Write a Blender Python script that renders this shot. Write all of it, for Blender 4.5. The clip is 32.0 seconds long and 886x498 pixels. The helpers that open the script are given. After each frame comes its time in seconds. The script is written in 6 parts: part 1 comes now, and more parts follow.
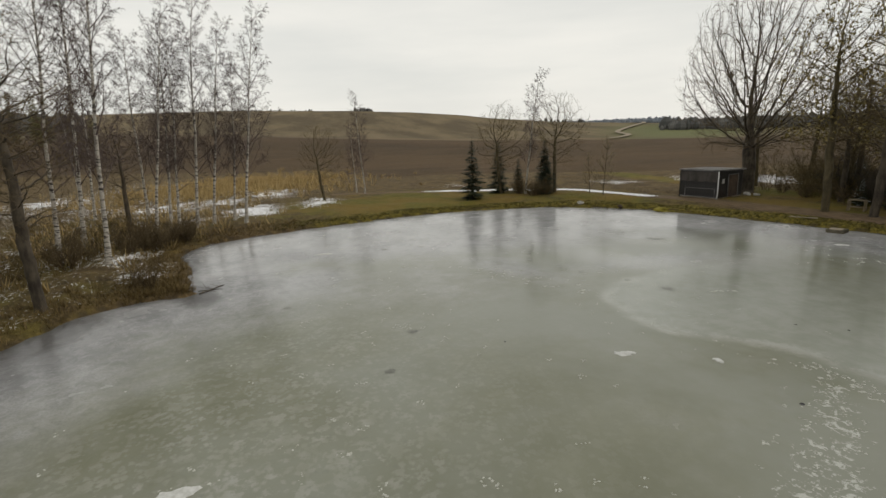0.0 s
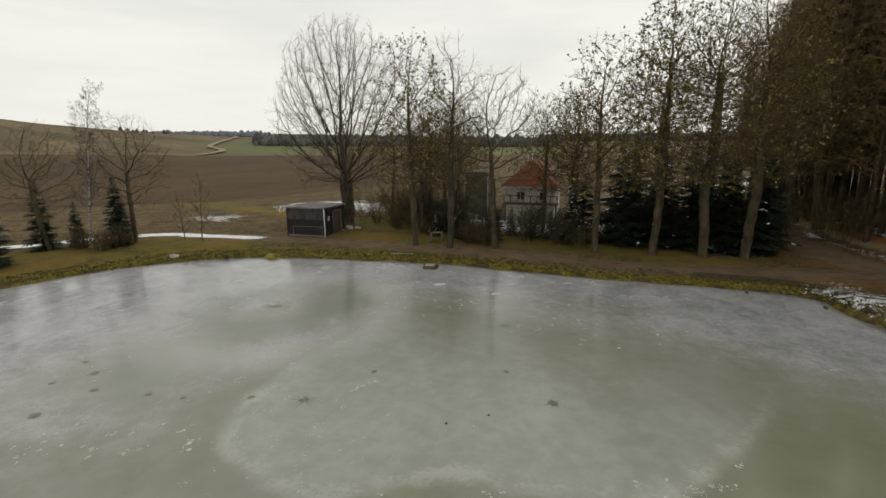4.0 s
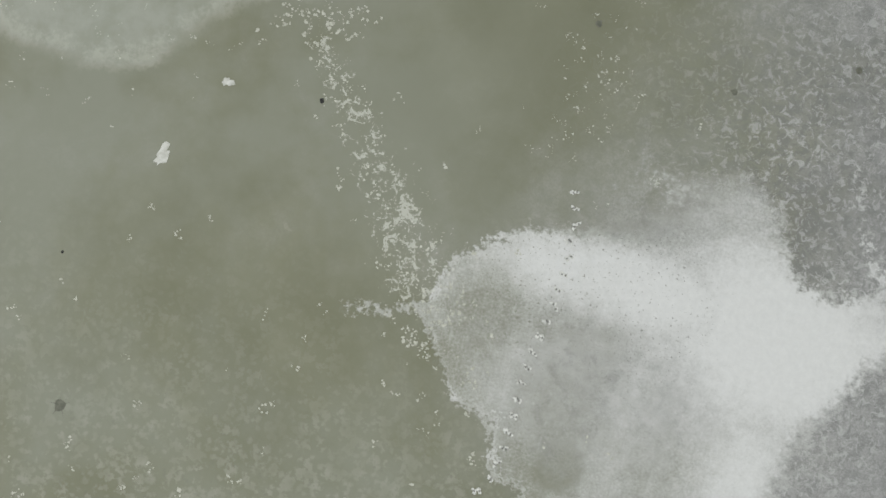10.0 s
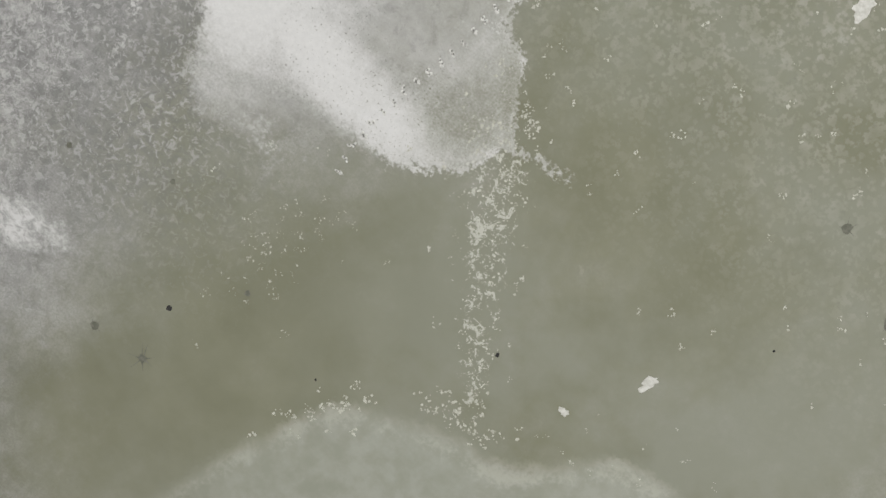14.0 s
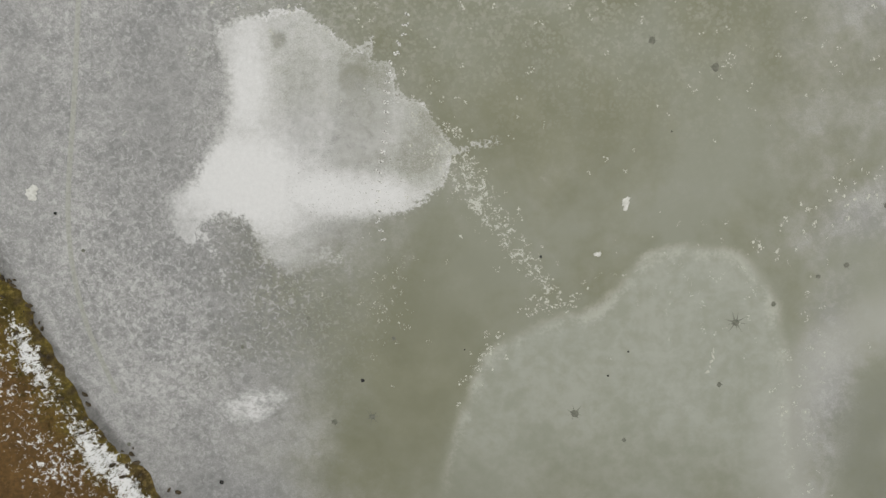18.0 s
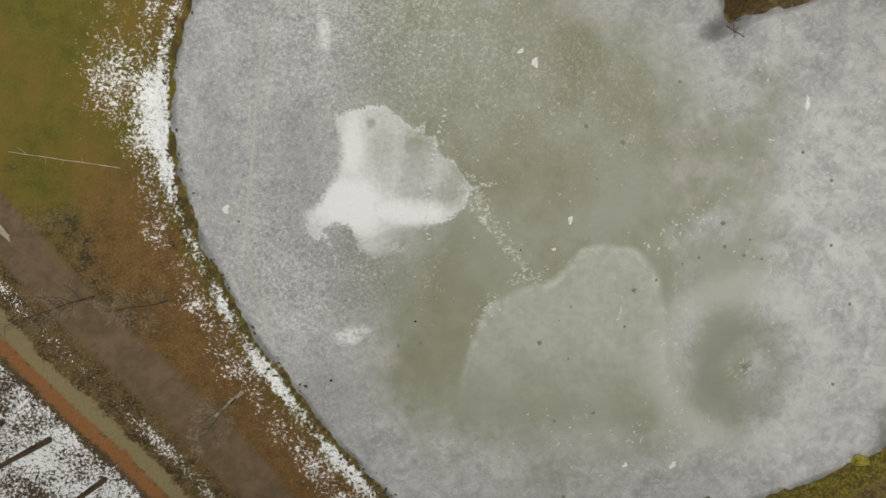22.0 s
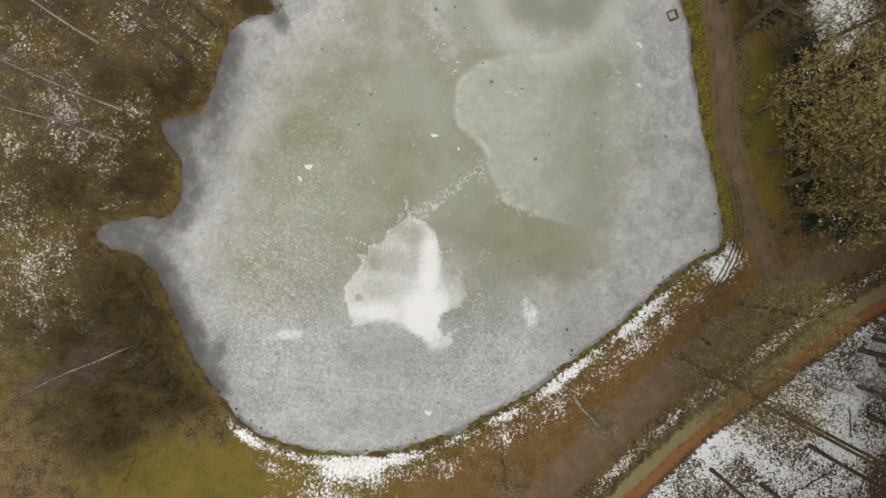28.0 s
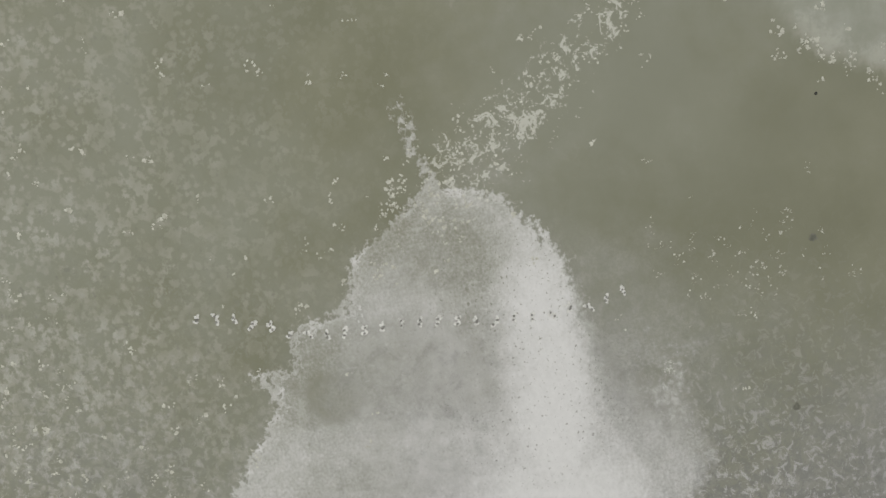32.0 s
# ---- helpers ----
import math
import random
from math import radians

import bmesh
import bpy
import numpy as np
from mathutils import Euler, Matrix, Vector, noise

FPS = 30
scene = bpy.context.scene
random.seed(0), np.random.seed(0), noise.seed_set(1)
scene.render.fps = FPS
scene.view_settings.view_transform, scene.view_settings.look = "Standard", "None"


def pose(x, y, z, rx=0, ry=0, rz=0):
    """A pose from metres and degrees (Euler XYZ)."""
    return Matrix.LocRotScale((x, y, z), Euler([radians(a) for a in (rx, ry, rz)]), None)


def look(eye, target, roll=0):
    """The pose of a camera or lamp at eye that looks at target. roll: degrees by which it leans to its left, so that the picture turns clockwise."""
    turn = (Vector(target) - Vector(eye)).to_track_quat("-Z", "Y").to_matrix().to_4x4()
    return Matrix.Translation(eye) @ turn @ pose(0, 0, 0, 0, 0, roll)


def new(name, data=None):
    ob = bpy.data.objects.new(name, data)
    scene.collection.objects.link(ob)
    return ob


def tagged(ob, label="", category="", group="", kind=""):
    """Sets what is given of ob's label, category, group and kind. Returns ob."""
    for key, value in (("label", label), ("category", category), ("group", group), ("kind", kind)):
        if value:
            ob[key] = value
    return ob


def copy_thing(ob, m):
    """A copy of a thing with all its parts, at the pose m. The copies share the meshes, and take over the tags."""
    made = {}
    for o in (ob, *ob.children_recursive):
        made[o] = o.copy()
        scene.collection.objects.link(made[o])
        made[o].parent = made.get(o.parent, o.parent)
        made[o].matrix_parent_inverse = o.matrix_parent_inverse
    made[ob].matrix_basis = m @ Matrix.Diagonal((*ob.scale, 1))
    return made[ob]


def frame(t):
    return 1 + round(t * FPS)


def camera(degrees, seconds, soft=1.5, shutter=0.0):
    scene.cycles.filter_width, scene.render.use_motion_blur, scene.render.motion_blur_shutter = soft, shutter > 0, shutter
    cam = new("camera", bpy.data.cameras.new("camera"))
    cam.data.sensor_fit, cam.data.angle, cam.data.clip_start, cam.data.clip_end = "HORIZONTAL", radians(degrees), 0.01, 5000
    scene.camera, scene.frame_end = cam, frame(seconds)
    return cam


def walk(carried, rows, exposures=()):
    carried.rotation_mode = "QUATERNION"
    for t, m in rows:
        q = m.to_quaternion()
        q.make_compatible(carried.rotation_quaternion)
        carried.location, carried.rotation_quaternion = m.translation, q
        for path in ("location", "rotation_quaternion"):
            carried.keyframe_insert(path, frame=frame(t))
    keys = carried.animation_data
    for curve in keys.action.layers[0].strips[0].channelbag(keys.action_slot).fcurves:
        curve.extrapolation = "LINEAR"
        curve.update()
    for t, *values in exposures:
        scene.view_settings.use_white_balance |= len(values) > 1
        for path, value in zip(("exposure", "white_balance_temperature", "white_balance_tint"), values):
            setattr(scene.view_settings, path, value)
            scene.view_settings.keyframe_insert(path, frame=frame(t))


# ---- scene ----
cam = camera(84.43, 32.0)

# seconds, place in metres, tilt up from straight down, lean, heading
PATH = [
    (0.0, -5.06, 6.37, 7.00, 77.23, 2.11, 259.14),
    (0.5, -4.16, 6.31, 7.24, 76.73, 1.12, 251.90),
    (1.0, -3.30, 5.98, 7.49, 77.32, 1.63, 249.60),
    (1.5, -2.42, 5.62, 7.76, 77.25, 1.40, 247.15),
    (2.0, -1.51, 4.83, 8.05, 77.32, 1.81, 240.64),
    (2.5, -0.85, 4.51, 8.28, 77.36, 1.54, 236.37),
    (3.0, -0.22, 3.94, 8.50, 77.39, 1.13, 229.44),
    (3.5, 0.34, 3.40, 8.74, 77.49, 0.77, 222.31),
    (4.0, 0.66, 2.76, 8.95, 77.62, 0.43, 214.98),
    (4.5, 0.74, 2.23, 9.24, 77.74, 0.35, 209.81),
    (6.5, 0.28, 0.81, 10.58, 77.73, -0.34, 201.12),
    (7.0, 0.14, 0.55, 11.11, 77.36, -0.43, 200.06),
    (7.5, -0.51, -0.19, 12.42, 74.91, 0.03, 201.38),
    (7.6, -0.60, -0.31, 12.51, 70.16, -0.04, 201.56),
    (8.0, -0.72, -0.58, 12.65, 51.45, 0.85, 201.04),
    (8.2, -0.67, -0.66, 12.74, 42.42, 0.65, 201.61),
    (8.5, -0.62, -0.72, 12.84, 28.51, 0.95, 200.24),
    (9.0, -0.84, -0.60, 12.92, 12.26, 1.66, 199.66),
    (9.5, -0.52, -0.79, 13.37, 5.03, 0.39, 200.73),
    (10.0, -0.27, -1.40, 13.51, 1.02, 0.87, 196.36),
    (10.5, -0.15, -1.87, 13.84, -0.92, 1.17, 187.78),
    (11.0, -0.05, -2.38, 14.00, -2.14, 1.30, 170.20),
    (11.5, 0.09, -2.82, 14.16, -3.07, 0.79, 144.11),
    (12.0, 0.17, -3.03, 14.36, -3.13, 0.31, 118.58),
    (12.5, 0.23, -3.07, 14.55, -3.04, 0.07, 98.37),
    (13.0, 0.33, -3.01, 14.70, -2.81, 0.17, 76.18),
    (13.5, 0.80, -2.92, 14.88, -1.57, 0.97, 58.69),
    (14.0, 0.82, -2.87, 15.02, -1.85, 1.47, 45.31),
    (14.5, 0.59, -2.66, 15.05, -3.30, 1.47, 27.47),
    (15.0, 0.46, -2.65, 15.12, -3.75, 1.08, 9.14),
    (15.5, 0.07, -3.18, 15.50, -2.22, 0.31, -0.34),
    (17.5, -0.19, -3.08, 21.23, -3.20, 0.08, 1.84),
    (18.0, -0.31, -3.07, 23.03, -3.37, -0.06, 2.38),
    (18.5, -0.54, -3.01, 25.18, -3.46, -0.12, 2.13),
    (19.0, -0.67, -2.78, 27.30, -3.76, -0.08, 2.61),
    (19.5, -0.83, -2.91, 29.48, -3.30, -0.03, 1.92),
    (20.0, -1.13, -2.99, 31.49, -3.18, -0.04, 2.40),
    (20.5, -1.46, -2.86, 33.51, -3.18, -0.15, 3.11),
    (21.0, -1.52, -2.66, 35.50, -3.31, 0.08, 3.45),
    (21.5, -1.73, -2.48, 37.53, -3.48, 0.06, 3.33),
    (22.0, -1.94, -2.52, 39.58, -3.35, 0.11, 3.16),
    (22.5, -2.23, -2.51, 41.47, -3.39, 0.03, 3.64),
    (23.0, -2.42, -2.60, 43.27, -3.28, 0.08, 3.51),
    (23.5, -2.62, -2.67, 44.57, -3.23, 0.03, 3.57),
    (24.0, -2.78, -2.72, 45.63, -3.16, 0.01, 3.10),
    (24.5, -2.88, -2.54, 46.38, -3.51, 0.01, 3.52),
    (25.0, -2.82, -2.61, 47.03, -3.49, 0.08, 3.44),
    (25.5, -2.52, -2.68, 47.61, -3.41, 0.25, -1.49),
    (26.0, -1.93, -2.68, 48.02, -3.33, 0.43, -25.79),
    (26.5, -1.56, -2.78, 48.64, -3.32, 0.42, -45.48),
    (28.5, -1.14, -2.51, 48.84, -1.82, -0.79, -94.92),
    (29.0, -1.06, -1.04, 41.56, -4.15, 0.99, -97.67),
    (29.5, -1.48, -0.37, 36.42, -4.21, 0.57, -94.93),
    (30.0, -1.52, -0.36, 31.84, -4.40, 0.42, -97.82),
    (30.5, -1.26, -0.35, 27.19, -4.42, 0.70, -95.09),
    (31.0, -1.11, -0.32, 21.98, -4.14, 0.98, -99.78),
    (31.5, -0.71, -0.38, 16.40, -4.69, 1.61, -98.82),
    (32.0, -0.83, -0.01, 11.82, -3.05, 0.12, -97.92),
]
EXPOSURES = [(0.0, 0.08, 6720, 10), (2.0, 0.06, 6720, 10), (4.0, 0.17, 6720, 10), (6.5, 0.44, 6720, 10), (7.4, 0.47, 6750, 10), (8.0, 0.63, 6360, 8), (8.6, 0.51, 6420, 8), (10.0, 0.48, 6480, 7), (10.8, 0.50, 6640, 10), (11.5, 0.50, 6640, 10), (13.0, 0.56, 6680, 11), 
             (17.5, 0.54, 6700, 10), (22.0, 0.62, 6850, 10), (25.0, 0.74, 6880, 11), (26.5, 0.82, 6830, 12), (28.5, 0.88, 6720, 12), (29.0, 0.88, 6400, 10), (29.5, 0.74, 6290, 8.5), (30.0, 0.68, 6400, 9), (31.0, 0.48, 6630, 9), (32.0, 0.36, 6730, 10)]
walk(cam, [(r[0], pose(*r[1:])) for r in PATH], EXPOSURES)

# ---------------------------------------------------------------- light: an overcast winter day
SUN_HEIGHT, SUN_TURN = radians(24), radians(200)
world = bpy.data.worlds.new("overcast_sky")
scene.world = world
world.use_nodes = True
wt = world.node_tree
wt.nodes.clear()
w_out = wt.nodes.new("ShaderNodeOutputWorld")
w_mix = wt.nodes.new("ShaderNodeMixShader")
w_mix.inputs[0].default_value = 0.93
w_sky = wt.nodes.new("ShaderNodeTexSky")
w_sky.sky_type, w_sky.sun_disc = "NISHITA", False
w_sky.sun_elevation, w_sky.sun_rotation = SUN_HEIGHT, SUN_TURN
w_sky.dust_density = 4.0
w_b1 = wt.nodes.new("ShaderNodeBackground")
w_b1.inputs[1].default_value = 0.12
w_b2 = wt.nodes.new("ShaderNodeBackground")
w_b2.inputs[1].default_value = 0.92
w_tc = wt.nodes.new("ShaderNodeTexCoord")
w_map = wt.nodes.new("ShaderNodeMapping")
w_map.inputs["Scale"].default_value = (1.2, 1.2, 7.0)
w_noise = wt.nodes.new("ShaderNodeTexNoise")
w_noise.inputs["Scale"].default_value = 1.6
w_noise.inputs["Detail"].default_value = 5.0
w_ramp = wt.nodes.new("ShaderNodeValToRGB")
w_ramp.color_ramp.elements[0].position, w_ramp.color_ramp.elements[0].color = 0.30, (0.76, 0.78, 0.76, 1)
w_ramp.color_ramp.elements[1].position, w_ramp.color_ramp.elements[1].color = 0.72, (0.95, 0.945, 0.90, 1)
wt.links.new(w_tc.outputs["Generated"], w_map.inputs["Vector"])
wt.links.new(w_map.outputs["Vector"], w_noise.inputs["Vector"])
wt.links.new(w_noise.outputs["Fac"], w_ramp.inputs["Fac"])
wt.links.new(w_ramp.outputs["Color"], w_b2.inputs["Color"])
wt.links.new(w_sky.outputs["Color"], w_b1.inputs["Color"])
wt.links.new(w_b1.outputs[0], w_mix.inputs[1])
wt.links.new(w_b2.outputs[0], w_mix.inputs[2])
wt.links.new(w_mix.outputs[0], w_out.inputs["Surface"])

sun = new("sun", bpy.data.lights.new("sun", "SUN"))
sun.data.energy, sun.data.angle, sun.data.color = 0.6, radians(25), (1.0, 0.97, 0.92)
sun.matrix_world = look((0, 0, 60), Vector((0, 0, 60)) - Vector((math.sin(SUN_TURN) * math.cos(SUN_HEIGHT), math.cos(SUN_TURN) * math.cos(SUN_HEIGHT), math.sin(SUN_HEIGHT))))

# ---------------------------------------------------------------- materials
class Mat:
    """A node material, written as expressions of sockets."""

    def __init__(self, name):
        self.m = bpy.data.materials.new(name)
        self.m.use_nodes = True
        self.t = self.m.node_tree
        self.b = self.t.nodes["Principled BSDF"]
        self.geo = self.t.nodes.new("ShaderNodeNewGeometry")
        self.pos = self.geo.outputs["Position"]
        self.island = self.geo.outputs["Random Per Island"]

    def put(self, socket, value):
        if isinstance(value, bpy.types.NodeSocket):
            self.t.links.new(value, socket)
        elif isinstance(value, tuple) and len(value) == 3 and socket.type == "RGBA":
            socket.default_value = (*value, 1)
        else:
            socket.default_value = value

    def local(self):
        return self.t.nodes.new("ShaderNodeTexCoord").outputs["Object"]

    def rnd(self):
        return self.t.nodes.new("ShaderNodeObjectInfo").outputs["Random"]

    def attr(self, name):
        n = self.t.nodes.new("ShaderNodeAttribute")
        n.attribute_name = name
        return n.outputs["Fac"]

    def noise(self, scale, detail=3.0, rough=0.55, at=None, stretch=None, warp=0.0, colour=False):
        n = self.t.nodes.new("ShaderNodeTexNoise")
        v = at or self.pos
        if stretch:
            mp = self.t.nodes.new("ShaderNodeMapping")
            mp.inputs["Scale"].default_value = stretch
            self.put(mp.inputs["Vector"], v)
            v = mp.outputs["Vector"]
        self.put(n.inputs["Vector"], v)
        n.inputs["Scale"].default_value, n.inputs["Detail"].default_value = scale, detail
        n.inputs["Roughness"].default_value, n.inputs["Distortion"].default_value = rough, warp
        return n.outputs["Color" if colour else "Fac"]

    def cells(self, scale, feature="F1", at=None, out="Distance"):
        n = self.t.nodes.new("ShaderNodeTexVoronoi")
        n.feature = feature
        n.inputs["Scale"].default_value = scale
        self.put(n.inputs["Vector"], at or self.pos)
        return n.outputs[out]

    def f(self, op, a, b=0.0, c=0.0):
        n = self.t.nodes.new("ShaderNodeMath")
        n.operation = op
        for s, v in zip(n.inputs, (a, b, c)):
            self.put(s, v)
        return n.outputs[0]

    def step(self, v, lo, hi, a=0.0, b=1.0):
        n = self.t.nodes.new("ShaderNodeMapRange")
        n.interpolation_type = "SMOOTHSTEP"
        for s, x in zip(("Value", "From Min", "From Max", "To Min", "To Max"), (v, lo, hi, a, b)):
            self.put(n.inputs[s], x)
        return n.outputs["Result"]

    def mix(self, fac, a, b, how="MIX"):
        n = self.t.nodes.new("ShaderNodeMix")
        n.data_type, n.blend_type = "RGBA", how
        self.put(n.inputs[0], fac)
        self.put(n.inputs[6], a)
        self.put(n.inputs[7], b)
        return n.outputs[2]

    def bump(self, height, strength=0.3, distance=0.05):
        n = self.t.nodes.new("ShaderNodeBump")
        n.inputs["Strength"].default_value, n.inputs["Distance"].default_value = strength, distance
        self.put(n.inputs["Height"], height)
        self.put(self.b.inputs["Normal"], n.outputs["Normal"])

    def near(self, x, y, radius, sx=1.0, sy=1.0):
        """Distance in the plan from (x, y), in units of radius."""
        s = self.t.nodes.new("ShaderNodeSeparateXYZ")
        self.put(s.inputs[0], self.pos)
        dx = self.f("MULTIPLY", self.f("SUBTRACT", s.outputs[0], x), 1 / (radius * sx))
        dy = self.f("MULTIPLY", self.f("SUBTRACT", s.outputs[1], y), 1 / (radius * sy))
        return self.f("SQRT", self.f("ADD", self.f("MULTIPLY", dx, dx), self.f("MULTIPLY", dy, dy)))

    def out(self, colour, rough=0.8, metal=0.0, spec=0.5, ior=None):
        self.put(self.b.inputs["Base Color"], colour)
        self.put(self.b.inputs["Roughness"], rough)
        self.put(self.b.inputs["Metallic"], metal)
        self.put(self.b.inputs["Specular IOR Level"], spec)
        if ior:
            self.b.inputs["IOR"].default_value = ior
        return self.m


def grainy(name, dark, light, scale=6.0, rough=0.85, bump=0.3, stretch=None, spec=0.3, metal=0.0):
    """A surface of two tones with grain at two scales."""
    m = Mat(name)
    p = m.local()
    big = m.noise(scale * 0.23, 3, 0.6, p)
    fine = m.noise(scale, 5, 0.65, p, stretch)
    c = m.mix(m.step(m.f("ADD", m.f("MULTIPLY", big, 0.5), m.f("MULTIPLY", fine, 0.5)), 0.35, 0.65), dark, light)
    if bump:
        m.bump(fine, bump, 0.03)
    return m.out(c, rough, metal, spec)


def leafy(name, dark, light, rough=0.7):
    """Needles, leaves and blades: each piece has its own tone."""
    m = Mat(name)
    c = m.mix(m.island, dark, light)
    c = m.mix(m.f("MULTIPLY", m.rnd(), 0.35), c, tuple(0.6 * a for a in dark))
    return m.out(c, rough, 0.0, 0.25)


BARK = grainy("bark_brown", (0.030, 0.024, 0.018), (0.105, 0.086, 0.062), 5.0, 0.9, 0.6, (1, 1, 0.25))
BARK_GREY = grainy("bark_grey_green", (0.042, 0.034, 0.018), (0.125, 0.100, 0.056), 5.0, 0.9, 0.6, (1, 1, 0.25))
BARK_PINE = grainy("bark_conifer", (0.034, 0.024, 0.015), (0.125, 0.086, 0.050), 4.0, 0.9, 0.6, (1, 1, 0.2))
TWIG = grainy("twig_brown", (0.066, 0.048, 0.024), (0.155, 0.114, 0.060), 3.0, 0.9, 0.0)
TWIG_BIRCH = grainy("twig_birch", (0.055, 0.040, 0.036), (0.125, 0.096, 0.086), 3.0, 0.9, 0.0)
TWIG_OLIVE = grainy("twig_olive", (0.060, 0.046, 0.019), (0.150, 0.114, 0.048), 3.0, 0.9, 0.0)
TWIG_DRY = grainy("twig_dry", (0.120, 0.098, 0.060), (0.270, 0.225, 0.145), 3.0, 0.9, 0.0)
NEEDLE = leafy("spruce_needles", (0.010, 0.015, 0.008), (0.036, 0.047, 0.021))
NEEDLE_TALL = leafy("forest_needles", (0.062, 0.060, 0.024), (0.205, 0.178, 0.068))
TWIG_LARCH = grainy("twig_larch", (0.112, 0.078, 0.036), (0.230, 0.164, 0.078), 3.0, 0.9, 0.0)
LEAF = leafy("dry_leaves", (0.105, 0.082, 0.025), (0.255, 0.200, 0.065))
BLADE = leafy("bank_grass", (0.055, 0.047, 0.012), (0.160, 0.132, 0.032))
BLADE_DRY = leafy("dry_grass", (0.230, 0.160, 0.062), (0.520, 0.380, 0.170))
BLADE_BROWN = leafy("withered_herbs", (0.085, 0.059, 0.021), (0.245, 0.172, 0.068))


def birch_bark():
    m = Mat("bark_birch")
    p = m.local()
    bands = m.noise(3.0, 4, 0.7, p, (0.6, 0.6, 3.2))
    fine = m.noise(14.0, 4, 0.6, p)
    c = m.mix(fine, (0.30, 0.27, 0.23), (0.56, 0.53, 0.47))
    c = m.mix(m.step(bands, 0.50, 0.60), c, (0.035, 0.030, 0.027))
    m.bump(bands, 0.3, 0.03)
    return m.out(c, 0.75, 0.0, 0.3)


BARK_BIRCH = birch_bark()


def snow_material(name="snow"):
    m = Mat(name)
    n = m.noise(9.0, 5, 0.6)
    big = m.noise(0.8, 3, 0.5)
    c = m.mix(n, (0.74, 0.76, 0.80), (0.88, 0.89, 0.90))
    c = m.mix(m.step(big, 0.5, 0.8, 0.0, 0.3), c, (0.60, 0.60, 0.60))
    m.bump(n, 0.4, 0.04)
    return m.out(c, 0.75, 0.0, 0.3)


SNOW = snow_material()


def ground_material():
    m = Mat("ground")
    n1, n2, n3, n4 = m.noise(0.12, 4), m.noise(0.9, 4, 0.6), m.noise(5.0, 4, 0.65), m.noise(24.0, 3, 0.6)
    jag = m.f("ADD", m.f("MULTIPLY", m.f("SUBTRACT", n2, 0.5), 0.9), m.f("MULTIPLY", m.f("SUBTRACT", n3, 0.5), 0.5))

    n5 = m.noise(0.35, 5, 0.65)

    def zone(name, width=0.38):
        return m.step(m.f("ADD", m.attr(name), m.f("ADD", m.f("MULTIPLY", jag, 0.8), m.f("MULTIPLY", m.f("SUBTRACT", n5, 0.5), 1.1))), 0.5 - width, 0.5 + width)

    # rough brown ground with withered grass
    c = m.mix(m.step(n2, 0.3, 0.7), (0.046, 0.031, 0.014), (0.128, 0.088, 0.038))
    c = m.mix(m.step(n3, 0.48, 0.66, 0.0, 0.7), c, (0.235, 0.170, 0.085))
    c = m.mix(m.step(n4, 0.52, 0.70, 0.0, 0.5), c, (0.034, 0.024, 0.012))
    # lawn
    lawn = m.mix(m.step(m.f("ADD", m.f("MULTIPLY", n2, 0.5), m.f("MULTIPLY", n3, 0.5)), 0.3, 0.7), (0.076, 0.076, 0.011), (0.150, 0.124, 0.022))
    lawn = m.mix(m.step(n1, 0.40, 0.62, 0.0, 0.75), lawn, (0.178, 0.112, 0.025))
    lawn = m.mix(m.step(n4, 0.5, 0.8, 0.0, 0.35), lawn, (0.055, 0.060, 0.010))
    c = m.mix(zone("lawn"), c, lawn)
    # fallen leaves
    rust = m.mix(m.step(m.f("ADD", m.f("MULTIPLY", n3, 0.6), m.f("MULTIPLY", n2, 0.4)), 0.28, 0.72), (0.080, 0.047, 0.018), (0.205, 0.116, 0.040))
    rust = m.mix(m.step(n4, 0.52, 0.66, 0.0, 0.4), rust, (0.215, 0.122, 0.044))
    c = m.mix(m.f("MULTIPLY", zone("rust"), 0.9), c, rust)
    # moss along the bank
    moss = m.mix(m.step(n3, 0.35, 0.7), (0.070, 0.060, 0.010), (0.215, 0.168, 0.030))
    c = m.mix(zone("moss"), c, moss)
    # pale dry strip and rusty bracken strip beyond the road
    c = m.mix(zone("pale", 0.15), c, m.mix(n3, (0.155, 0.124, 0.058), (0.290, 0.236, 0.130)))
    c = m.mix(zone("bracken", 0.15), c, m.mix(n3, (0.150, 0.068, 0.024), (0.320, 0.150, 0.060)))
    # forest floor
    c = m.mix(zone("forest"), c, m.mix(n3, (0.045, 0.033, 0.022), (0.120, 0.085, 0.050)))
    # ploughed land and far fields
    furrow = m.noise(0.5, 3, 0.6, None, (1.0, 0.12, 1.0))
    plough = m.mix(m.step(m.f("ADD", m.f("MULTIPLY", furrow, 0.6), m.f("MULTIPLY", m.noise(0.012, 3), 0.5)), 0.35, 0.75), (0.042, 0.026, 0.012), (0.092, 0.058, 0.026))
    c = m.mix(m.step(m.attr("plough"), 0.3, 0.7), c, plough)
    meadow = m.mix(m.step(m.noise(0.01, 4, 0.6, None, (1.0, 3.0, 1.0)), 0.35, 0.65), (0.085, 0.064, 0.034), (0.160, 0.120, 0.066))
    meadow = m.mix(m.step(m.attr("green"), 0.2, 0.9), meadow, (0.118, 0.122, 0.050))
    c = m.mix(m.step(m.attr("meadow"), 0.3, 0.7), c, meadow)
    c = m.mix(m.step(m.f("ADD", m.attr("mud"), m.f("MULTIPLY", jag, 0.5)), 0.3, 0.8, 0.0, 0.75), c, m.mix(n3, (0.030, 0.022, 0.013), (0.075, 0.055, 0.032)))
    # gravel tracks
    edge = m.f("ADD", m.attr("road"), m.f("MULTIPLY", jag, 0.7))
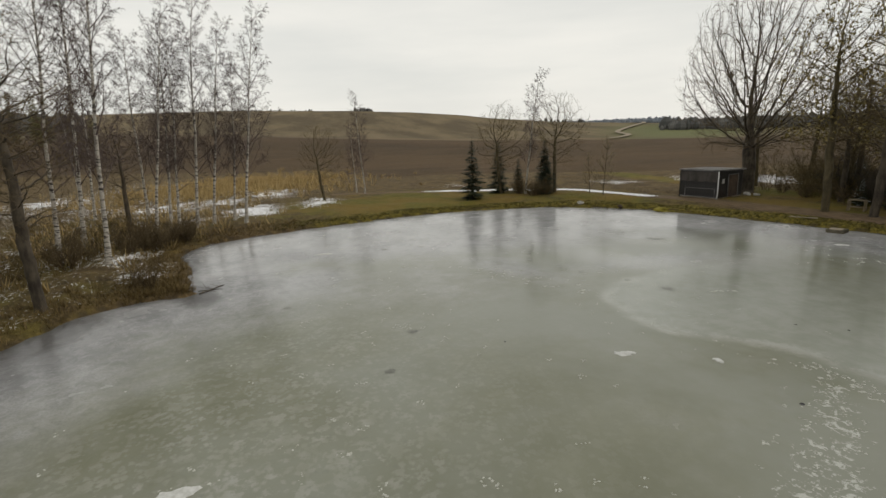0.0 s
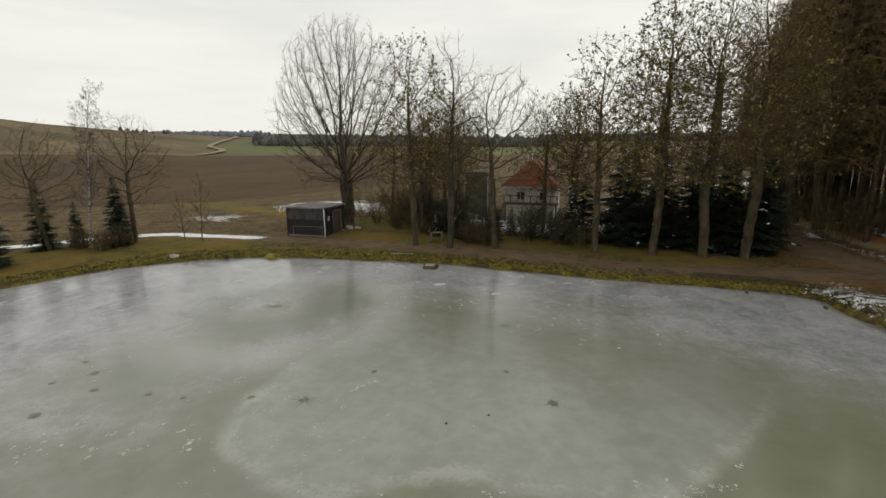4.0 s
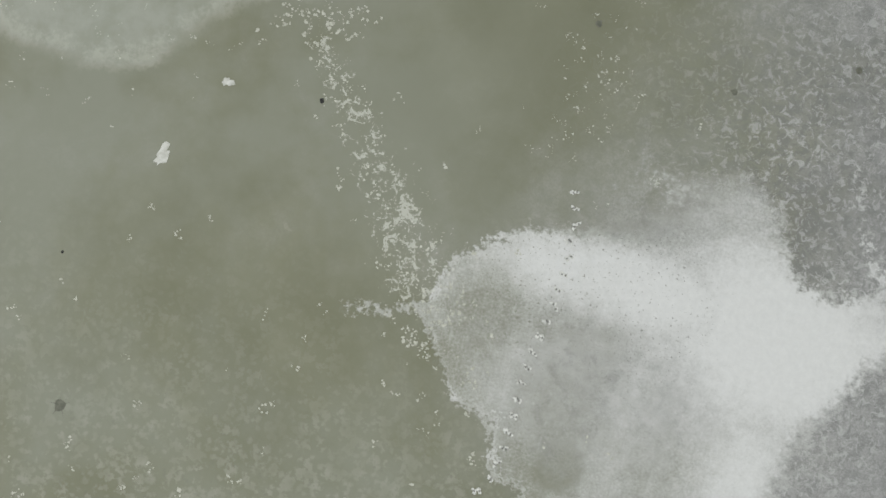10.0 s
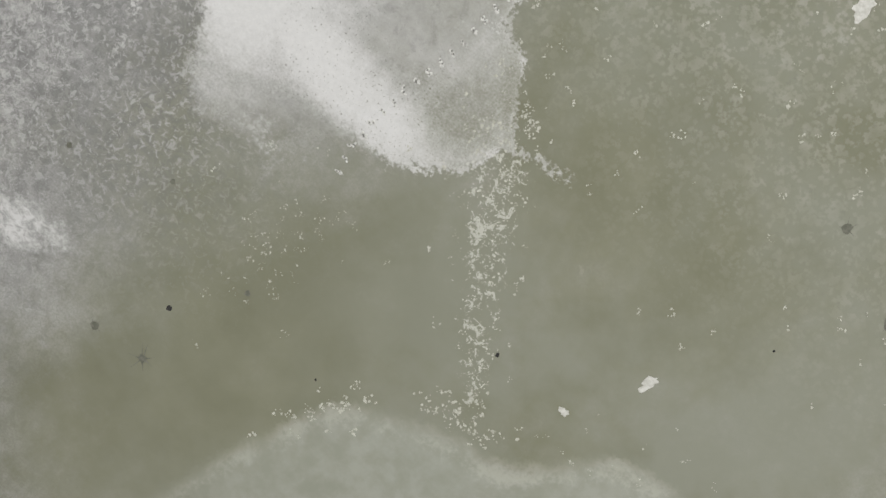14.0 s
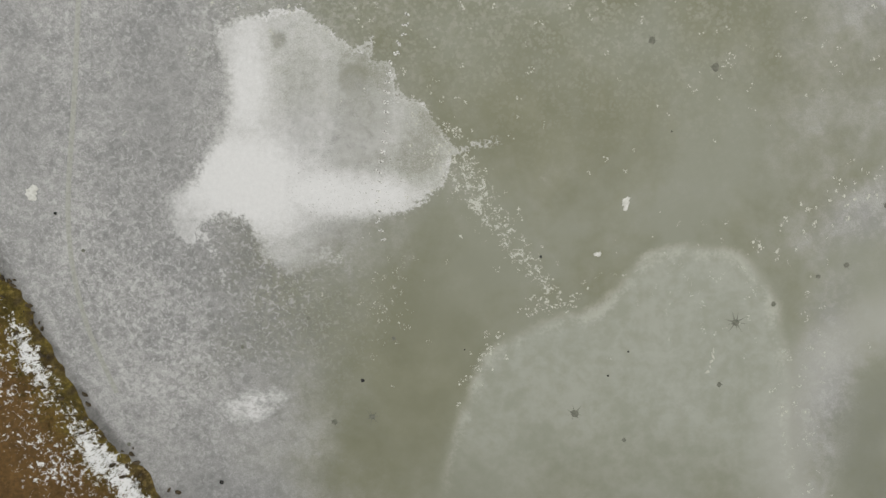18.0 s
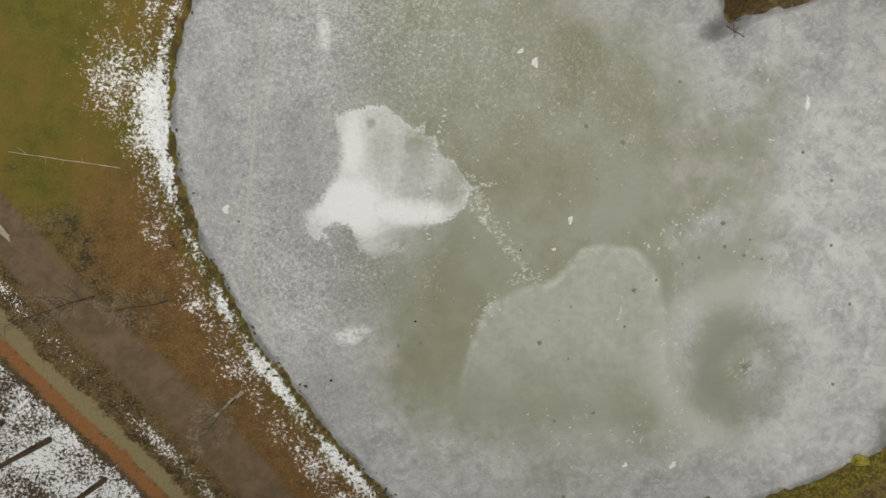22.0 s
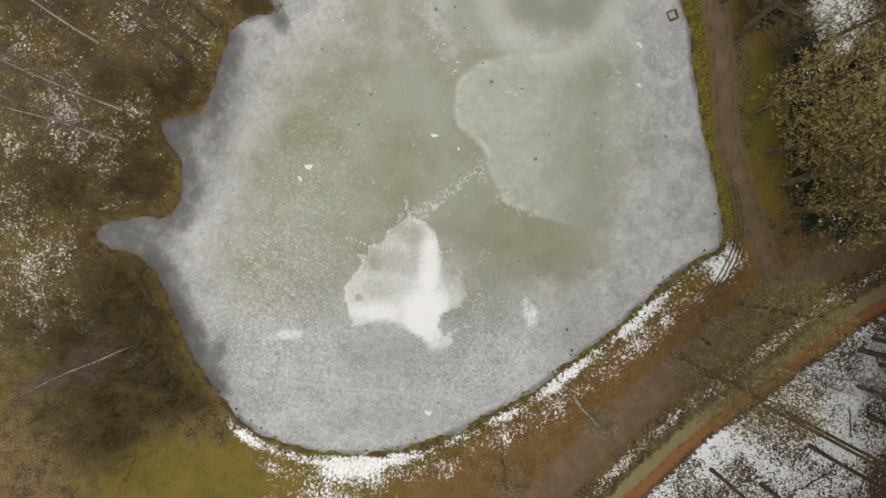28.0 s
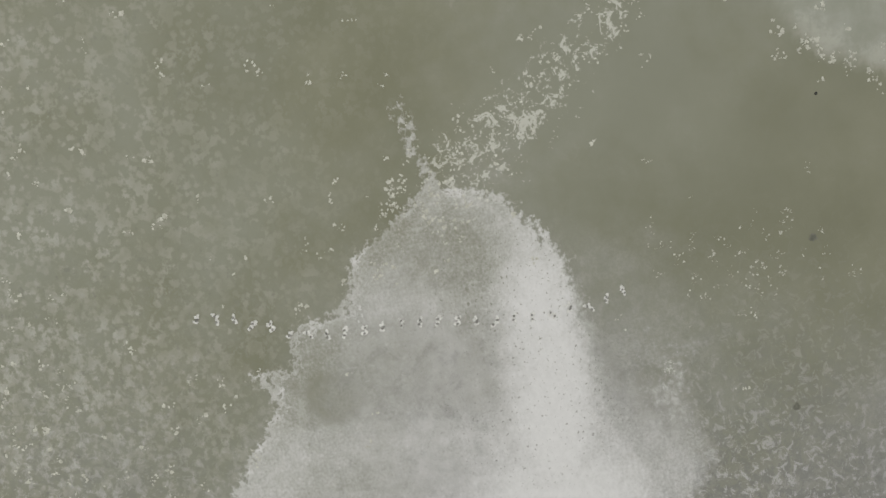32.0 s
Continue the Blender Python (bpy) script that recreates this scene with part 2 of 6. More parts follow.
    gravel = m.mix(m.step(m.noise(0.7, 6, 0.7), 0.3, 0.7), (0.112, 0.078, 0.045), (0.172, 0.120, 0.073))
    gravel = m.mix(m.step(m.attr("rut"), 0.25, 0.0, 0.0, 0.55), gravel, (0.046, 0.032, 0.020))
    c = m.mix(m.step(edge, 0.25, -0.35), c, gravel)
    # old snow that lies in flecks
    flake = m.noise(4.6, 6, 0.72, None, None, 0.7)
    spots = m.f("ADD", m.f("MULTIPLY", flake, 0.72), m.f("ADD", m.f("MULTIPLY", n2, 0.18), m.f("MULTIPLY", n4, 0.12)))
    level = m.f("SUBTRACT", 0.78, m.f("MULTIPLY", m.attr("snow"), 0.42))
    white = m.step(spots, level, m.f("ADD", level, 0.020))
    c = m.mix(white, c, m.mix(n3, (0.80, 0.81, 0.84), (0.92, 0.92, 0.93)))
    m.bump(m.f("ADD", m.f("ADD", n3, m.f("MULTIPLY", n4, 0.4)), m.f("MULTIPLY", white, 0.3)), 0.7, 0.12)
    return m.out(c, 0.92, 0.0, 0.2)


def ice_material():
    m = Mat("pond_ice")
    n1, n2, n3, n4 = m.noise(0.32, 4), m.noise(1.5, 5, 0.6), m.noise(6.0, 5, 0.65), m.noise(26.0, 4, 0.6)
    jag = m.f("ADD", m.f("MULTIPLY", m.f("SUBTRACT", n2, 0.5), 1.2), m.f("MULTIPLY", m.f("SUBTRACT", n3, 0.5), 0.9))
    soft = m.f("MULTIPLY", m.f("SUBTRACT", n1, 0.5), 1.0)
    cloud = m.noise(0.55, 6, 0.62, None, None, 0.6)
    grain = m.noise(13.0, 6, 0.68)
    # clear olive ice with greyer veils, milky ice towards the shores
    green = m.mix(m.step(n1, 0.32, 0.68), (0.165, 0.167, 0.112), (0.205, 0.207, 0.148))
    veil = m.step(m.f("ADD", m.f("MULTIPLY", m.noise(0.13, 4, 0.55, None, None, 0.5), 0.8), m.f("MULTIPLY", n2, 0.2)), 0.34, 0.62, 0.0, 0.9)
    green = m.mix(m.f("MULTIPLY", veil, m.attr("veil")), green, (0.238, 0.246, 0.203))
    wide = m.noise(0.20, 4, 0.6, None, None, 0.8)
    milky = m.mix(m.step(m.f("ADD", m.f("MULTIPLY", cloud, 0.45), m.f("MULTIPLY", wide, 0.55)), 0.36, 0.64), (0.245, 0.246, 0.250), (0.425, 0.422, 0.424))
    milky = m.mix(m.step(m.noise(2.2, 5, 0.7, None, None, 0.6), 0.47, 0.58, 0.0, 0.45), milky, (0.47, 0.468, 0.47))
    milky = m.mix(m.step(grain, 0.47, 0.56, 0.0, 0.34), milky, (0.185, 0.184, 0.188))
    milky = m.mix(m.step(m.noise(1.1, 5, 0.7, None, None, 0.4), 0.52, 0.60, 0.0, 0.38), milky, (0.185, 0.187, 0.190))
    frost = m.step(m.f("ADD", m.attr("frost"), m.f("ADD", m.f("MULTIPLY", soft, 0.6), m.f("ADD", m.f("MULTIPLY", m.f("SUBTRACT", cloud, 0.5), 0.40), m.f("MULTIPLY", jag, 0.14)))), 0.05, 0.95)
    c = m.mix(frost, green, milky)
    # long arcs of paler and darker ice round the spring
    arc = m.attr("arc")
    c = m.mix(m.step(arc, 0.02, 0.42, 0.0, 0.55), c, (0.50, 0.50, 0.505))
    c = m.mix(m.step(arc, -0.02, -0.42, 0.0, 0.45), c, (0.195, 0.197, 0.180))
    # speckled zone: frost flowers and dark dots
    wisp = m.f("MULTIPLY", m.f("ADD", m.f("SUBTRACT", n3, 0.5), m.f("SUBTRACT", n2, 0.5)), 1.5)
    blot = m.f("MAXIMUM", m.step(m.f("ADD", m.cells(4.4), wisp), 0.56, 0.12, 0.0, 0.8), m.step(m.f("ADD", m.cells(2.2), wisp), 0.50, 0.14))
    blot = m.f("MULTIPLY", blot, m.step(m.f("ADD", m.f("MULTIPLY", n2, 0.6), m.f("MULTIPLY", m.noise(0.8, 3), 0.4)), 0.36, 0.58, 0.3, 1.0))
    c = m.mix(m.f("MULTIPLY", m.f("MULTIPLY", blot, m.attr("speckle")), 0.58), c, (0.52, 0.52, 0.49))
    dots = m.step(m.noise(3.3, 3, 0.6), 0.60, 0.70, 0.0, 0.5)
    c = m.mix(m.f("MULTIPLY", dots, m.attr("speckle")), c, (0.150, 0.150, 0.130))
    # coarse bristly zone
    dark = m.step(m.f("ADD", m.f("MULTIPLY", m.noise(2.7, 5, 0.72, None, None, 0.8), 0.75), m.f("MULTIPLY", n4, 0.25)), 0.485, 0.545)
    c = m.mix(m.f("MULTIPLY", m.f("MULTIPLY", dark, m.attr("rough")), 0.50), c, (0.150, 0.152, 0.151))
    scratch = m.step(m.noise(4.2, 6, 0.74, None, None, 0.9), 0.515, 0.60)
    c = m.mix(m.f("MULTIPLY", m.f("MULTIPLY", scratch, m.attr("rough")), 0.58), c, (0.57, 0.57, 0.575))
    c = m.mix(m.f("MULTIPLY", m.attr("grey"), m.step(cloud, 0.3, 0.7, 0.35, 0.7)), c, (0.190, 0.190, 0.192))
    # the older sheet with its pale ragged rim
    lobe = m.f("ADD", m.attr("lobe"), m.f("ADD", m.f("MULTIPLY", jag, 0.55), m.f("MULTIPLY", soft, 0.9)))
    inside = m.f("MULTIPLY", m.step(lobe, 0.30, -0.45), m.attr("fade"))
    c = m.mix(m.f("MULTIPLY", inside, 0.74), c, m.mix(m.step(m.f("ADD", m.f("MULTIPLY", n2, 0.5), m.f("MULTIPLY", cloud, 0.5)), 0.38, 0.62), (0.285, 0.299, 0.258), (0.352, 0.362, 0.326)))
    rim = m.f("MULTIPLY", m.step(m.f("ABSOLUTE", m.f("ADD", lobe, 0.2)), 0.48, 0.03), m.attr("fade"))
    c = m.mix(m.f("MULTIPLY", rim, m.step(m.f("ADD", m.f("MULTIPLY", cloud, 0.6), m.f("MULTIPLY", n3, 0.4)), 0.42, 0.60, 0.04, 0.52)), c, (0.43, 0.43, 0.385))
    # dark ring round the spring
    r = m.near(23.4, -13.1, 1.0)
    wave = m.f("ADD", m.f("MULTIPLY", soft, 1.1), m.f("MULTIPLY", jag, 0.25))
    ring = m.f("MULTIPLY", m.step(m.f("ADD", r, wave), 0.9, 2.7), m.step(m.f("ADD", r, wave), 5.4, 2.9))
    pale = m.f("MULTIPLY", m.step(m.f("ADD", r, wave), 4.6, 6.2), m.step(m.f("ADD", r, wave), 9.0, 6.6))
    c = m.mix(m.f("MULTIPLY", pale, 0.38), c, (0.43, 0.43, 0.42))
    c = m.mix(m.f("MULTIPLY", ring, m.step(n2, 0.3, 0.7, 0.46, 0.58)), c, (0.145, 0.152, 0.118))
    rays = m.f("MULTIPLY", m.attr("rays"), m.step(r, 2.6, 0.8))
    c = m.mix(m.step(rays, 0.08, 0.35, 0.0, 0.5), c, (0.44, 0.44, 0.40))
    # thin dark ice at the inlets and along the banks
    thin = m.step(m.f("ADD", m.attr("thin"), m.f("ADD", m.f("MULTIPLY", m.f("SUBTRACT", cloud, 0.5), 1.7), m.f("ADD", m.f("MULTIPLY", jag, 0.25), m.f("MULTIPLY", soft, 1.5)))), -0.30, 1.10)
    thin = m.f("MULTIPLY", thin, m.step(m.attr("thin"), 0.02, 0.45))
    c = m.mix(m.f("MULTIPLY", thin, 0.92), c, (0.080, 0.077, 0.075))
    # blown snow frozen to the ice
    patch = m.f("ADD", m.attr("patch"), m.f("MULTIPLY", jag, 0.85))
    blur = m.attr("blur")
    snow = m.step(patch, m.f("ADD", 0.10, m.f("MULTIPLY", blur, 0.9)), m.f("SUBTRACT", -0.10, m.f("MULTIPLY", blur, 0.9)))
    wav = m.f("ADD", m.f("MULTIPLY", soft, 0.9), m.f("MULTIPLY", jag, 0.40))

    def around(x, y, sx, sy, most=1.0):
        return m.step(m.f("ADD", m.near(x, y, 1.0, sx, sy), wav), 1.5, 0.3, 0.0, most)

    worn = m.f("MAXIMUM", around(-4.3, 1.8, 1.7, 3.4), m.f("MAXIMUM", around(-7.0, 2.0, 0.9, 2.8, 0.6), around(-4.2, -4.4, 2.6, 0.9)))
    worn = m.f("MAXIMUM", worn, around(-1.6, 0.2, 1.2, 2.0, 0.80))
    worn = m.f("MULTIPLY", worn, m.step(n3, 0.25, 0.65, 0.70, 1.0))
    full = m.f("MAXIMUM", around(-9.5, -1.7, 3.0, 2.3), around(-5.4, -2.0, 4.4, 1.0, 0.85))
    full = m.f("MAXIMUM", full, around(-9.6, 3.0, 0.9, 3.2, 0.6))
    tone = m.f("ADD", 0.44, m.f("SUBTRACT", m.f("MULTIPLY", full, 0.46), m.f("MULTIPLY", worn, 0.26)))
    calm = m.f("SUBTRACT", 1.0, m.f("MULTIPLY", full, 0.6))
    tone = m.f("ADD", tone, m.f("MULTIPLY", calm, m.f("MULTIPLY", m.f("SUBTRACT", grain, 0.5), 0.75)))
    tone = m.f("ADD", tone, m.f("MULTIPLY", m.f("SUBTRACT", m.noise(2.4, 5, 0.65), 0.5), 0.45))
    edge = m.f("MULTIPLY", m.step(m.f("ABSOLUTE", m.f("ADD", patch, 0.08)), 0.16, 0.03), m.step(blur, 0.5, 0.1))
    tone = m.f("MAXIMUM", tone, m.f("MULTIPLY", edge, m.step(cloud, 0.4, 0.6, 0.35, 0.72)))
    for hx, hy, hr in ((-4.75, 3.3, 0.85), (-8.2, 4.9, 0.55)):
        tone = m.f("SUBTRACT", tone, m.step(m.f("ADD", m.near(hx, hy, hr), m.f("MULTIPLY", jag, 0.3)), 1.0, 0.2, 0.0, 0.34))
    pits = m.step(m.noise(11.0, 3, 0.6), 0.62, 0.68, 0.0, 0.7)
    tone = m.f("SUBTRACT", tone, m.f("MULTIPLY", pits, m.step(m.near(-4.4, -1.6, 1.0, 3.6, 2.6), 1.2, 0.6, 0.1, 0.9)))
    c = m.mix(m.f("MULTIPLY", snow, m.step(tone, 0.02, 0.88)), c, m.mix(m.noise(5.0, 6, 0.75), (0.545, 0.545, 0.558), (0.725, 0.725, 0.735)))
    drift = m.step(m.f("ADD", m.attr("drift"), m.f("ADD", m.f("MULTIPLY", jag, 0.7), m.f("MULTIPLY", soft, 0.9))), 0.35, 0.95, 0.0, 0.75)
    c = m.mix(m.f("MULTIPLY", drift, m.step(m.noise(3.0, 5, 0.7, None, (1.0, 1.8, 1.0), 1.0), 0.38, 0.58, 0.25, 1.0)), c, (0.68, 0.68, 0.69))
    # squiggles of crusted snow
    curl = m.f("ADD", m.f("MULTIPLY", m.noise(2.7, 5, 0.72, None, None, 1.2), 0.72), m.f("MULTIPLY", m.noise(13.0, 4, 0.65), 0.28))
    level = m.f("SUBTRACT", 0.765, m.f("MULTIPLY", m.attr("scatter"), 0.255))
    crumbs = m.f("MULTIPLY", m.step(curl, level, m.f("ADD", level, 0.045)), m.step(m.attr("scatter"), 0.05, 0.3))
    c = m.mix(m.f("MULTIPLY", crumbs, 0.64), c, (0.60, 0.60, 0.56))
    m.bump(m.f("ADD", m.f("MULTIPLY", n3, 0.10), m.f("MULTIPLY", snow, m.f("ADD", m.f("MULTIPLY", n3, 0.8), m.f("MULTIPLY", grain, 0.9)))), 0.30, 0.05)
    gloss = m.step(m.f("ADD", m.f("ADD", n1, m.f("MULTIPLY", snow, 2.0)), m.f("MULTIPLY", frost, 0.12)), 0.3, 1.6, 0.11, 0.7)
    return m.out(c, gloss, 0.0, 0.5, 1.36)

# ---------------------------------------------------------------- the plan
def smooth(pts, closed=True, n=5):
    """A soft curve through the corners of the plan."""
    p = np.array(pts, float)
    k = len(p)
    out = []
    for i in range(k if closed else k - 1):
        if closed:
            a, b, c, d = p[i - 1], p[i], p[(i + 1) % k], p[(i + 2) % k]
        else:
            a, b, c, d = p[max(i - 1, 0)], p[i], p[i + 1], p[min(i + 2, k - 1)]
        for j in range(n):
            t = j / n
            out.append(0.5 * (2 * b + (c - a) * t + (2 * a - 5 * b + 4 * c - d) * t * t + (3 * b - a - 3 * c + d) * t ** 3))
    if not closed:
        out.append(p[-1])
    return np.array(out)


def apart(X, Y, line, closed=False):
    """Distance of every (X, Y) from a line of points."""
    q = np.vstack([line, line[:1]]) if closed else line
    if X.size < 400:
        a, d = q[:-1], q[1:] - q[:-1]
        u, v = X.reshape(-1, 1) - a[:, 0], Y.reshape(-1, 1) - a[:, 1]
        s = np.clip((u * d[:, 0] + v * d[:, 1]) / np.maximum((d * d).sum(1), 1e-9), 0, 1)
        return np.sqrt(((u - s * d[:, 0]) ** 2 + (v - s * d[:, 1]) ** 2).min(1)).reshape(X.shape)
    best = np.full(X.shape, 1e9)
    for a, b in zip(q[:-1], q[1:]):
        d = b - a
        s = np.clip(((X - a[0]) * d[0] + (Y - a[1]) * d[1]) / max(d @ d, 1e-9), 0, 1)
        best = np.minimum(best, np.hypot(X - a[0] - s * d[0], Y - a[1] - s * d[1]))
    return best


def within(X, Y, loop):
    if X.size < 400:
        a, b = loop, np.roll(loop, -1, 0)
        rise = np.where(a[:, 1] == b[:, 1], 1e-9, b[:, 1] - a[:, 1])
        x, y = X.reshape(-1, 1), Y.reshape(-1, 1)
        cross = ((a[:, 1] > y) != (b[:, 1] > y)) & (x < (b[:, 0] - a[:, 0]) * (y - a[:, 1]) / rise + a[:, 0])
        return (cross.sum(1) % 2 == 1).reshape(X.shape)
    odd = np.zeros(X.shape, bool)
    for a, b in zip(loop, np.roll(loop, -1, 0)):
        if a[1] != b[1]:
            cross = ((a[1] > Y) != (b[1] > Y)) & (X < (b[0] - a[0]) * (Y - a[1]) / (b[1] - a[1]) + a[0])
            odd ^= cross
    return odd


def signed(X, Y, loop):
    """Below nought inside the loop."""
    d = apart(X, Y, loop, True)
    return np.where(within(X, Y, loop), -d, d)


def ss(v, lo, hi):
    t = np.clip((v - lo) / (hi - lo), 0, 1)
    return t * t * (3 - 2 * t)


SHORE = smooth([(-0.8, -31.3), (6.3, -29.9), (14.8, -27.6), (20.7, -26.5), (26.0, -24.2), (32.7, -21.2), (36.6, -18.2), (39.5, -14.0), (40.8, -9.0), (41.0, -4.0), (40.3, 0.6),
                (38.6, 5.6), (36.9, 9.8), (34.9, 14.0), (32.7, 16.7), (29.6, 17.8), (26.8, 16.9), (24.0, 15.7), (20.9, 14.7), (19.6, 14.5), (19.0, 16.2), (18.0, 18.0), (14.6, 19.3), (11.0, 20.5),
                (9.2, 21.8), (9.0, 23.8), (7.8, 25.0), (6.2, 24.4), (5.0, 23.0), (1.7, 22.7), (-0.8, 24.2), (-1.2, 27.4), (-1.8, 30.2), (-3.2, 31.2), (-4.5, 30.0), (-5.1, 27.0), (-6.6, 25.2), (-9.6, 23.7), (-14.8, 21.3), (-18.8, 18.4), (-21.9, 15.2), (-23.9, 9.6), (-24.0, 3.6),
                (-23.1, -1.2), (-21.6, -5.2), (-19.4, -9.0), (-17.0, -12.8), (-14.1, -16.3), (-10.2, -21.0), (-5.9, -25.3), (-2.9, -28.8)])
ROAD = smooth([(-120, 62), (-80, 31), (-48, 4), (-39, -3.2), (-30.7, -11.6), (-18, -23.2), (-9.5, -33.2), (-3.3, -40.7), (1.5, -49), (8, -64), (14, -90), (16, -130)], False, 6)
DRIVE = smooth([(-7.5, -37.0), (-2.5, -35.6), (4.8, -32.6), (10, -30.9), (19.2, -29.5), (27.4, -27.3), (34.6, -25.2), (40.5, -22.6), (44.5, -20.8), (49, -18.5), (52.5, -11), (55, -3), (58, 8)], False, 6)
FIELD_EDGE = np.array([(70.0, 60.0), (62.0, 20.0), (60.0, -4.0), (56.0, -16.0), (50.0, -24.0), (45.0, -34.0), (44.0, -60.0)])


def rough_noise(X, Y, scale, seed):
    """Cheap smooth noise on the plan."""
    g = np.random.RandomState(seed).rand(128, 128)
    u, v = X / scale % 128, Y / scale % 128
    i, j = np.floor(u).astype(int), np.floor(v).astype(int)
    a, b = u - i, v - j
    a, b = a * a * (3 - 2 * a), b * b * (3 - 2 * b)
    i, j, i1, j1 = i % 128, j % 128, (i + 1) % 128, (j + 1) % 128
    return (g[i, j] * (1 - a) + g[i1, j] * a) * (1 - b) + (g[i, j1] * (1 - a) + g[i1, j1] * a) * b - 0.5


def hill(X, Y):
    """The land far round the pond."""
    r, th = np.hypot(X, Y), np.degrees(np.arctan2(Y, X))
    low = np.interp(th, (-110, -60, -30, -12, 1, 12, 22, 70, 110), (0, 1, 2.5, 5.0, 8.5, 11.5, 14.0, 10.0, 0))
    top = np.interp(th, (-110, -66, -45, -35, -24, -16, -12.5, -7, 0, 12, 22, 70, 110), (6, 9, 12, 15, 22, 31, 37, 43, 47.5, 50, 47.5, 30, 8))
    z = low * ss(r, 90, 300) + (top - low) * ss(r, 270, 720)
    return z + 26 * ss(r, 1100, 2100) * (0.8 + 0.3 * np.sin(np.radians(th * 7))) * (1 - 0.6 * ss(th, -30, -5))


def land(X, Y, d=None):
    """Height of the ground."""
    if d is None:
        d = signed(X, Y, SHORE)
    d = d + 0.60 * rough_noise(X, Y, 1.3, 14) + 0.34 * rough_noise(X, Y, 0.6, 15)
    z = np.where(d < 0, -0.55 * ss(-d, -0.05, 0.9), 0.0)
    bank = 0.05 + 0.26 * ss(d, 0.0, 0.55) + 0.30 * ss(d, 0.4, 4.5)
    z = np.where(d >= 0, bank, z + 0.05 * (1 - ss(-d, 0, 0.3)))
    bumps = rough_noise(X, Y, 1.1, 3) * 0.16 + rough_noise(X, Y, 0.45, 4) * 0.07 + rough_noise(X, Y, 5.0, 5) * 0.20
    near = 1 - ss(np.hypot(X, Y), 70, 120)
    z = z + bumps * ss(d, 0.05, 0.9) * near * (0.35 + 0.65 * ss(np.minimum(apart(X, Y, ROAD), apart(X, Y, DRIVE)), 1.2, 3.0))
    rd = apart(X, Y, ROAD)
    far_side = within(X, Y, np.vstack([ROAD, [(-200, -200)]]))
    z = z + np.where(far_side, 0.7 * ss(rd, 3.5, 7.5) + 0.8 * ss(rd, 8, 40), 0.0) * near
    return z + hill(X, Y)


def land_at(x, y):
    return float(land(np.array([float(x)]), np.array([float(y)]))[0])


def sheet(name, xs, ys, height, keep=None):
    """A sheet of ground over the lines xs, ys; keep picks its cells."""
    X, Y = np.meshgrid(xs, ys)
    Z = height(X, Y)
    co = np.stack([X, Y, Z], -1).reshape(-1, 3)
    nx, ny = len(xs), len(ys)
    i, j = np.meshgrid(np.arange(nx - 1), np.arange(ny - 1))
    k = (j * nx + i).reshape(-1)
    q = np.stack([k, k + 1, k + nx + 1, k + nx], 1)
    if keep is not None:
        q = q[keep(X, Y).reshape(-1)[q].any(1)]
        used, inv = np.unique(q, return_inverse=True)
        co, q = co[used], inv.reshape(-1, 4)
    me = bpy.data.meshes.new(name)
    me.vertices.add(len(co))
    me.vertices.foreach_set("co", co.ravel())
    me.loops.add(q.size)
    me.loops.foreach_set("vertex_index", q.ravel())
    me.polygons.add(len(q))
    me.polygons.foreach_set("loop_start", np.arange(0, q.size, 4))
    me.polygons.foreach_set("use_smooth", np.ones(len(q), bool))
    me.update(calc_edges=True)
    return me, co[:, 0], co[:, 1]


def field(me, name, values):
    me.attributes.new(name, "FLOAT", "POINT").data.foreach_set("value", np.ascontiguousarray(values, np.float32))


def spot(X, Y, x, y, rx, ry, turn=0.0):
    c, s = math.cos(radians(turn)), math.sin(radians(turn))
    u, v = (X - x) * c + (Y - y) * s, (Y - y) * c - (X - x) * s
    return np.exp(-(u / rx) ** 2 - (v / ry) ** 2)


def lines_of_plan():
    inner = np.arange(-66, 66.01, 0.52)
    outer = [66.0]
    while outer[-1] < 2700:
        outer.append(outer[-1] + 0.6 + (outer[-1] - 66) * 0.085)
    outer = np.array(outer[1:])
    return np.concatenate([-outer[::-1], inner, outer])


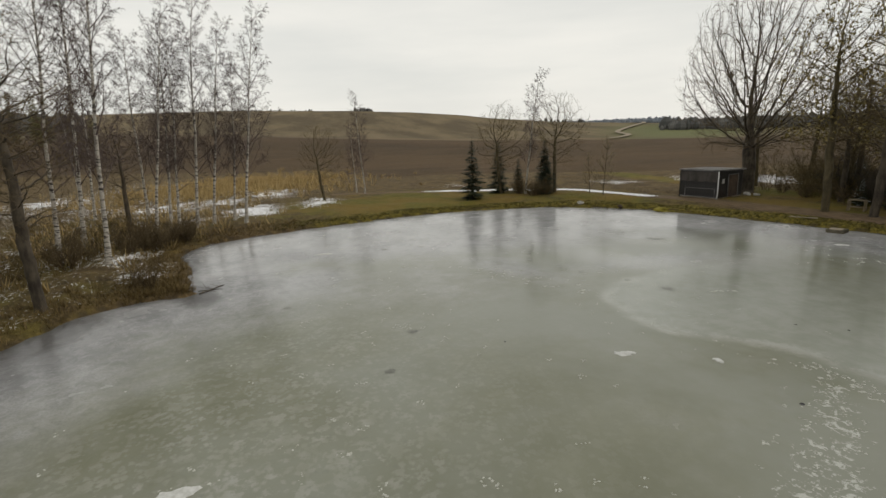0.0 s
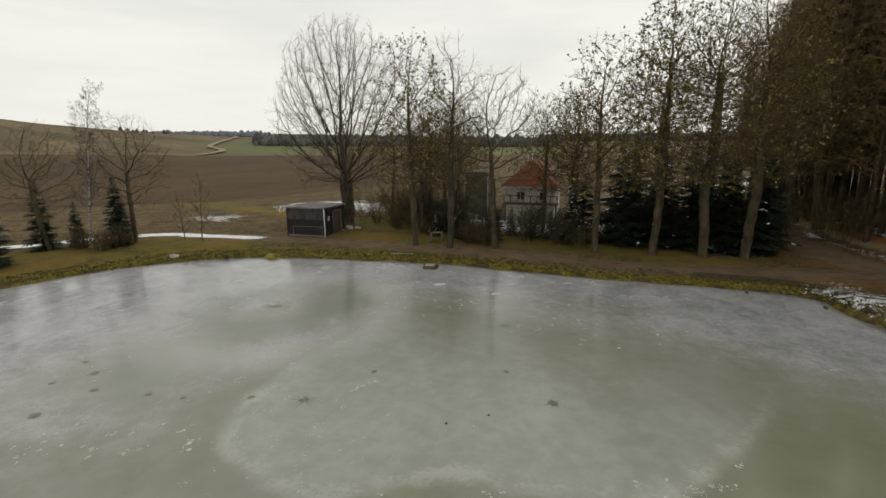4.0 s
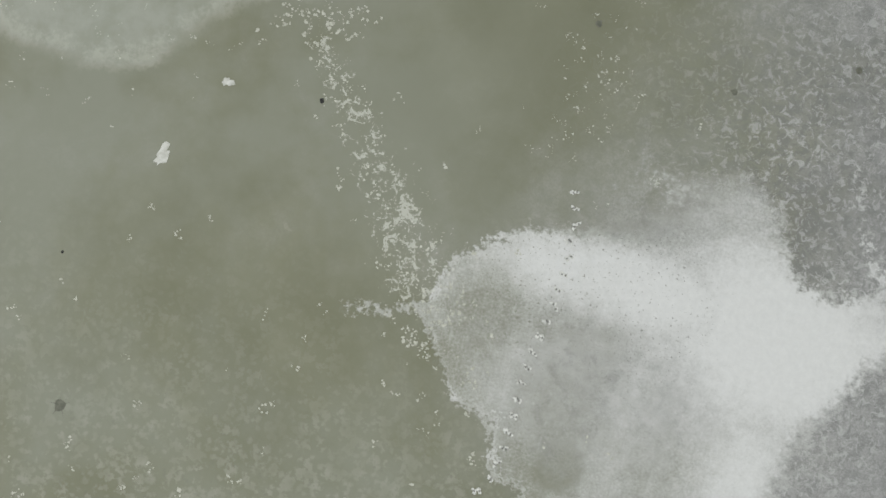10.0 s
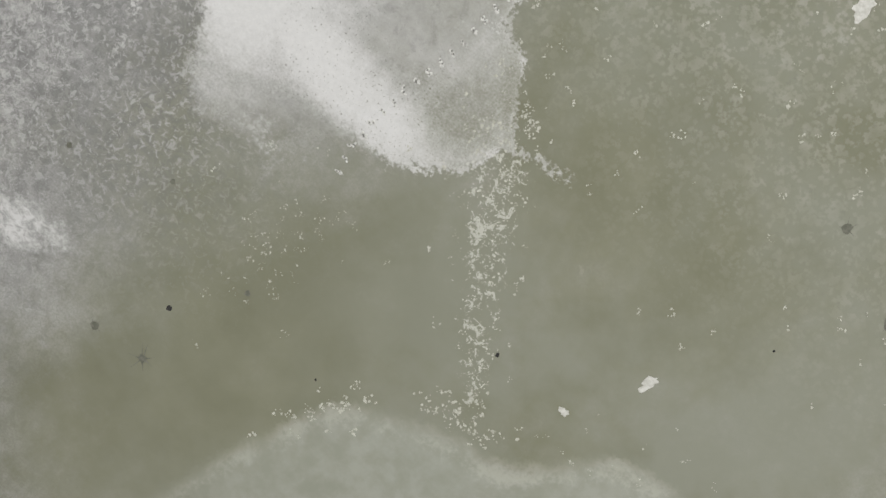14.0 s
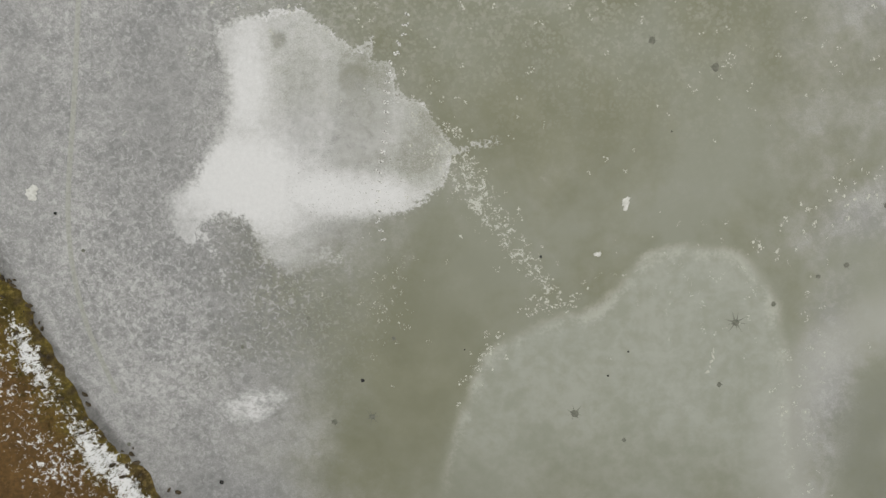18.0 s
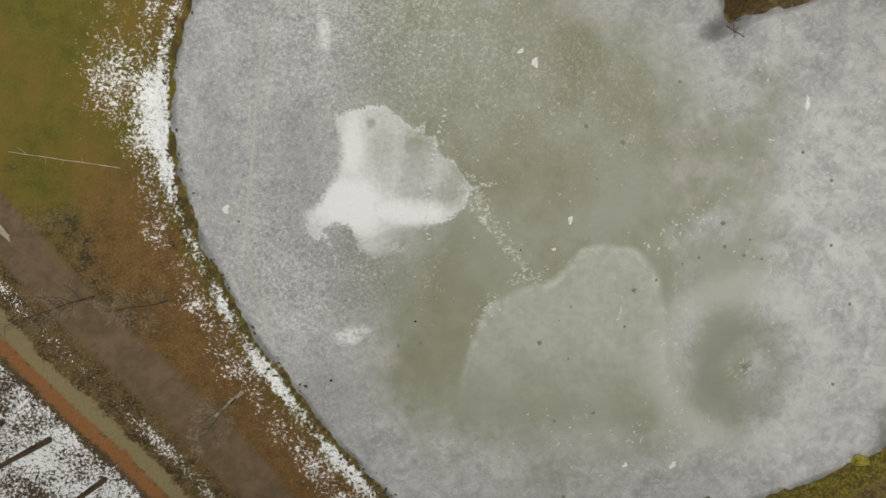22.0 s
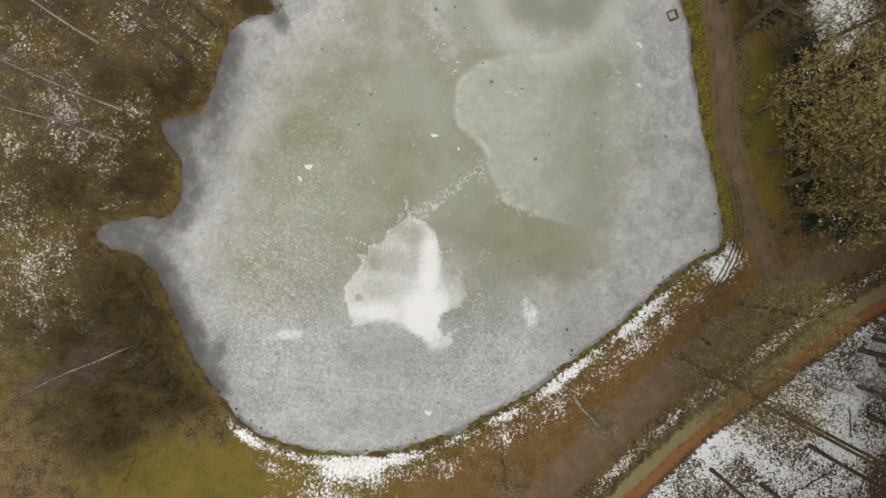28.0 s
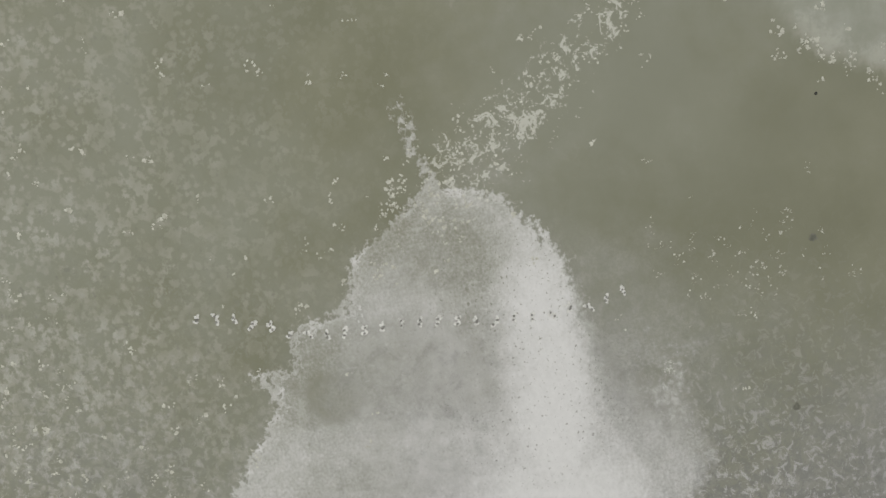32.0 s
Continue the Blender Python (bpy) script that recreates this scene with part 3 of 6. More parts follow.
def build_ground():
    xs = lines_of_plan()
    me, X, Y = sheet("ground", xs, xs, land)
    d = signed(X, Y, SHORE)
    r, th = np.hypot(X, Y), np.degrees(np.arctan2(Y, X))
    rd, dd = apart(X, Y, ROAD), apart(X, Y, DRIVE)
    far_side = within(X, Y, np.vstack([ROAD, [(-200, -200)]]))
    east_of = within(X, Y, np.vstack([FIELD_EDGE, [(44, -900), (3000, -900), (3000, 2600), (70, 2600)]]))
    fe = np.where(east_of, 1, -1) * apart(X, Y, FIELD_EDGE)
    field(me, "road", np.minimum(rd - 1.9, dd - np.where(X > 40, 1.0, 1.2)))
    field(me, "rut", np.minimum.reduce([np.abs(dd - 0.75), np.abs(rd - 1.0) + 0.08, np.abs(rd - 1.9)]))
    lawn = np.maximum.reduce([ss(-X, 17, 29) * ss(Y, -14, 4) * (1 - ss(Y, 24, 38)), spot(X, Y, 46, 0, 11, 17), spot(X, Y, 40, -18, 9, 6), spot(X, Y, 29, -29.5, 10, 3.2),
                              ss(Y, -38, -36) * (1 - ss(Y, -33.5, -31.0)) * ss(X, -2, 3) * 0.75, spot(X, Y, 46, 9, 8, 5) * 0.9, spot(X, Y, 12, 27, 5, 5) * 0.55, 0.36 * ss(Y, 13, 20) * (1 - ss(Y, 50, 60)) * ss(X, -30, -20) * (1 - ss(X, 42, 52))])
    field(me, "lawn", lawn)
    rust = ((1 - ss(d, 4, 13)) * ss(-X, -4, 4) * (1 - ss(Y, -10, 10)) * np.where(far_side, 0.75, 1.0)) * ss(d, 0.4, 1.4)
    field(me, "rust", rust)
    side = ss(X, -6, 2) * (1 - ss(Y, 6, 12)) + 0.5 * (1 - ss(X, -6, 2)) * (1 - ss(Y, 6, 14))
    field(me, "mud", np.exp(-((d - 0.02) / 0.17) ** 2))
    field(me, "moss", (1 - ss(d, 1.2, 2.6)) * side)
    field(me, "pale", np.where(far_side, np.exp(-((rd - 5.25) / 0.75) ** 2), 0) + 0.95 * spot(X, Y, 82, 23, 16, 10))
    field(me, "bracken", np.where(far_side, np.exp(-((rd - 6.2) / 0.62) ** 2), 0))
    forest = np.where(far_side, ss(rd, 6.5, 7.1), 0) * (1 - ss(r, 150, 260))
    field(me, "forest", forest)
    field(me, "plough", ss(fe - 24 * ss(Y, 0, 14), 20, 26) * (1 - ss(r, 268, 282)) * (1 - ss(np.abs(th - 20), 70, 80)))
    field(me, "meadow", ss(r, 262, 280) + (1 - forest) * ss(r, 90, 120) * (1 - ss(fe, -5, 5)))
    field(me, "green", np.maximum(spot(th, r, -36, 420, 9, 220), spot(th, r, -62, 300, 14, 160)))
    s = 0.34 * np.maximum(0, 1 - ss(np.abs(d - 1.0), 0.6, 1.5)) * ss(-X, -4, 3) * (1 - ss(Y, 13, 17))
    s = np.maximum(s, (0.92 + 0.2 * spot(X, Y, -25.5, 5, 3, 6) + 0.22 * spot(X, Y, -3, -30.5, 3, 2.5)) * np.maximum(np.exp(-((d - 0.75) / 1.0) ** 2) * (0.88 + 0.5 * rough_noise(X, Y, 4.0, 31)), 0.64 * np.exp(-((d - 2.4) / 1.8) ** 2)) * ss(-X, -1, 3) * (1 - ss(Y, 13, 18)))
    s = np.maximum(s, 0.56 * np.exp(-((d - 2.6) / 2.6) ** 2) * ss(-X, -1, 3) * (1 - ss(Y, 10, 16)))
    s = np.maximum(s, 1.05 * spot(X, Y, -3.2, -31.3, 3.6, 1.8, -32))
    s = np.maximum(s, 0.82 * np.exp(-((d - 0.85) / 0.95) ** 2) * ss(Y, -4, 1) * (1 - ss(Y, 16, 20)) * (X < 0))
    s = np.maximum(s, 0.98 * spot(X, Y, -25.6, 5, 1.2, 5.5, 4))
    s = np.maximum(s, 0.66 * spot(X, Y, -28.4, 8, 4.6, 8))
    s = np.maximum(s, 0.85 * np.exp(-((d - 1.6) / 0.55) ** 2) * ss(X, -1, 1) * (1 - ss(X, 9, 13)) * (Y < -20))
    s = np.maximum(s, np.where(far_side, np.where(Y < -27, 0.62, 0.56) * np.exp(-((rd - 3.4) / 1.1) ** 2) * (0.8 + 0.5 * (rough_noise(X, Y, 2.2, 9) + 0.5)), 0))
    s = np.maximum(s, forest * (0.725 + 0.16 * rough_noise(X, Y, 4, 8)) * (1 - 0.65 * ss(rd, 17, 27)))
    s = np.maximum(s, np.maximum.reduce([0.62 * spot(X, Y, 31, 27, 7, 3.5), 0.74 * spot(X, Y, 22.5, 17.6, 5, 2.2), 0.79 * spot(X, Y, 51, 10, 7, 4), 0.76 * spot(X, Y, 27, 20, 5, 2), 0.76 * spot(X, Y, 54, 24, 9, 12, 30), 0.79 * spot(X, Y, 47, 16, 8, 5), 0.76 * spot(X, Y, 64, 17, 11, 7), 0.66 * spot(X, Y, 41, 21, 6, 3), 0.66 * spot(X, Y, 18, 28, 6, 3),
                                         0.60 * spot(X, Y, 8, 34, 4, 6), 0.50 * spot(X, Y, -1, 35, 4, 4), 0.72 * spot(X, Y, 66, 45, 10, 12)]))
    s = np.maximum(s, 0.98 * np.exp(-((dd - 0.2) / 0.9) ** 2) * ss(X, 37, 40) * (1 - ss(Y, -6, 2)))
    s = np.maximum(s, np.maximum.reduce([0.88 * spot(X, Y, 50, -42, 11, 9), 0.64 * spot(X, Y, 54, -28, 6, 6), 1.12 * spot(X, Y, 23.6, -41.5, 7.5, 4.6), 0.9 * spot(X, Y, 33, -44, 6, 6), 0.75 * spot(X, Y, 14, -47, 8, 5),
                                         0.50 * spot(X, Y, 60, -8, 8, 6)]))
    s = np.maximum(s, 0.53 * ss(Y, 15, 19) * ss(d, 0.3, 1.0) * ss(X, -24, -12) * (1 - ss(Y, 46, 60)))
    s = s * (1 - ss(fe - 14 * ss(Y, 0, 14), 10, 26))
    calm = 0.5 * spot(X, Y, -25.9, 5, 1.6, 5.5, 4) + ss(X, 36, 39) * (Y < 0) + 0.8 * forest + spot(X, Y, -3.2, -31.3, 3.6, 1.8, -32)
    s = s * np.clip(np.maximum(calm, 0.94 + 0.30 * rough_noise(X, Y, 2.6, 21) + 0.2 * rough_noise(X, Y, 1.3, 22)), 0, 1.1)
    s = s * np.where(np.minimum(rd - 2.1, dd - 1.4) < 0, np.where(X > 37, 1.0, 0.25), 1.0) * ss(d, -0.05, 0.22)
    field(me, "snow", s)
    me.materials.append(ground_material())
    tagged(new("ground", me), "grass banks, gravel tracks, brown fields and flecks of old snow", "ground", kind="structure")


PATCH = np.array([(0.2, 0.2), (-0.5, -1.5), (-1.7, -2.6), (-3.4, -3.0), (-5.2, -3.5), (-6.4, -5.0), (-7.5, -5.7), (-8.6, -5.2), (-9.1, -4.0), (-9.7, -3.4), (-10.8, -3.2), (-11.8, -3.7), (-11.9, -4.7), (-12.8, -4.3),
                  (-13.2, -2.7), (-12.1, -1.9), (-11.5, -0.5), (-10.6, 0.7), (-10.4, 2.5), (-10.7, 4.0), (-11.1, 5.2), (-9.8, 5.8), (-7.3, 6.4), (-5.8, 5.4), (-4.8, 4.6), (-4.0, 5.3), (-3.9, 4.3), (-2.9, 4.0), (-2.6, 2.6), (-1.3, 2.3), (-0.6, 1.1)])
LOBE = smooth([(0.6, -18.6), (0.4, -14), (1.6, -10.4), (2.8, -8.7), (5.0, -7.5), (7.3, -6.8), (8.9, -4.7), (11.0, -3.9), (13.3, -3.9), (15.0, -5.1), (16.1, -7.2), (16.8, -10.4), (17.2, -14), (18.4, -18.0), (14, -20.4), (7, -20.6)])


def build_ice():
    g = np.arange(-26, 43.5, 0.28)
    me, X, Y = sheet("pond_ice", g, np.arange(-33, 33.5, 0.28), lambda x, y: np.zeros(x.shape), lambda x, y: signed(x, y, SHORE) < 0.35)
    d = -signed(X, Y, SHORE)
    field(me, "patch", np.minimum.reduce([signed(X, Y, PATCH), apart(X, Y, np.array([(0.1, 0.1), (1.0, 0.5), (2.2, 0.7)])) - 0.06, apart(X, Y, np.array([(-11.6, -4.2), (-10.8, -5.6), (-10.2, -7.0)])) - 0.07]))
    field(me, "lobe", signed(X, Y, LOBE))
    field(me, "fade", ss(Y, -19, -11))
    frost = np.maximum.reduce([0.98 - 0.85 * ss(d, 1.5, 10), 0.97 * (1 - ss(X, -14, -4.5)), 0.92 * ss(X, 19, 28), 0.80 * ss(-Y, 15.5, 23), 0.62 * spot(X, Y, 18.7, -10, 1.7, 6.5), 0.85 * spot(X, Y, 20, 10, 5, 4.5),
                               0.60 * spot(X, Y, 20, -1.5, 5.5, 2.2, 25), 0.42 * spot(X, Y, 18, 4, 6, 9), 0.9 * spot(X, Y, -11, -13, 7, 5)])
    frost = frost * (1 - 0.92 * spot(X, Y, -1.2, -11.0, 4.0, 6.2)) * (1 - 0.60 * spot(X, Y, 7, 4, 9, 8)) * (1 - 0.30 * spot(X, Y, 9, -21, 7, 4))
    field(me, "frost", np.maximum(frost, 0.72 * spot(X, Y, -7, -1, 6, 6)))
    field(me, "veil", 1 - 0.85 * spot(X, Y, -1.2, -10.5, 4.2, 6.4) - 0.4 * spot(X, Y, 4, 1.5, 4, 3))
    sx, sy = X - 23.4, Y + 13.1
    sr, st = np.hypot(sx, sy), np.arctan2(sy, sx)
    arcs = 0.8 * rough_noise(sr + 40 + 1.8 * rough_noise(X, Y, 3.5, 44), (st + 4) * 3.2, 0.8, 41) + 0.6 * rough_noise(sr + 70, (st + 4) * 5, 0.45, 42)
    field(me, "arc", 0.62 * arcs * ss(sr, 6, 10) * (0.25 + 0.75 * ss(X, 20, 28)) * ss(X, 15, 24) * (1 - 0.5 * ss(Y, 4, 12)))
    field(me, "rays", rough_noise((st + 4) * 20, sr * 0.4 + 9, 1.0, 43))
    field(me, "speckle", np.clip(spot(X, Y, -7, 13, 9, 7.5) + 0.40 * spot(X, Y, 7, 9, 11, 7) + 0.35 * spot(X, Y, 33, 2, 8, 10), 0, 1))
    field(me, "rough", np.clip(ss(-X, 6, 12) * (0.7 + spot(X, Y, -12, -5, 4, 4)) + 0.8 * spot(X, Y, -9, -7.5, 4.0, 3.5) + 0.6 * spot(X, Y, -9, 11, 6, 6), 0, 1))
    along = np.clip(((X - 0.3) * 4.8 + (Y + 0.6) * -5.9) / (4.8 ** 2 + 5.9 ** 2), 0, 1)
    off = np.hypot(X - 0.3 - 4.8 * along, Y + 0.6 + 5.9 * along) / (1.85 - 1.25 * along)
    scatter = np.maximum.reduce([np.exp(-off ** 2), 0.72 * spot(X, Y, -2.6, -6.6, 0.9, 1.9), 0.85 * spot(X, Y, -5.2, -5.0, 1.8, 0.9), 0.9 * spot(X, Y, 5.6, -6.9, 1.1, 0.3, 25), 0.7 * spot(X, Y, 1.9, -9.7, 0.25, 1.0, -25), 0.6 * spot(X, Y, 17.5, -1.8, 2.6, 0.5, 30),
                                 0.50 * spot(X, Y, -3, 9, 5, 5), 0.40 * spot(X, Y, 9, 7, 8, 5), 0.42 * spot(X, Y, 13, -19.5, 5, 2.5), 0.5 * spot(X, Y, 31, 2, 6, 8), 0.62 * spot(X, Y, -0.4, 0.6, 1.0, 1.4, 30), 0.55 * spot(X, Y, -11, -6.5, 2.2, 1.8)])
    field(me, "scatter", scatter)
    field(me, "grey", np.clip(np.maximum.reduce([0.9 * spot(X, Y, -13.6, 1.0, 2.6, 6.0), 0.9 * spot(X, Y, -10.2, -5.6, 2.4, 2.2), 0.8 * spot(X, Y, -8.8, -8.8, 3.0, 2.6), 0.6 * spot(X, Y, -9, 9, 4, 3), 0.6 * spot(X, Y, -20.3, 2, 1.5, 6), 0.7 * spot(X, Y, -12, -17, 4, 3)]), 0, 1))
    thin = np.maximum.reduce([(1 - ss(d, 0.05, 0.8)) * 0.55, 1.1 * spot(X, Y, 38.0, -18.6, 2.4, 3.4, 40), 1.0 * spot(X, Y, -3, 27.5, 3.2, 4.2), 0.95 * spot(X, Y, 7.4, 23.8, 2.2, 2.2), 0.7 * spot(X, Y, 12, 19.4, 3.5, 1.8), 0.85 * spot(X, Y, 19.2, 13.9, 1.9, 0.9, 25),
                              0.8 * spot(X, Y, -15.5, 20.0, 4, 1.3, -35), 0.5 * spot(X, Y, 6, 20, 8, 2.5, -20)])
    thin = np.maximum(thin, 1.0 * (1 - ss(d, 0.1, 3.6)) * ss(Y, 14, 20) * (1 - ss(X, 16, 20)))
    field(me, "thin", thin)
    field(me, "blur", np.maximum.reduce([spot(X, Y, -5.6, -4.6, 2.6, 1.8), 0.35 * spot(X, Y, -11.0, 1.5, 1.5, 3.5), 0.4 * spot(X, Y, -13, -2.5, 1.5, 1.5)]))
    drift = np.maximum.reduce([0.95 * spot(X, Y, -12.2, 12.2, 0.7, 2.6, 8), 1.0 * spot(X, Y, -9.2, -12.4, 2.0, 0.9, 18), 0.55 * spot(X, Y, -5.6, -5.0, 2.0, 1.3), 0.5 * spot(X, Y, -14, -12, 3, 2), 0.42 * spot(X, Y, 35, 2, 3, 6, 20), 0.4 * spot(X, Y, 22.5, 12, 3.5, 2),
                               0.36 * spot(X, Y, -20, 10, 2, 7)])
    field(me, "drift", drift)
    me.materials.append(ice_material())
    tagged(new("pond_ice", me), "frozen pond, milky greenish ice with a worn snow patch", "ice", kind="structure")


build_ground()
build_ice()

# ---------------------------------------------------------------- mesh helpers
def cross3(a, b):
    return np.array((a[1] * b[2] - a[2] * b[1], a[2] * b[0] - a[0] * b[2], a[0] * b[1] - a[1] * b[0]))


def length3(v):
    return math.sqrt(v[0] * v[0] + v[1] * v[1] + v[2] * v[2])


class Shape:
    """Vertices and faces of one part."""

    def __init__(self):
        self.v, self.f = [], []

    def tube(self, pts, radii, sides=5, cap=False):
        base = len(self.v)
        n = len(pts)
        for i, (p, r) in enumerate(zip(pts, radii)):
            d = (pts[min(i + 1, n - 1)] - pts[max(i - 1, 0)])
            d = d / (length3(d) + 1e-9)
            a = cross3(d, (0.0, 0.0, 1.0) if abs(d[2]) < 0.9 else (1.0, 0.0, 0.0))
            a /= length3(a) + 1e-9
            b = cross3(d, a)
            for k in range(sides):
                w = 2 * math.pi * k / sides
                self.v.append(tuple(p + r * (math.cos(w) * a + math.sin(w) * b)))
        for i in range(n - 1):
            for k in range(sides):
                q = base + i * sides
                k1 = (k + 1) % sides
                self.f.append((q + k, q + k1, q + sides + k1, q + sides + k))
        if cap:
            self.f.append(tuple(base + k for k in reversed(range(sides))))
            self.f.append(tuple(base + (n - 1) * sides + k for k in range(sides)))

    def blade(self, p, tip, width, lift=0.25):
        """A pointed blade with a fold along it."""
        d = tip - p
        s = cross3(d, (0.0, 0.0, 1.0))
        s = s / (length3(s) + 1e-9) * width
        m = p + d * 0.42
        base = len(self.v)
        up = np.array((0.0, 0.0, width * lift))
        self.v += [tuple(p), tuple(m + s - up), tuple(tip), tuple(m - s - up)]
        self.f += [(base, base + 1, base + 2), (base, base + 2, base + 3)]

    def spike(self, p, d, length, r):
        """A thin twig that tapers to a point."""
        a = cross3(d, (0.3, 0.5, 0.81))
        a = a / (length3(a) + 1e-9) * r
        b = cross3(d, a)
        base = len(self.v)
        self.v += [tuple(p + a), tuple(p - 0.5 * a + 0.87 * b), tuple(p - 0.5 * a - 0.87 * b), tuple(p + d * length)]
        self.f += [(base, base + 1, base + 3), (base + 1, base + 2, base + 3), (base + 2, base, base + 3)]

    def box(self, c, size, turn=0.0, taper=1.0):
        """A box round the point c, turned about z; taper narrows its top."""
        base = len(self.v)
        co, si = math.cos(radians(turn)), math.sin(radians(turn))
        for z in (-0.5, 0.5):
            k = taper if z > 0 else 1.0
            for x, y in ((-0.5, -0.5), (0.5, -0.5), (0.5, 0.5), (-0.5, 0.5)):
                u, w = x * size[0] * k, y * size[1] * k
                self.v.append((c[0] + u * co - w * si, c[1] + u * si + w * co, c[2] + z * size[2]))
        self.f += [tuple(base + i for i in q) for q in ((3, 2, 1, 0), (4, 5, 6, 7), (0, 1, 5, 4), (1, 2, 6, 5), (2, 3, 7, 6), (3, 0, 4, 7))]

    def mesh(self, name, material, soft=False):
        me = bpy.data.meshes.new(name)
        me.from_pydata(self.v, [], self.f)
        me.materials.append(material)
        if soft:
            me.polygons.foreach_set("use_smooth", np.ones(len(me.polygons), bool))
        me.update()
        return me


def part(name, shape, material, parent, label="", soft=False, bevel=0.0):
    """One mesh under a thing or under a part."""
    me = shape.mesh(name, material, soft)
    if bevel:
        bm = bmesh.new()
        bm.from_mesh(me)
        bmesh.ops.bevel(bm, geom=bm.edges[:], offset=bevel, segments=2, affect="EDGES", clamp_overlap=True)
        bm.to_mesh(me)
        bm.free()
    ob = new(name, me)
    ob.parent = parent
    if label:
        ob["label"] = label
    return ob


def thing(name, label, category, at=(0, 0, 0), group="", kind=""):
    ob = new(name)
    ob.empty_display_size = 0.3
    ob.location = at
    return tagged(ob, label, category, group, kind)


V = np.array


def unit(v):
    return v / (math.sqrt(float(v @ v)) + 1e-9)


# ---------------------------------------------------------------- trees
def bough(rng, wood, twigs, p, d, length, r, level, spec):
    """A limb with all that grows from it."""
    top = len(spec["count"])
    if level >= top:
        d = unit(V(d) + V((0, 0, spec["lift"][-1] * 2)))
        twigs.spike(V(p), d, length, r)
        return
    seg = spec.get("seg", (9, 6, 4, 2))[min(level, 3)]
    pts, radii = [V(p)], [r]
    wob = spec["wob"][min(level, len(spec["wob"]) - 1)]
    lift = spec["lift"][min(level, len(spec["lift"]) - 1)]
    for i in range(seg):
        d = unit(d + rng.normal(0, wob, 3) + V((0, 0, lift)))
        pts.append(pts[-1] + d * length / seg)
        radii.append(r * (1 - (i + 1) / seg * (1.0 - spec["tip"])))
    if level == 0:
        radii[0] *= 1.5
    (wood if level <= spec["thick"] else twigs).tube(pts, radii, spec.get("sides", (8, 5, 4, 3))[min(level, 3)])
    n = spec["count"][level]
    for i in range(n):
        f = spec["from"][level] + (1 - spec["from"][level]) * (i + rng.rand()) / n
        k = min(int(f * seg), seg - 1)
        q = pts[k] + (pts[k + 1] - pts[k]) * (f * seg - k)
        axis = unit(pts[k + 1] - pts[k])
        w = rng.normal(0, 1, 3)
        w = unit(w - axis * (w @ axis))
        if level == 0:
            az = i * 2.4 + rng.normal(0, 0.3)
            w = unit(V((math.cos(az), math.sin(az), 0.0)))
        ang = radians(rng.normal(spec["angle"][level], 7))
        nd = axis * math.cos(ang) + w * math.sin(ang)
        shape = spec["shape"](f) if level == 0 else 1 - 0.6 * f
        nl = spec["len"][level] * (length if level else spec["height"]) * shape * rng.uniform(0.75, 1.2)
        nr = min(radii[k] * spec["thin"], max(nl * spec["fat"], 0.010))
        bough(rng, wood, twigs, q, nd, nl, max(nr, spec["least"]), level + 1, spec)


def bare_tree(name, label, spec, seed, bark, twig, at, group="bare trees", lean=(0, 0)):
    rng = np.random.RandomState(seed)
    wood, twigs = Shape(), Shape()
    bough(rng, wood, twigs, (0, 0, -0.25), unit(V((lean[0], lean[1], 1.0))), spec["height"], spec["r"], 0, spec)
    tree = thing(name, label, "tree", at, group)
    part("trunk", wood, bark, tree, "", True)
    part("crown", twigs, twig, tree, "fine bare twigs")
    return tree


def grow(rng, stem, fork, crown, step, reach, kill, sweep, up):
    """Limbs that grow from a stem towards the free points of a crown: places and parents."""
    node, parent = list(stem), list(range(-1, len(stem) - 1))
    free = crown.copy()
    P = np.array(node)
    gap = np.linalg.norm(free[:, None] - P[None], axis=2)
    near, dist = gap.argmin(1), gap.min(1)
    for _ in range(140):
        ok = dist < reach
        if not len(free) or not ok.any():
            break
        pull = np.zeros((len(node), 3))
        way = free[ok] - P[near[ok]]
        np.add.at(pull, near[ok], way / (np.linalg.norm(way, axis=1, keepdims=True) + 1e-9))
        grows = np.nonzero(np.abs(pull).sum(1) > 0)[0]
        d = pull[grows]
        d /= np.linalg.norm(d, axis=1, keepdims=True) + 1e-9
        out = P[grows] - (fork - np.array((0, 0, 1.5)))
        d = d + sweep * out / (np.linalg.norm(out, axis=1, keepdims=True) + 1e-9) + (0, 0, up) + rng.normal(0, 0.17, d.shape)
        fresh = P[grows] + step * d / (np.linalg.norm(d, axis=1, keepdims=True) + 1e-9)
        base = len(node)
        node.extend(fresh)
        parent.extend(grows.tolist())
        P = np.vstack([P, fresh])
        gap = np.linalg.norm(free[:, None] - fresh[None], axis=2)
        k = gap.argmin(1)
        closer = gap[np.arange(len(free)), k] < dist
        near = np.where(closer, base + k, near)
        dist = np.where(closer, gap[np.arange(len(free)), k], dist)
        left = dist > kill
        free, near, dist = free[left], near[left], dist[left]
    return P, np.array(parent)


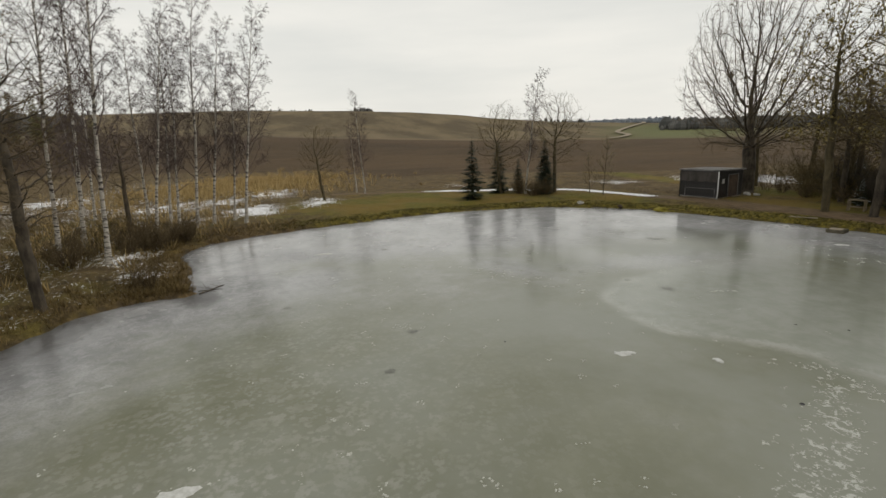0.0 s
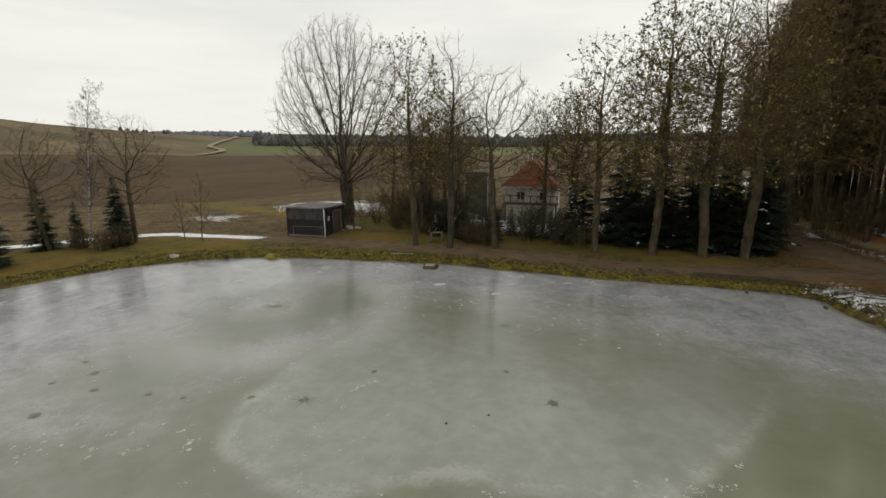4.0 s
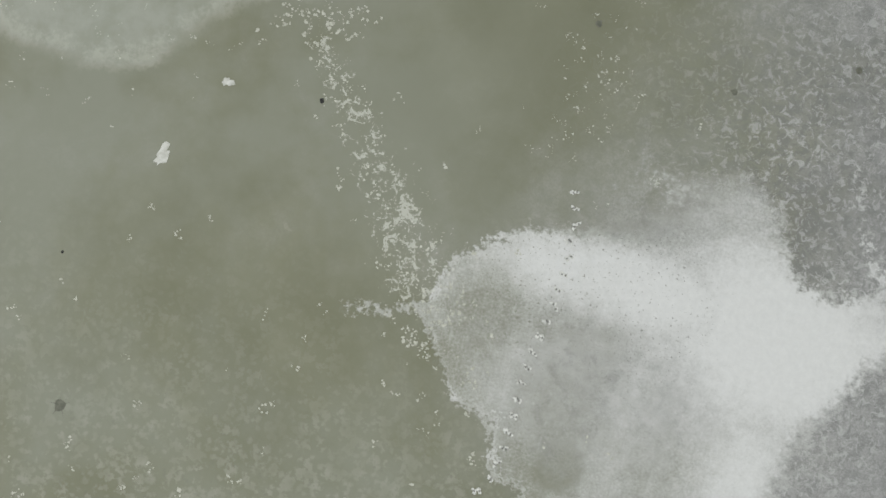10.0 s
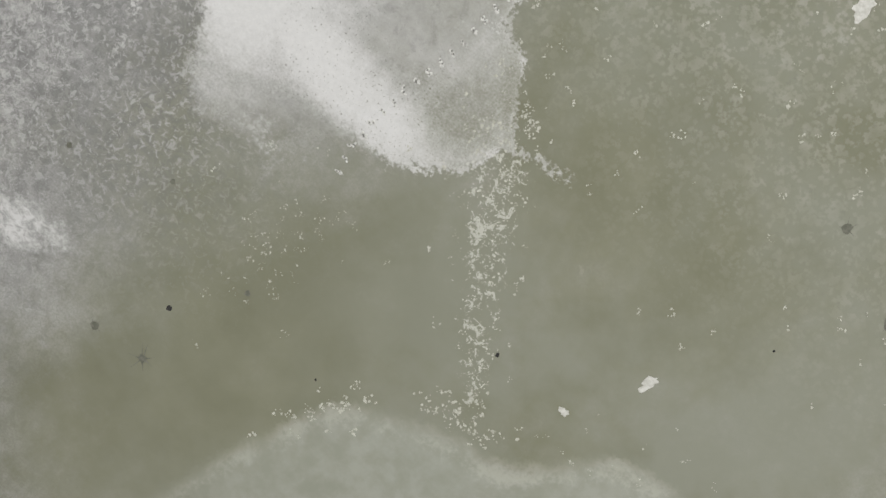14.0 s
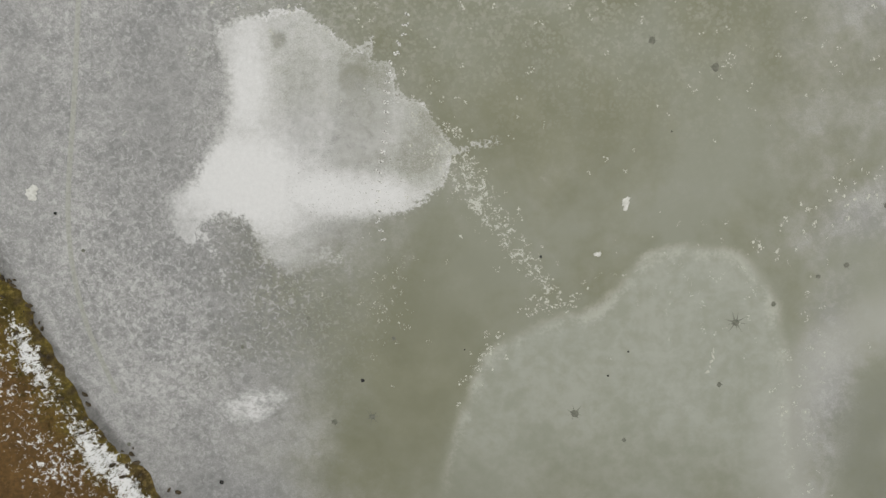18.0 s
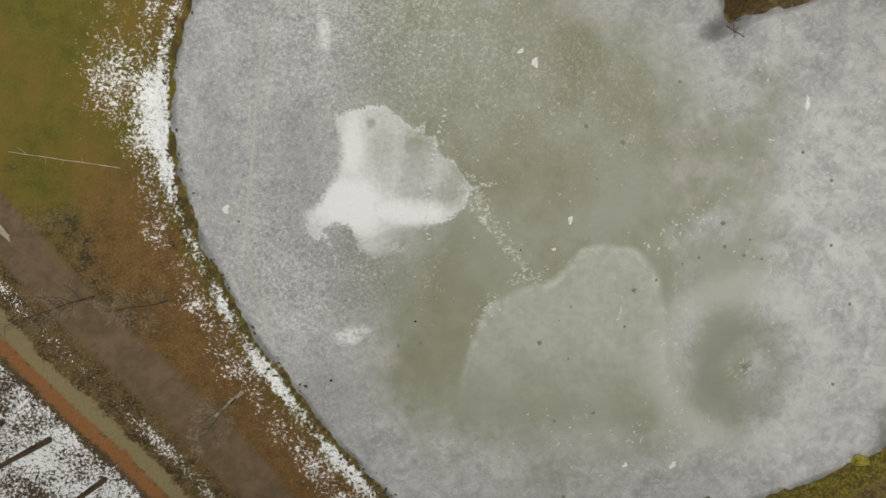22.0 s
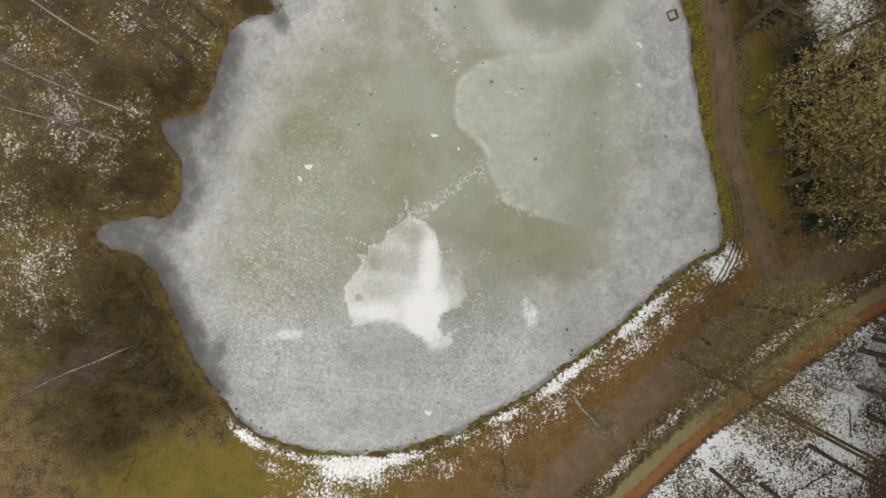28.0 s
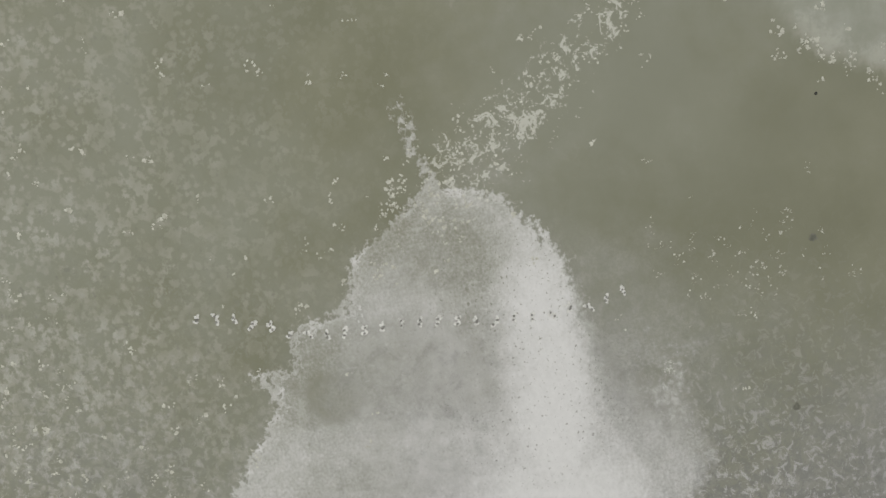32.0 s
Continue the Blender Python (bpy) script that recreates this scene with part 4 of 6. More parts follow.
def grown_tree(name, label, seed, bark, twig, height, fork, wide, trunk_r, points, profile, at=(0, 0, 0), step=0.34, reach=2.6, kill=0.50, sweep=0.45, up=0.12, tip=0.010, shoot=(0.45, 1.0), leaf=0.0, leafmat=None, bend=0.1, shoots=3, group="bare trees", core=0.55, leader=0.0):
    """A broad-leaved tree in winter: profile(f) is the crown's half-width at the share f of its height."""
    rng = np.random.RandomState(seed)
    stem = [V((0.0, 0.0, -0.25))]
    drift = rng.normal(0, bend, 2)
    while stem[-1][2] < fork + leader * (height - fork):
        stem.append(stem[-1] + V((drift[0] * 0.3 + rng.normal(0, 0.03), drift[1] * 0.3 + rng.normal(0, 0.03), step)))
    f = rng.rand(points * 3)
    wid = np.array([profile(a) for a in f])
    keep = rng.rand(points * 3) < (wid / wid.max()) ** 1.6
    f, wid = f[keep][:points], wid[keep][:points]
    az, rad = rng.uniform(0, 2 * math.pi, len(f)), wide * wid * rng.uniform(core ** 1.8, 1, len(f)) ** (1 / 1.8)
    rad = rad * (1 + 0.14 * np.sin(3 * az + seed) + 0.10 * np.sin(5 * az + 9 * f + 2 * seed))
    crown = np.stack([rad * np.cos(az), rad * np.sin(az), fork + 0.3 + (height - fork - 0.3) * f], 1)
    crown = crown[np.argsort(rng.rand(len(crown)))]
    root = stem[min(int((fork + 0.25) / step), len(stem) - 1)]
    P, parent = grow(rng, stem, root, crown, step, reach, kill, sweep, up)
    n = len(P)
    kids = [[] for _ in range(n)]
    for i in range(1, n):
        kids[parent[i]].append(i)
    area, size = np.full(n, tip ** 2.25), np.zeros(n)
    total = np.zeros(n)
    for i in range(n - 1, -1, -1):
        a = total[i] if kids[i] else area[i]
        size[i] = (a + 0.12 * tip ** 2.25) ** (1 / 2.25)
        if i:
            total[parent[i]] += a + 0.12 * tip ** 2.25
    size *= np.interp(size / size[0], (0, 0.15, 1), (1, max(1.0, 0.6 * trunk_r / size[0]), trunk_r / size[0]))
    wood, twigs, leaves = Shape(), Shape(), Shape()
    todo = [(0, -1)]
    while todo:
        i, start = todo.pop()
        chain = [i] if start < 0 else [start, i]
        while kids[chain[-1]]:
            order = sorted(kids[chain[-1]], key=lambda c: -size[c])
            todo.extend((c, chain[-1]) for c in order[1:])
            chain.append(order[0])
        radii = [size[k] for k in chain]
        if start >= 0:
            radii[0] = min(radii[0], radii[1] * 1.15)
        else:
            radii[0] *= 1.45
        pts = [P[k] for k in chain]
        big = radii[min(1, len(radii) - 1)]
        radii[-1] *= 0.5
        (wood if big > 0.028 else twigs).tube(pts, radii, 8 if big > 0.12 else 5 if big > 0.03 else 3)
    for i in range(len(stem), n):
        if size[i] > 0.045:
            continue
        d0 = unit(P[i] - P[parent[i]])
        for _ in range(shoots if not kids[i] else 1 + (rng.rand() < 0.4)):
            d = unit(d0 * 0.9 + rng.normal(0, 0.42, 3) + V((0, 0, 0.16)))
            ln = rng.uniform(*shoot)
            q = P[i] + d * ln * 0.55
            twigs.spike(P[i], d, ln, tip * 0.72)
            twigs.spike(q, unit(d + rng.normal(0, 0.5, 3)), ln * 0.5, tip * 0.5)
            if leafmat and rng.rand() < leaf:
                for _ in range(3):
                    p = P[i] + d * ln * rng.uniform(0.2, 1.0)
                    leaves.blade(p, p + unit(rng.normal(0, 1, 3)) * rng.uniform(0.14, 0.26), rng.uniform(0.05, 0.09))
    tree = thing(name, label, "tree", at, group)
    part("trunk", wood, bark, tree, "", True)
    part("crown", twigs, twig, tree, "fine bare twigs")
    if leafmat and leaves.v:
        part("foliage", leaves, leafmat, tree, "withered leaves still on the twigs")
    return tree


BASE = dict(wob=(0.05, 0.11, 0.15, 0.18), lift=(0.03, 0.06, 0.04, 0.02), tip=0.15, thick=1, thin=0.62, fat=0.016, least=0.007, shape=lambda f: 1.15 - 0.75 * f)
BIRCH = dict(BASE, height=16.0, thick=0, r=0.125, count=(32, 8, 6, 5), angle=(38, 42, 40, 36), len=(0.27, 0.50, 0.60, 0.85), wob=(0.03, 0.10, 0.13, 0.16), lift=(0.03, 0.05, -0.08, -0.14), sides=(8, 4, 3, 3), seg=(9, 5, 3, 1), **{"from": (0.22, 0.2, 0.15, 0.1)}, shape=lambda f: 1.0 - 0.62 * f, fat=0.010, least=0.0075)
LARCH_TREE = dict(BASE, height=23.0, r=0.15, thick=0, count=(95, 8, 5), angle=(72, 46, 42), len=(0.125, 0.44, 0.5), wob=(0.015, 0.10, 0.14), lift=(0.0, -0.02, -0.03), sides=(6, 3, 3), seg=(8, 3, 1, 1), **{"from": (0.2, 0.15, 0.1)}, shape=lambda f: 1.15 - 0.8 * f, fat=0.014, least=0.014)
SAPLING = dict(BASE, height=7.5, r=0.075, count=(20, 8, 7), angle=(46, 44, 42), len=(0.38, 0.50, 0.55), **{"from": (0.15, 0.2, 0.2)}, shape=lambda f: 1.0 - 0.6 * f, least=0.014)


def shrub(name, label, seed, at, height, stems, twig, spread=0.75, group="brush by the pond"):
    rng = np.random.RandomState(seed)
    s = Shape()
    spec = dict(BASE, height=height, r=0.03, count=(8, 6), angle=(36, 42), len=(0.50, 0.66), seg=(4, 3, 2, 2), sides=(3, 3, 3, 3), thick=-1, wob=(0.10, 0.16, 0.2), lift=(0.02, 0.02, 0.0), least=0.013, **{"from": (0.12, 0.1)}, shape=lambda f: 1.0 - 0.5 * f)
    for i in range(stems):
        a = rng.uniform(0, 6.28)
        k = rng.uniform(0, spread)
        bough(rng, s, s, V((math.cos(a), math.sin(a), 0)) * rng.uniform(0, 0.35 * height * spread) + V((0, 0, -0.1)), unit(V((math.cos(a) * k, math.sin(a) * k, 1.0))), height * rng.uniform(0.6, 1.1), 0.024, 0, spec)
    ob = new(name, s.mesh(name, twig))
    ob.location = at
    return tagged(ob, label, "shrub", group)


def conifer(name, label, seed, at, height, width, bare, whorls, per, needles, bark, r, snow=0.0, group="spruces", sag=0.25, side=4, dead=0, fine=1.0):
    """A spruce: whorls of drooping boughs with side sprays."""
    rng = np.random.RandomState(seed)
    wood, spray, white = Shape(), Shape(), Shape()
    n = 8
    wood.tube([V((rng.normal(0, 0.03), rng.normal(0, 0.03), -0.25 + (height + 0.2) * i / n)) for i in range(n + 1)], [r * (1.25 if i == 0 else 1.0) * (1 - 0.93 * i / n) for i in range(n + 1)], 7)
    for k in range(dead):
        z = height * rng.uniform(0.12, bare + 0.05)
        a, ln = rng.uniform(0, 6.28), rng.uniform(0.6, 0.55 * width)
        d = V((math.cos(a), math.sin(a), rng.uniform(-0.35, 0.1)))
        wood.tube([V((0, 0, z)), V((0, 0, z)) + d * ln * 0.6, V((0, 0, z)) + d * ln + V((0, 0, -0.1))], [0.025, 0.015, 0.006], 3)
    for w in range(whorls):
        t = (w + rng.uniform(-0.3, 0.3)) / whorls
        z = height * (bare + (0.985 - bare) * max(t, 0))
        reach = width * (max(1 - t, 0.02) ** 0.75) * (0.55 + 0.45 * min(1, t * 5 + 0.35))
        for k in range(per):
            a = 6.28 * (k + rng.uniform(-0.35, 0.35)) / per + w * 1.3
            ln = reach * rng.uniform(0.50, 1.15)
            droop = sag * rng.uniform(0.5, 1.6)
            out = V((math.cos(a), math.sin(a), 0.0))
            p0 = V((0, 0, min(z + rng.normal(0, 0.45) * height * (0.985 - bare) / whorls, height * 0.99)))
            p1 = p0 + out * ln * 0.55 + V((0, 0, -droop * ln * 0.35))
            p2 = p0 + out * ln + V((0, 0, -droop * ln * 0.55 + 0.05 * ln))
            spray.blade(p0, p1 + (p1 - p0) * 0.2, (0.10 * ln + 0.05) * fine)
            spray.blade(p0 + (p1 - p0) * 0.6, p2, (0.10 * ln + 0.04) * fine)
            for j in range(side):
                f = 0.22 + 0.7 * (j + rng.rand()) / side
                q = p0 + (p1 - p0) * min(f / 0.55, 1) + (p2 - p1) * max((f - 0.55) / 0.45, 0)
                for sg in (-1, 1):
                    b = a + sg * radians(rng.uniform(38, 62))
                    l2 = ln * (0.46 - 0.26 * f) * rng.uniform(0.7, 1.3) + 0.08
                    tip = q + V((math.cos(b), math.sin(b), 0.0)) * l2 + V((0, 0, -rng.uniform(0.1, 0.45) * l2))
                    spray.blade(q, tip, (0.16 * l2 + 0.03) * fine)
                    if snow and rng.rand() < snow:
                        white.blade(q + V((0, 0, 0.05)), q + (tip - q) * 0.85 + V((0, 0, 0.06)), 0.16 * l2 + 0.05, 0.6)
    tree = thing(name, label, "tree", at, group)
    part("trunk", wood, bark, tree, "", True)
    part("crown", spray, needles, tree)
    if white.v:
        tagged(part("snow_load", white, SNOW, tree, "patches of snow on the boughs"), kind="stuff")
    return tree


def spun(x, y, turn, size=1.0, dz=0.0, lean=(0.0, 0.0)):
    """A pose on the ground; size scales the copy."""
    return pose(x, y, land_at(x, y) + dz, lean[0], lean[1], turn) @ Matrix.Scale(size, 4)


def plant(tree, rows):
    """Copies of a tree at rows of x, y, turn, size."""
    for row in rows:
        copy_thing(tree, spun(*row[:4], 0.0, row[4] if len(row) > 4 else (0.0, 0.0)))


def toward(azimuth, degrees, turn):
    """A lean towards a bearing, for a tree that is turned."""
    a = radians(azimuth - turn)
    return (-degrees * math.sin(a), degrees * math.cos(a))


def place(ob, x, y, turn=0.0, size=1.0, lean=(0.0, 0.0)):
    ob.matrix_basis = spun(x, y, turn, size, 0.0, lean)
    return ob


def build_trees():
    # the great oak beside the black shed
    place(grown_tree("oak_tree", "great bare oak with a wide fan-shaped crown beside the shed", 11, BARK, TWIG, 19.4, 3.6, 6.9, 0.58, 4300, lambda f: math.sin(math.pi * (0.13 + 0.82 * f ** 0.95)) ** 0.62, step=0.36, reach=4.2, kill=0.60, sweep=0.55, up=0.10, tip=0.011, shoot=(0.5, 1.15), shoots=5, bend=0.02, core=0.0, leader=0.10), 37.0, -32.2, 40, 1.0)
    # birches on the spit and behind it
    b1 = place(bare_tree("birch_tree", "slender white-barked birch with hanging bare twigs", BIRCH, 21, BARK_BIRCH, TWIG_BIRCH, (0, 0, 0), "birches by the pond"), 25.2, 20.3, 10, 1.12, toward(-65, 5, 10))
    b2 = place(bare_tree("birch_tree", "slender white-barked birch with hanging bare twigs", BIRCH, 22, BARK_BIRCH, TWIG_BIRCH, (0, 0, 0), "birches by the pond"), 38.4, 15.3, 0, 1.03, toward(-70, 4, 0))
    b3 = place(bare_tree("birch_tree", "forked white-barked birch with fine bare twigs", dict(BIRCH, height=14.5, count=(30, 8, 5, 5)), 23, BARK_BIRCH, TWIG_BIRCH, (0, 0, 0), "birches by the pond", (0.04, 0.0)), 43.2, 24.6, 80, 1.1, toward(-66, 5, 80))
    plant(b1, [(37.6, 18.9, 120, 0.98, toward(-67, 4, 120)), (41.4, 22.2, 200, 0.92, toward(-66, 5, 200)), (31.5, 24.5, 250, 1.05, toward(-63, 6, 250)), (27.5, 24.0, 330, 1.0, toward(-60, 6, 330)), (9.2, 28.6, 80, 0.85), (33.5, 29.0, 300, 0.95), (-13.6, 26.3, 20, 0.8), (47.3, -12.9, 20, 0.70, (3.0, -4.0))])
    plant(b2, [(40.2, 16.6, 60, 0.80, toward(-70, 4, 60)), (38.6, 17.9, 10, 0.95, toward(-68, 4, 10)), (36.0, 21.5, 10, 1.0, toward(-64, 5, 10)), (6.2, 28.9, 140, 0.86), (57.6, 4.6, 200, 0.70), (26.0, 27.0, 260, 0.98), (46.5, 30.5, 30, 0.95)])
    plant(b3, [(37.9, 20.4, 260, 0.90), (19.8, 24.6, 20, 1.0), (59.4, 5.6, 30, 0.55), (30.0, 34.0, 100, 1.0), (15.5, 31.0, 30, 0.9), (52, 34, 50, 0.9)])
    # dark leaning trunks at the root of the spit
    a1 = place(grown_tree("alder_tree", "dark bare alder with ivy-brown twigs on the bank", 31, BARK, TWIG, 13.0, 3.2, 2.7, 0.23, 1000, lambda f: math.sin(math.pi * (0.20 + 0.74 * f)) ** 0.8, sweep=0.35, tip=0.010, bend=0.06, core=0.0, leader=0.6), 15.9, 21.4, 0, 0.98, (1.0, -1.0))
    a2 = place(grown_tree("alder_tree", "bare grey-green tree with arching limbs by the track", 32, BARK_GREY, TWIG_OLIVE, 12.0, 3.0, 3.8, 0.22, 1050, lambda f: math.sin(math.pi * (0.12 + 0.78 * f)) ** 0.7, sweep=0.2, up=0.04, tip=0.011, bend=0.12, core=0.0, leader=0.4), 19.2, -31.0, 0, 1.12)
    plant(a1, [(14.2, 22.4, 130, 1.1), (22.6, -29.5, 60, 1.27), (28.5, -33.5, 90, 0.85), (31.0, -37.0, 200, 0.8), (11.5, 25.5, 40, 0.9), (34.0, 22.5, 10, 0.7), (17.9, 19.9, 300, 1.0, toward(-60, 2, 300)), (21.5, 24.5, 70, 1.1, toward(-60, 5, 70)), (25.5, 30.5, 200, 1.1, toward(-60, 5, 200)), (29.5, -36.0, 310, 0.95), (-1.5, -60.0, 20, 1.25), (-7.0, -50.0, 170, 1.2), (-11.0, -45.0, 80, 1.15), (1.5, -66.0, 260, 1.3)])
    plant(a2, [(46.9, -16.2, 250, 0.80), (49.2, -10.7, 20, 0.74), (30.5, -40.5, 10, 0.9), (29.5, -34.6, 150, 0.85), (52.6, 9.4, 30, 0.62), (16.5, -40.5, 220, 0.95), (41.5, -37.5, 20, 0.75), (40.5, -43, 80, 0.9), (34.5, -48, 140, 1.0), (16.0, -38.8, 200, 0.9), (31.5, -43.5, 300, 1.0), (-4.5, -55.0, 60, 1.3), (-9.0, -47.5, 240, 1.1)])
    # trees along the drive that keep some leaves
    place(grown_tree("lime_tree", "tall slim tree with withered olive-brown leaves", 41, BARK_GREY, TWIG_OLIVE, 16.6, 3.8, 3.0, 0.25, 2000, lambda f: math.sin(math.pi * (0.18 + 0.78 * f)) ** 0.8, sweep=0.3, up=0.15, tip=0.010, leaf=0.75, shoots=4, leafmat=LEAF, bend=0.06, core=0.0, leader=0.6), 8.2, -34.8, 0, 1.11)
    l2 = place(grown_tree("lime_tree", "grey-trunked tree with a few withered leaves", 42, BARK_GREY, TWIG_OLIVE, 13.4, 3.6, 3.2, 0.22, 1000, lambda f: math.sin(math.pi * (0.22 + 0.70 * f)) ** 0.8, sweep=0.35, up=0.2, tip=0.010, leaf=0.6, leafmat=LEAF, bend=0.06, core=0.0, leader=0.55), 12.0, -33.5, 30, 1.14)
    l3 = place(grown_tree("lime_tree", "thick grey trunk with spreading olive twigs", 43, BARK_GREY, TWIG_OLIVE, 16.0, 4.0, 3.6, 0.28, 2200, lambda f: math.sin(math.pi * (0.18 + 0.78 * f)) ** 0.7, sweep=0.2, up=0.2, tip=0.010, leaf=0.2, shoots=4, leafmat=LEAF, bend=0.06, core=0.0, leader=0.6), 5.0, -36.1, 60, 1.14)
    plant(l2, [(25.6, -28.7, 100, 1.06), (-6.8, -32.8, 140, 0.86), (20.5, -52.5, 20, 0.9), (25.4, -35.2, 40, 0.74), (18.5, -38.5, 220, 0.8)])
    plant(l3, [(2.6, -37.8, 200, 1.05), (-12.5, -27.6, 200, 0.95), (0.5, -47.5, 150, 1.0), (-2.0, -53.0, 30, 1.1), (6.5, -52.0, 80, 1.1), (11.5, -50.0, 310, 1.0)])
    # thin roadside trees
    s1 = place(bare_tree("young_tree", "thin bare roadside tree", SAPLING, 51, BARK_GREY, TWIG_DRY, (0, 0, 0), "roadside trees"), -9.2, -31.4, 0, 0.8)
    s2 = place(bare_tree("young_tree", "thin bare roadside tree", dict(SAPLING, height=8.2, r=0.09, count=(22, 8, 7)), 52, BARK_GREY, TWIG_DRY, (0, 0, 0), "roadside trees"), -18.0, -17.8, 0, 1.0)
    plant(s1, [(42.4, -19.7, 30, 0.95), (-31.0, -4.2, 50, 0.8), (44.0, -19.0, 200, 0.7), (-14.5, 25.0, 60, 0.7)])
    plant(s2, [(-23.8, -10.2, 100, 1.0), (-12.2, -26.4, 200, 0.9), (-29.8, -10.2, 300, 1.0), (-14.2, -31.0, 20, 0.9), (-16.0, -28.0, 20, 0.8), (-8.5, -28.5, 120, 0.7)])
    # small spruces on the far bank
    c1 = place(conifer("spruce_tree", "small dense dark green spruce", 61, (0, 0, 0), 6.4, 1.65, 0.03, 24, 9, NEEDLE, BARK_PINE, 0.10, 0, "spruces on the far bank"), 45.7, -6.4, 0)
    plant(c1, [(50.0, -10.6, 40, 0.95), (48.8, -12.6, 70, 0.62), (46.5, -14.8, 100, 0.95), (48.6, -15.9, 10, 0.75)])
    # the spruce hedge in front of the house
    c2 = place(conifer("spruce_tree", "broad dark spruce of the hedge with snow on it", 62, (0, 0, 0), 8.0, 2.5, 0.02, 22, 9, NEEDLE, BARK_PINE, 0.16, 0.10, "spruce hedge", 0.3, 5), 15.2, -36.4, 0, 0.62)
    c3 = place(conifer("spruce_tree", "broad dark spruce of the hedge", 63, (0, 0, 0), 8.0, 2.6, 0.02, 22, 9, NEEDLE, BARK_PINE, 0.16, 0.012, "spruce hedge", 0.3, 5), 10.6, -37.6, 0, 0.9)
    plant(c2, [(18.9, -37.0, 20, 0.64), (20.7, -36.5, 90, 0.54), (22.6, -36.7, 200, 0.48), (17.2, -37.2, 60, 0.50), (13.4, -37.6, 140, 0.74), (26.5, -33.0, 140, 0.45)])
    plant(c3, [(12.2, -40.0, 90, 1.2), (8.4, -38.4, 200, 1.05), (6.2, -39.0, 20, 1.0), (4.0, -39.6, 300, 1.1), (2.0, -40.4, 120, 1.0), (1.6, -42.6, 50, 1.05), (9.4, -41.8, 70, 1.22), (5.0, -42.6, 160, 1.2), (2.4, -45.0, 110, 1.15), (7.2, -44.0, 220, 1.25), (12.0, -43.5, 10, 1.25), (31.5, -38.6, 15, 0.55), (29.6, -41.4, 75, 0.68), (33.6, -41.0, 190, 0.66), (27.6, -38.8, 240, 0.5), (20.8, -33.6, 10, 0.50), (23.8, -33.0, 40, 0.46), (16.0, -42.0, 33, 0.9)])
    # the wood beyond the road
    f1 = place(conifer("forest_spruce", "tall forest spruce with a bare lower trunk", 71, (0, 0, 0), 27.0, 4.2, 0.32, 30, 7, NEEDLE_TALL, BARK_PINE, 0.24, 0, "trees of the wood", 0.75, 10, 60, 0.50), -24.0, -66.0, 0)
    f2 = place(conifer("forest_spruce", "tall forest spruce with drooping dark boughs", 72, (0, 0, 0), 23.0, 3.8, 0.26, 30, 7, NEEDLE_TALL, BARK_PINE, 0.20, 0, "trees of the wood", 0.85, 10, 60, 0.50), -19.0, -61.0, 0)
    f4 = place(conifer("forest_spruce", "tall forest conifer with a high crown over a long bare trunk", 74, (0, 0, 0), 27.0, 3.4, 0.62, 20, 8, NEEDLE_TALL, BARK_PINE, 0.20, 0, "trees of the wood", 0.45, 8, 14, 0.62), -17.0, -36.0, 0)
    f3 = place(bare_tree("forest_larch", "tall thin larch with fine bare brown twigs", LARCH_TREE, 73, BARK_PINE, TWIG_LARCH, (0, 0, 0), "trees of the wood"), -2.0, -58.0, 0)
    rng = np.random.RandomState(77)
    spots = [(-23.6, -31.0), (-28.2, -24.9), (-17.6, -38.2), (-14.6, -45.0), (-20.8, -40.6), (-24.8, -36.0), (-36.4, -20.6), (-32.6, -21.8)]
    tries = 0
    while len(spots) < 112 and tries < 9000:
        tries += 1
        x, y = rng.uniform(-80, 8), rng.uniform(-110, 12)
        rd = float(apart(V([x]), V([y]), ROAD)[0])
        if rd < 9.0 or rd > 44 or not within(V([x]), V([y]), np.vstack([ROAD, [(-200, -200)]]))[0]:
            continue
        if min(math.hypot(x - a, y - b) for a, b in spots) < 3.7:
            continue
        spots.append((x, y))
    near_road = 0
    while near_road < 50:
        x, y = rng.uniform(-18, 3), rng.uniform(-82, -46)
        rd = float(apart(V([x]), V([y]), ROAD)[0])
        if rd > 4.2 and within(V([x]), V([y]), np.vstack([ROAD, [(-200, -200)]]))[0] and min(math.hypot(x - a, y - b) for a, b in spots) > 1.9:
            spots.append((x, y))
            near_road += 1
    for i, (x, y) in enumerate(spots):
        u = rng.rand()
        k = f1 if u < 0.14 else f2 if u < 0.30 else f3
        if y > -46:
            k = f4
        elif float(apart(V([x]), V([y]), ROAD)[0]) < 9 and u < 0.5:
            k = f3
        copy_thing(k, spun(x, y, rng.uniform(0, 360), rng.uniform(0.95, 1.25)))
    # thin larches behind the house garden
    n = 0
    while n < 92:
        x, y = rng.uniform(-4, 14), rng.uniform(-78, -56)
        if apart(V([x]), V([y]), ROAD)[0] > 4 and x < -0.165 * y:
            copy_thing(f3, spun(x, y, rng.uniform(0, 360), rng.uniform(0.85, 1.06)))
            n += 1
    for x, y, k in ((151, 76, 0.62), (158, 84, 0.7), (149, 88, 0.75), (163, 93, 0.66), (156, 98, 0.8), (147, 80, 0.5), (170, 100, 0.85), (150, 104, 0.7)):
        copy_thing(f2, spun(x, y, x * 7, k))
    n = 0
    while n < 12:
        x, y = rng.uniform(-48, -14), rng.uniform(-92, -50)
        if apart(V([x]), V([y]), ROAD)[0] > 9:
            copy_thing(f3, spun(x, y, rng.uniform(0, 360), rng.uniform(0.95, 1.25)))
            n += 1
    n = 0
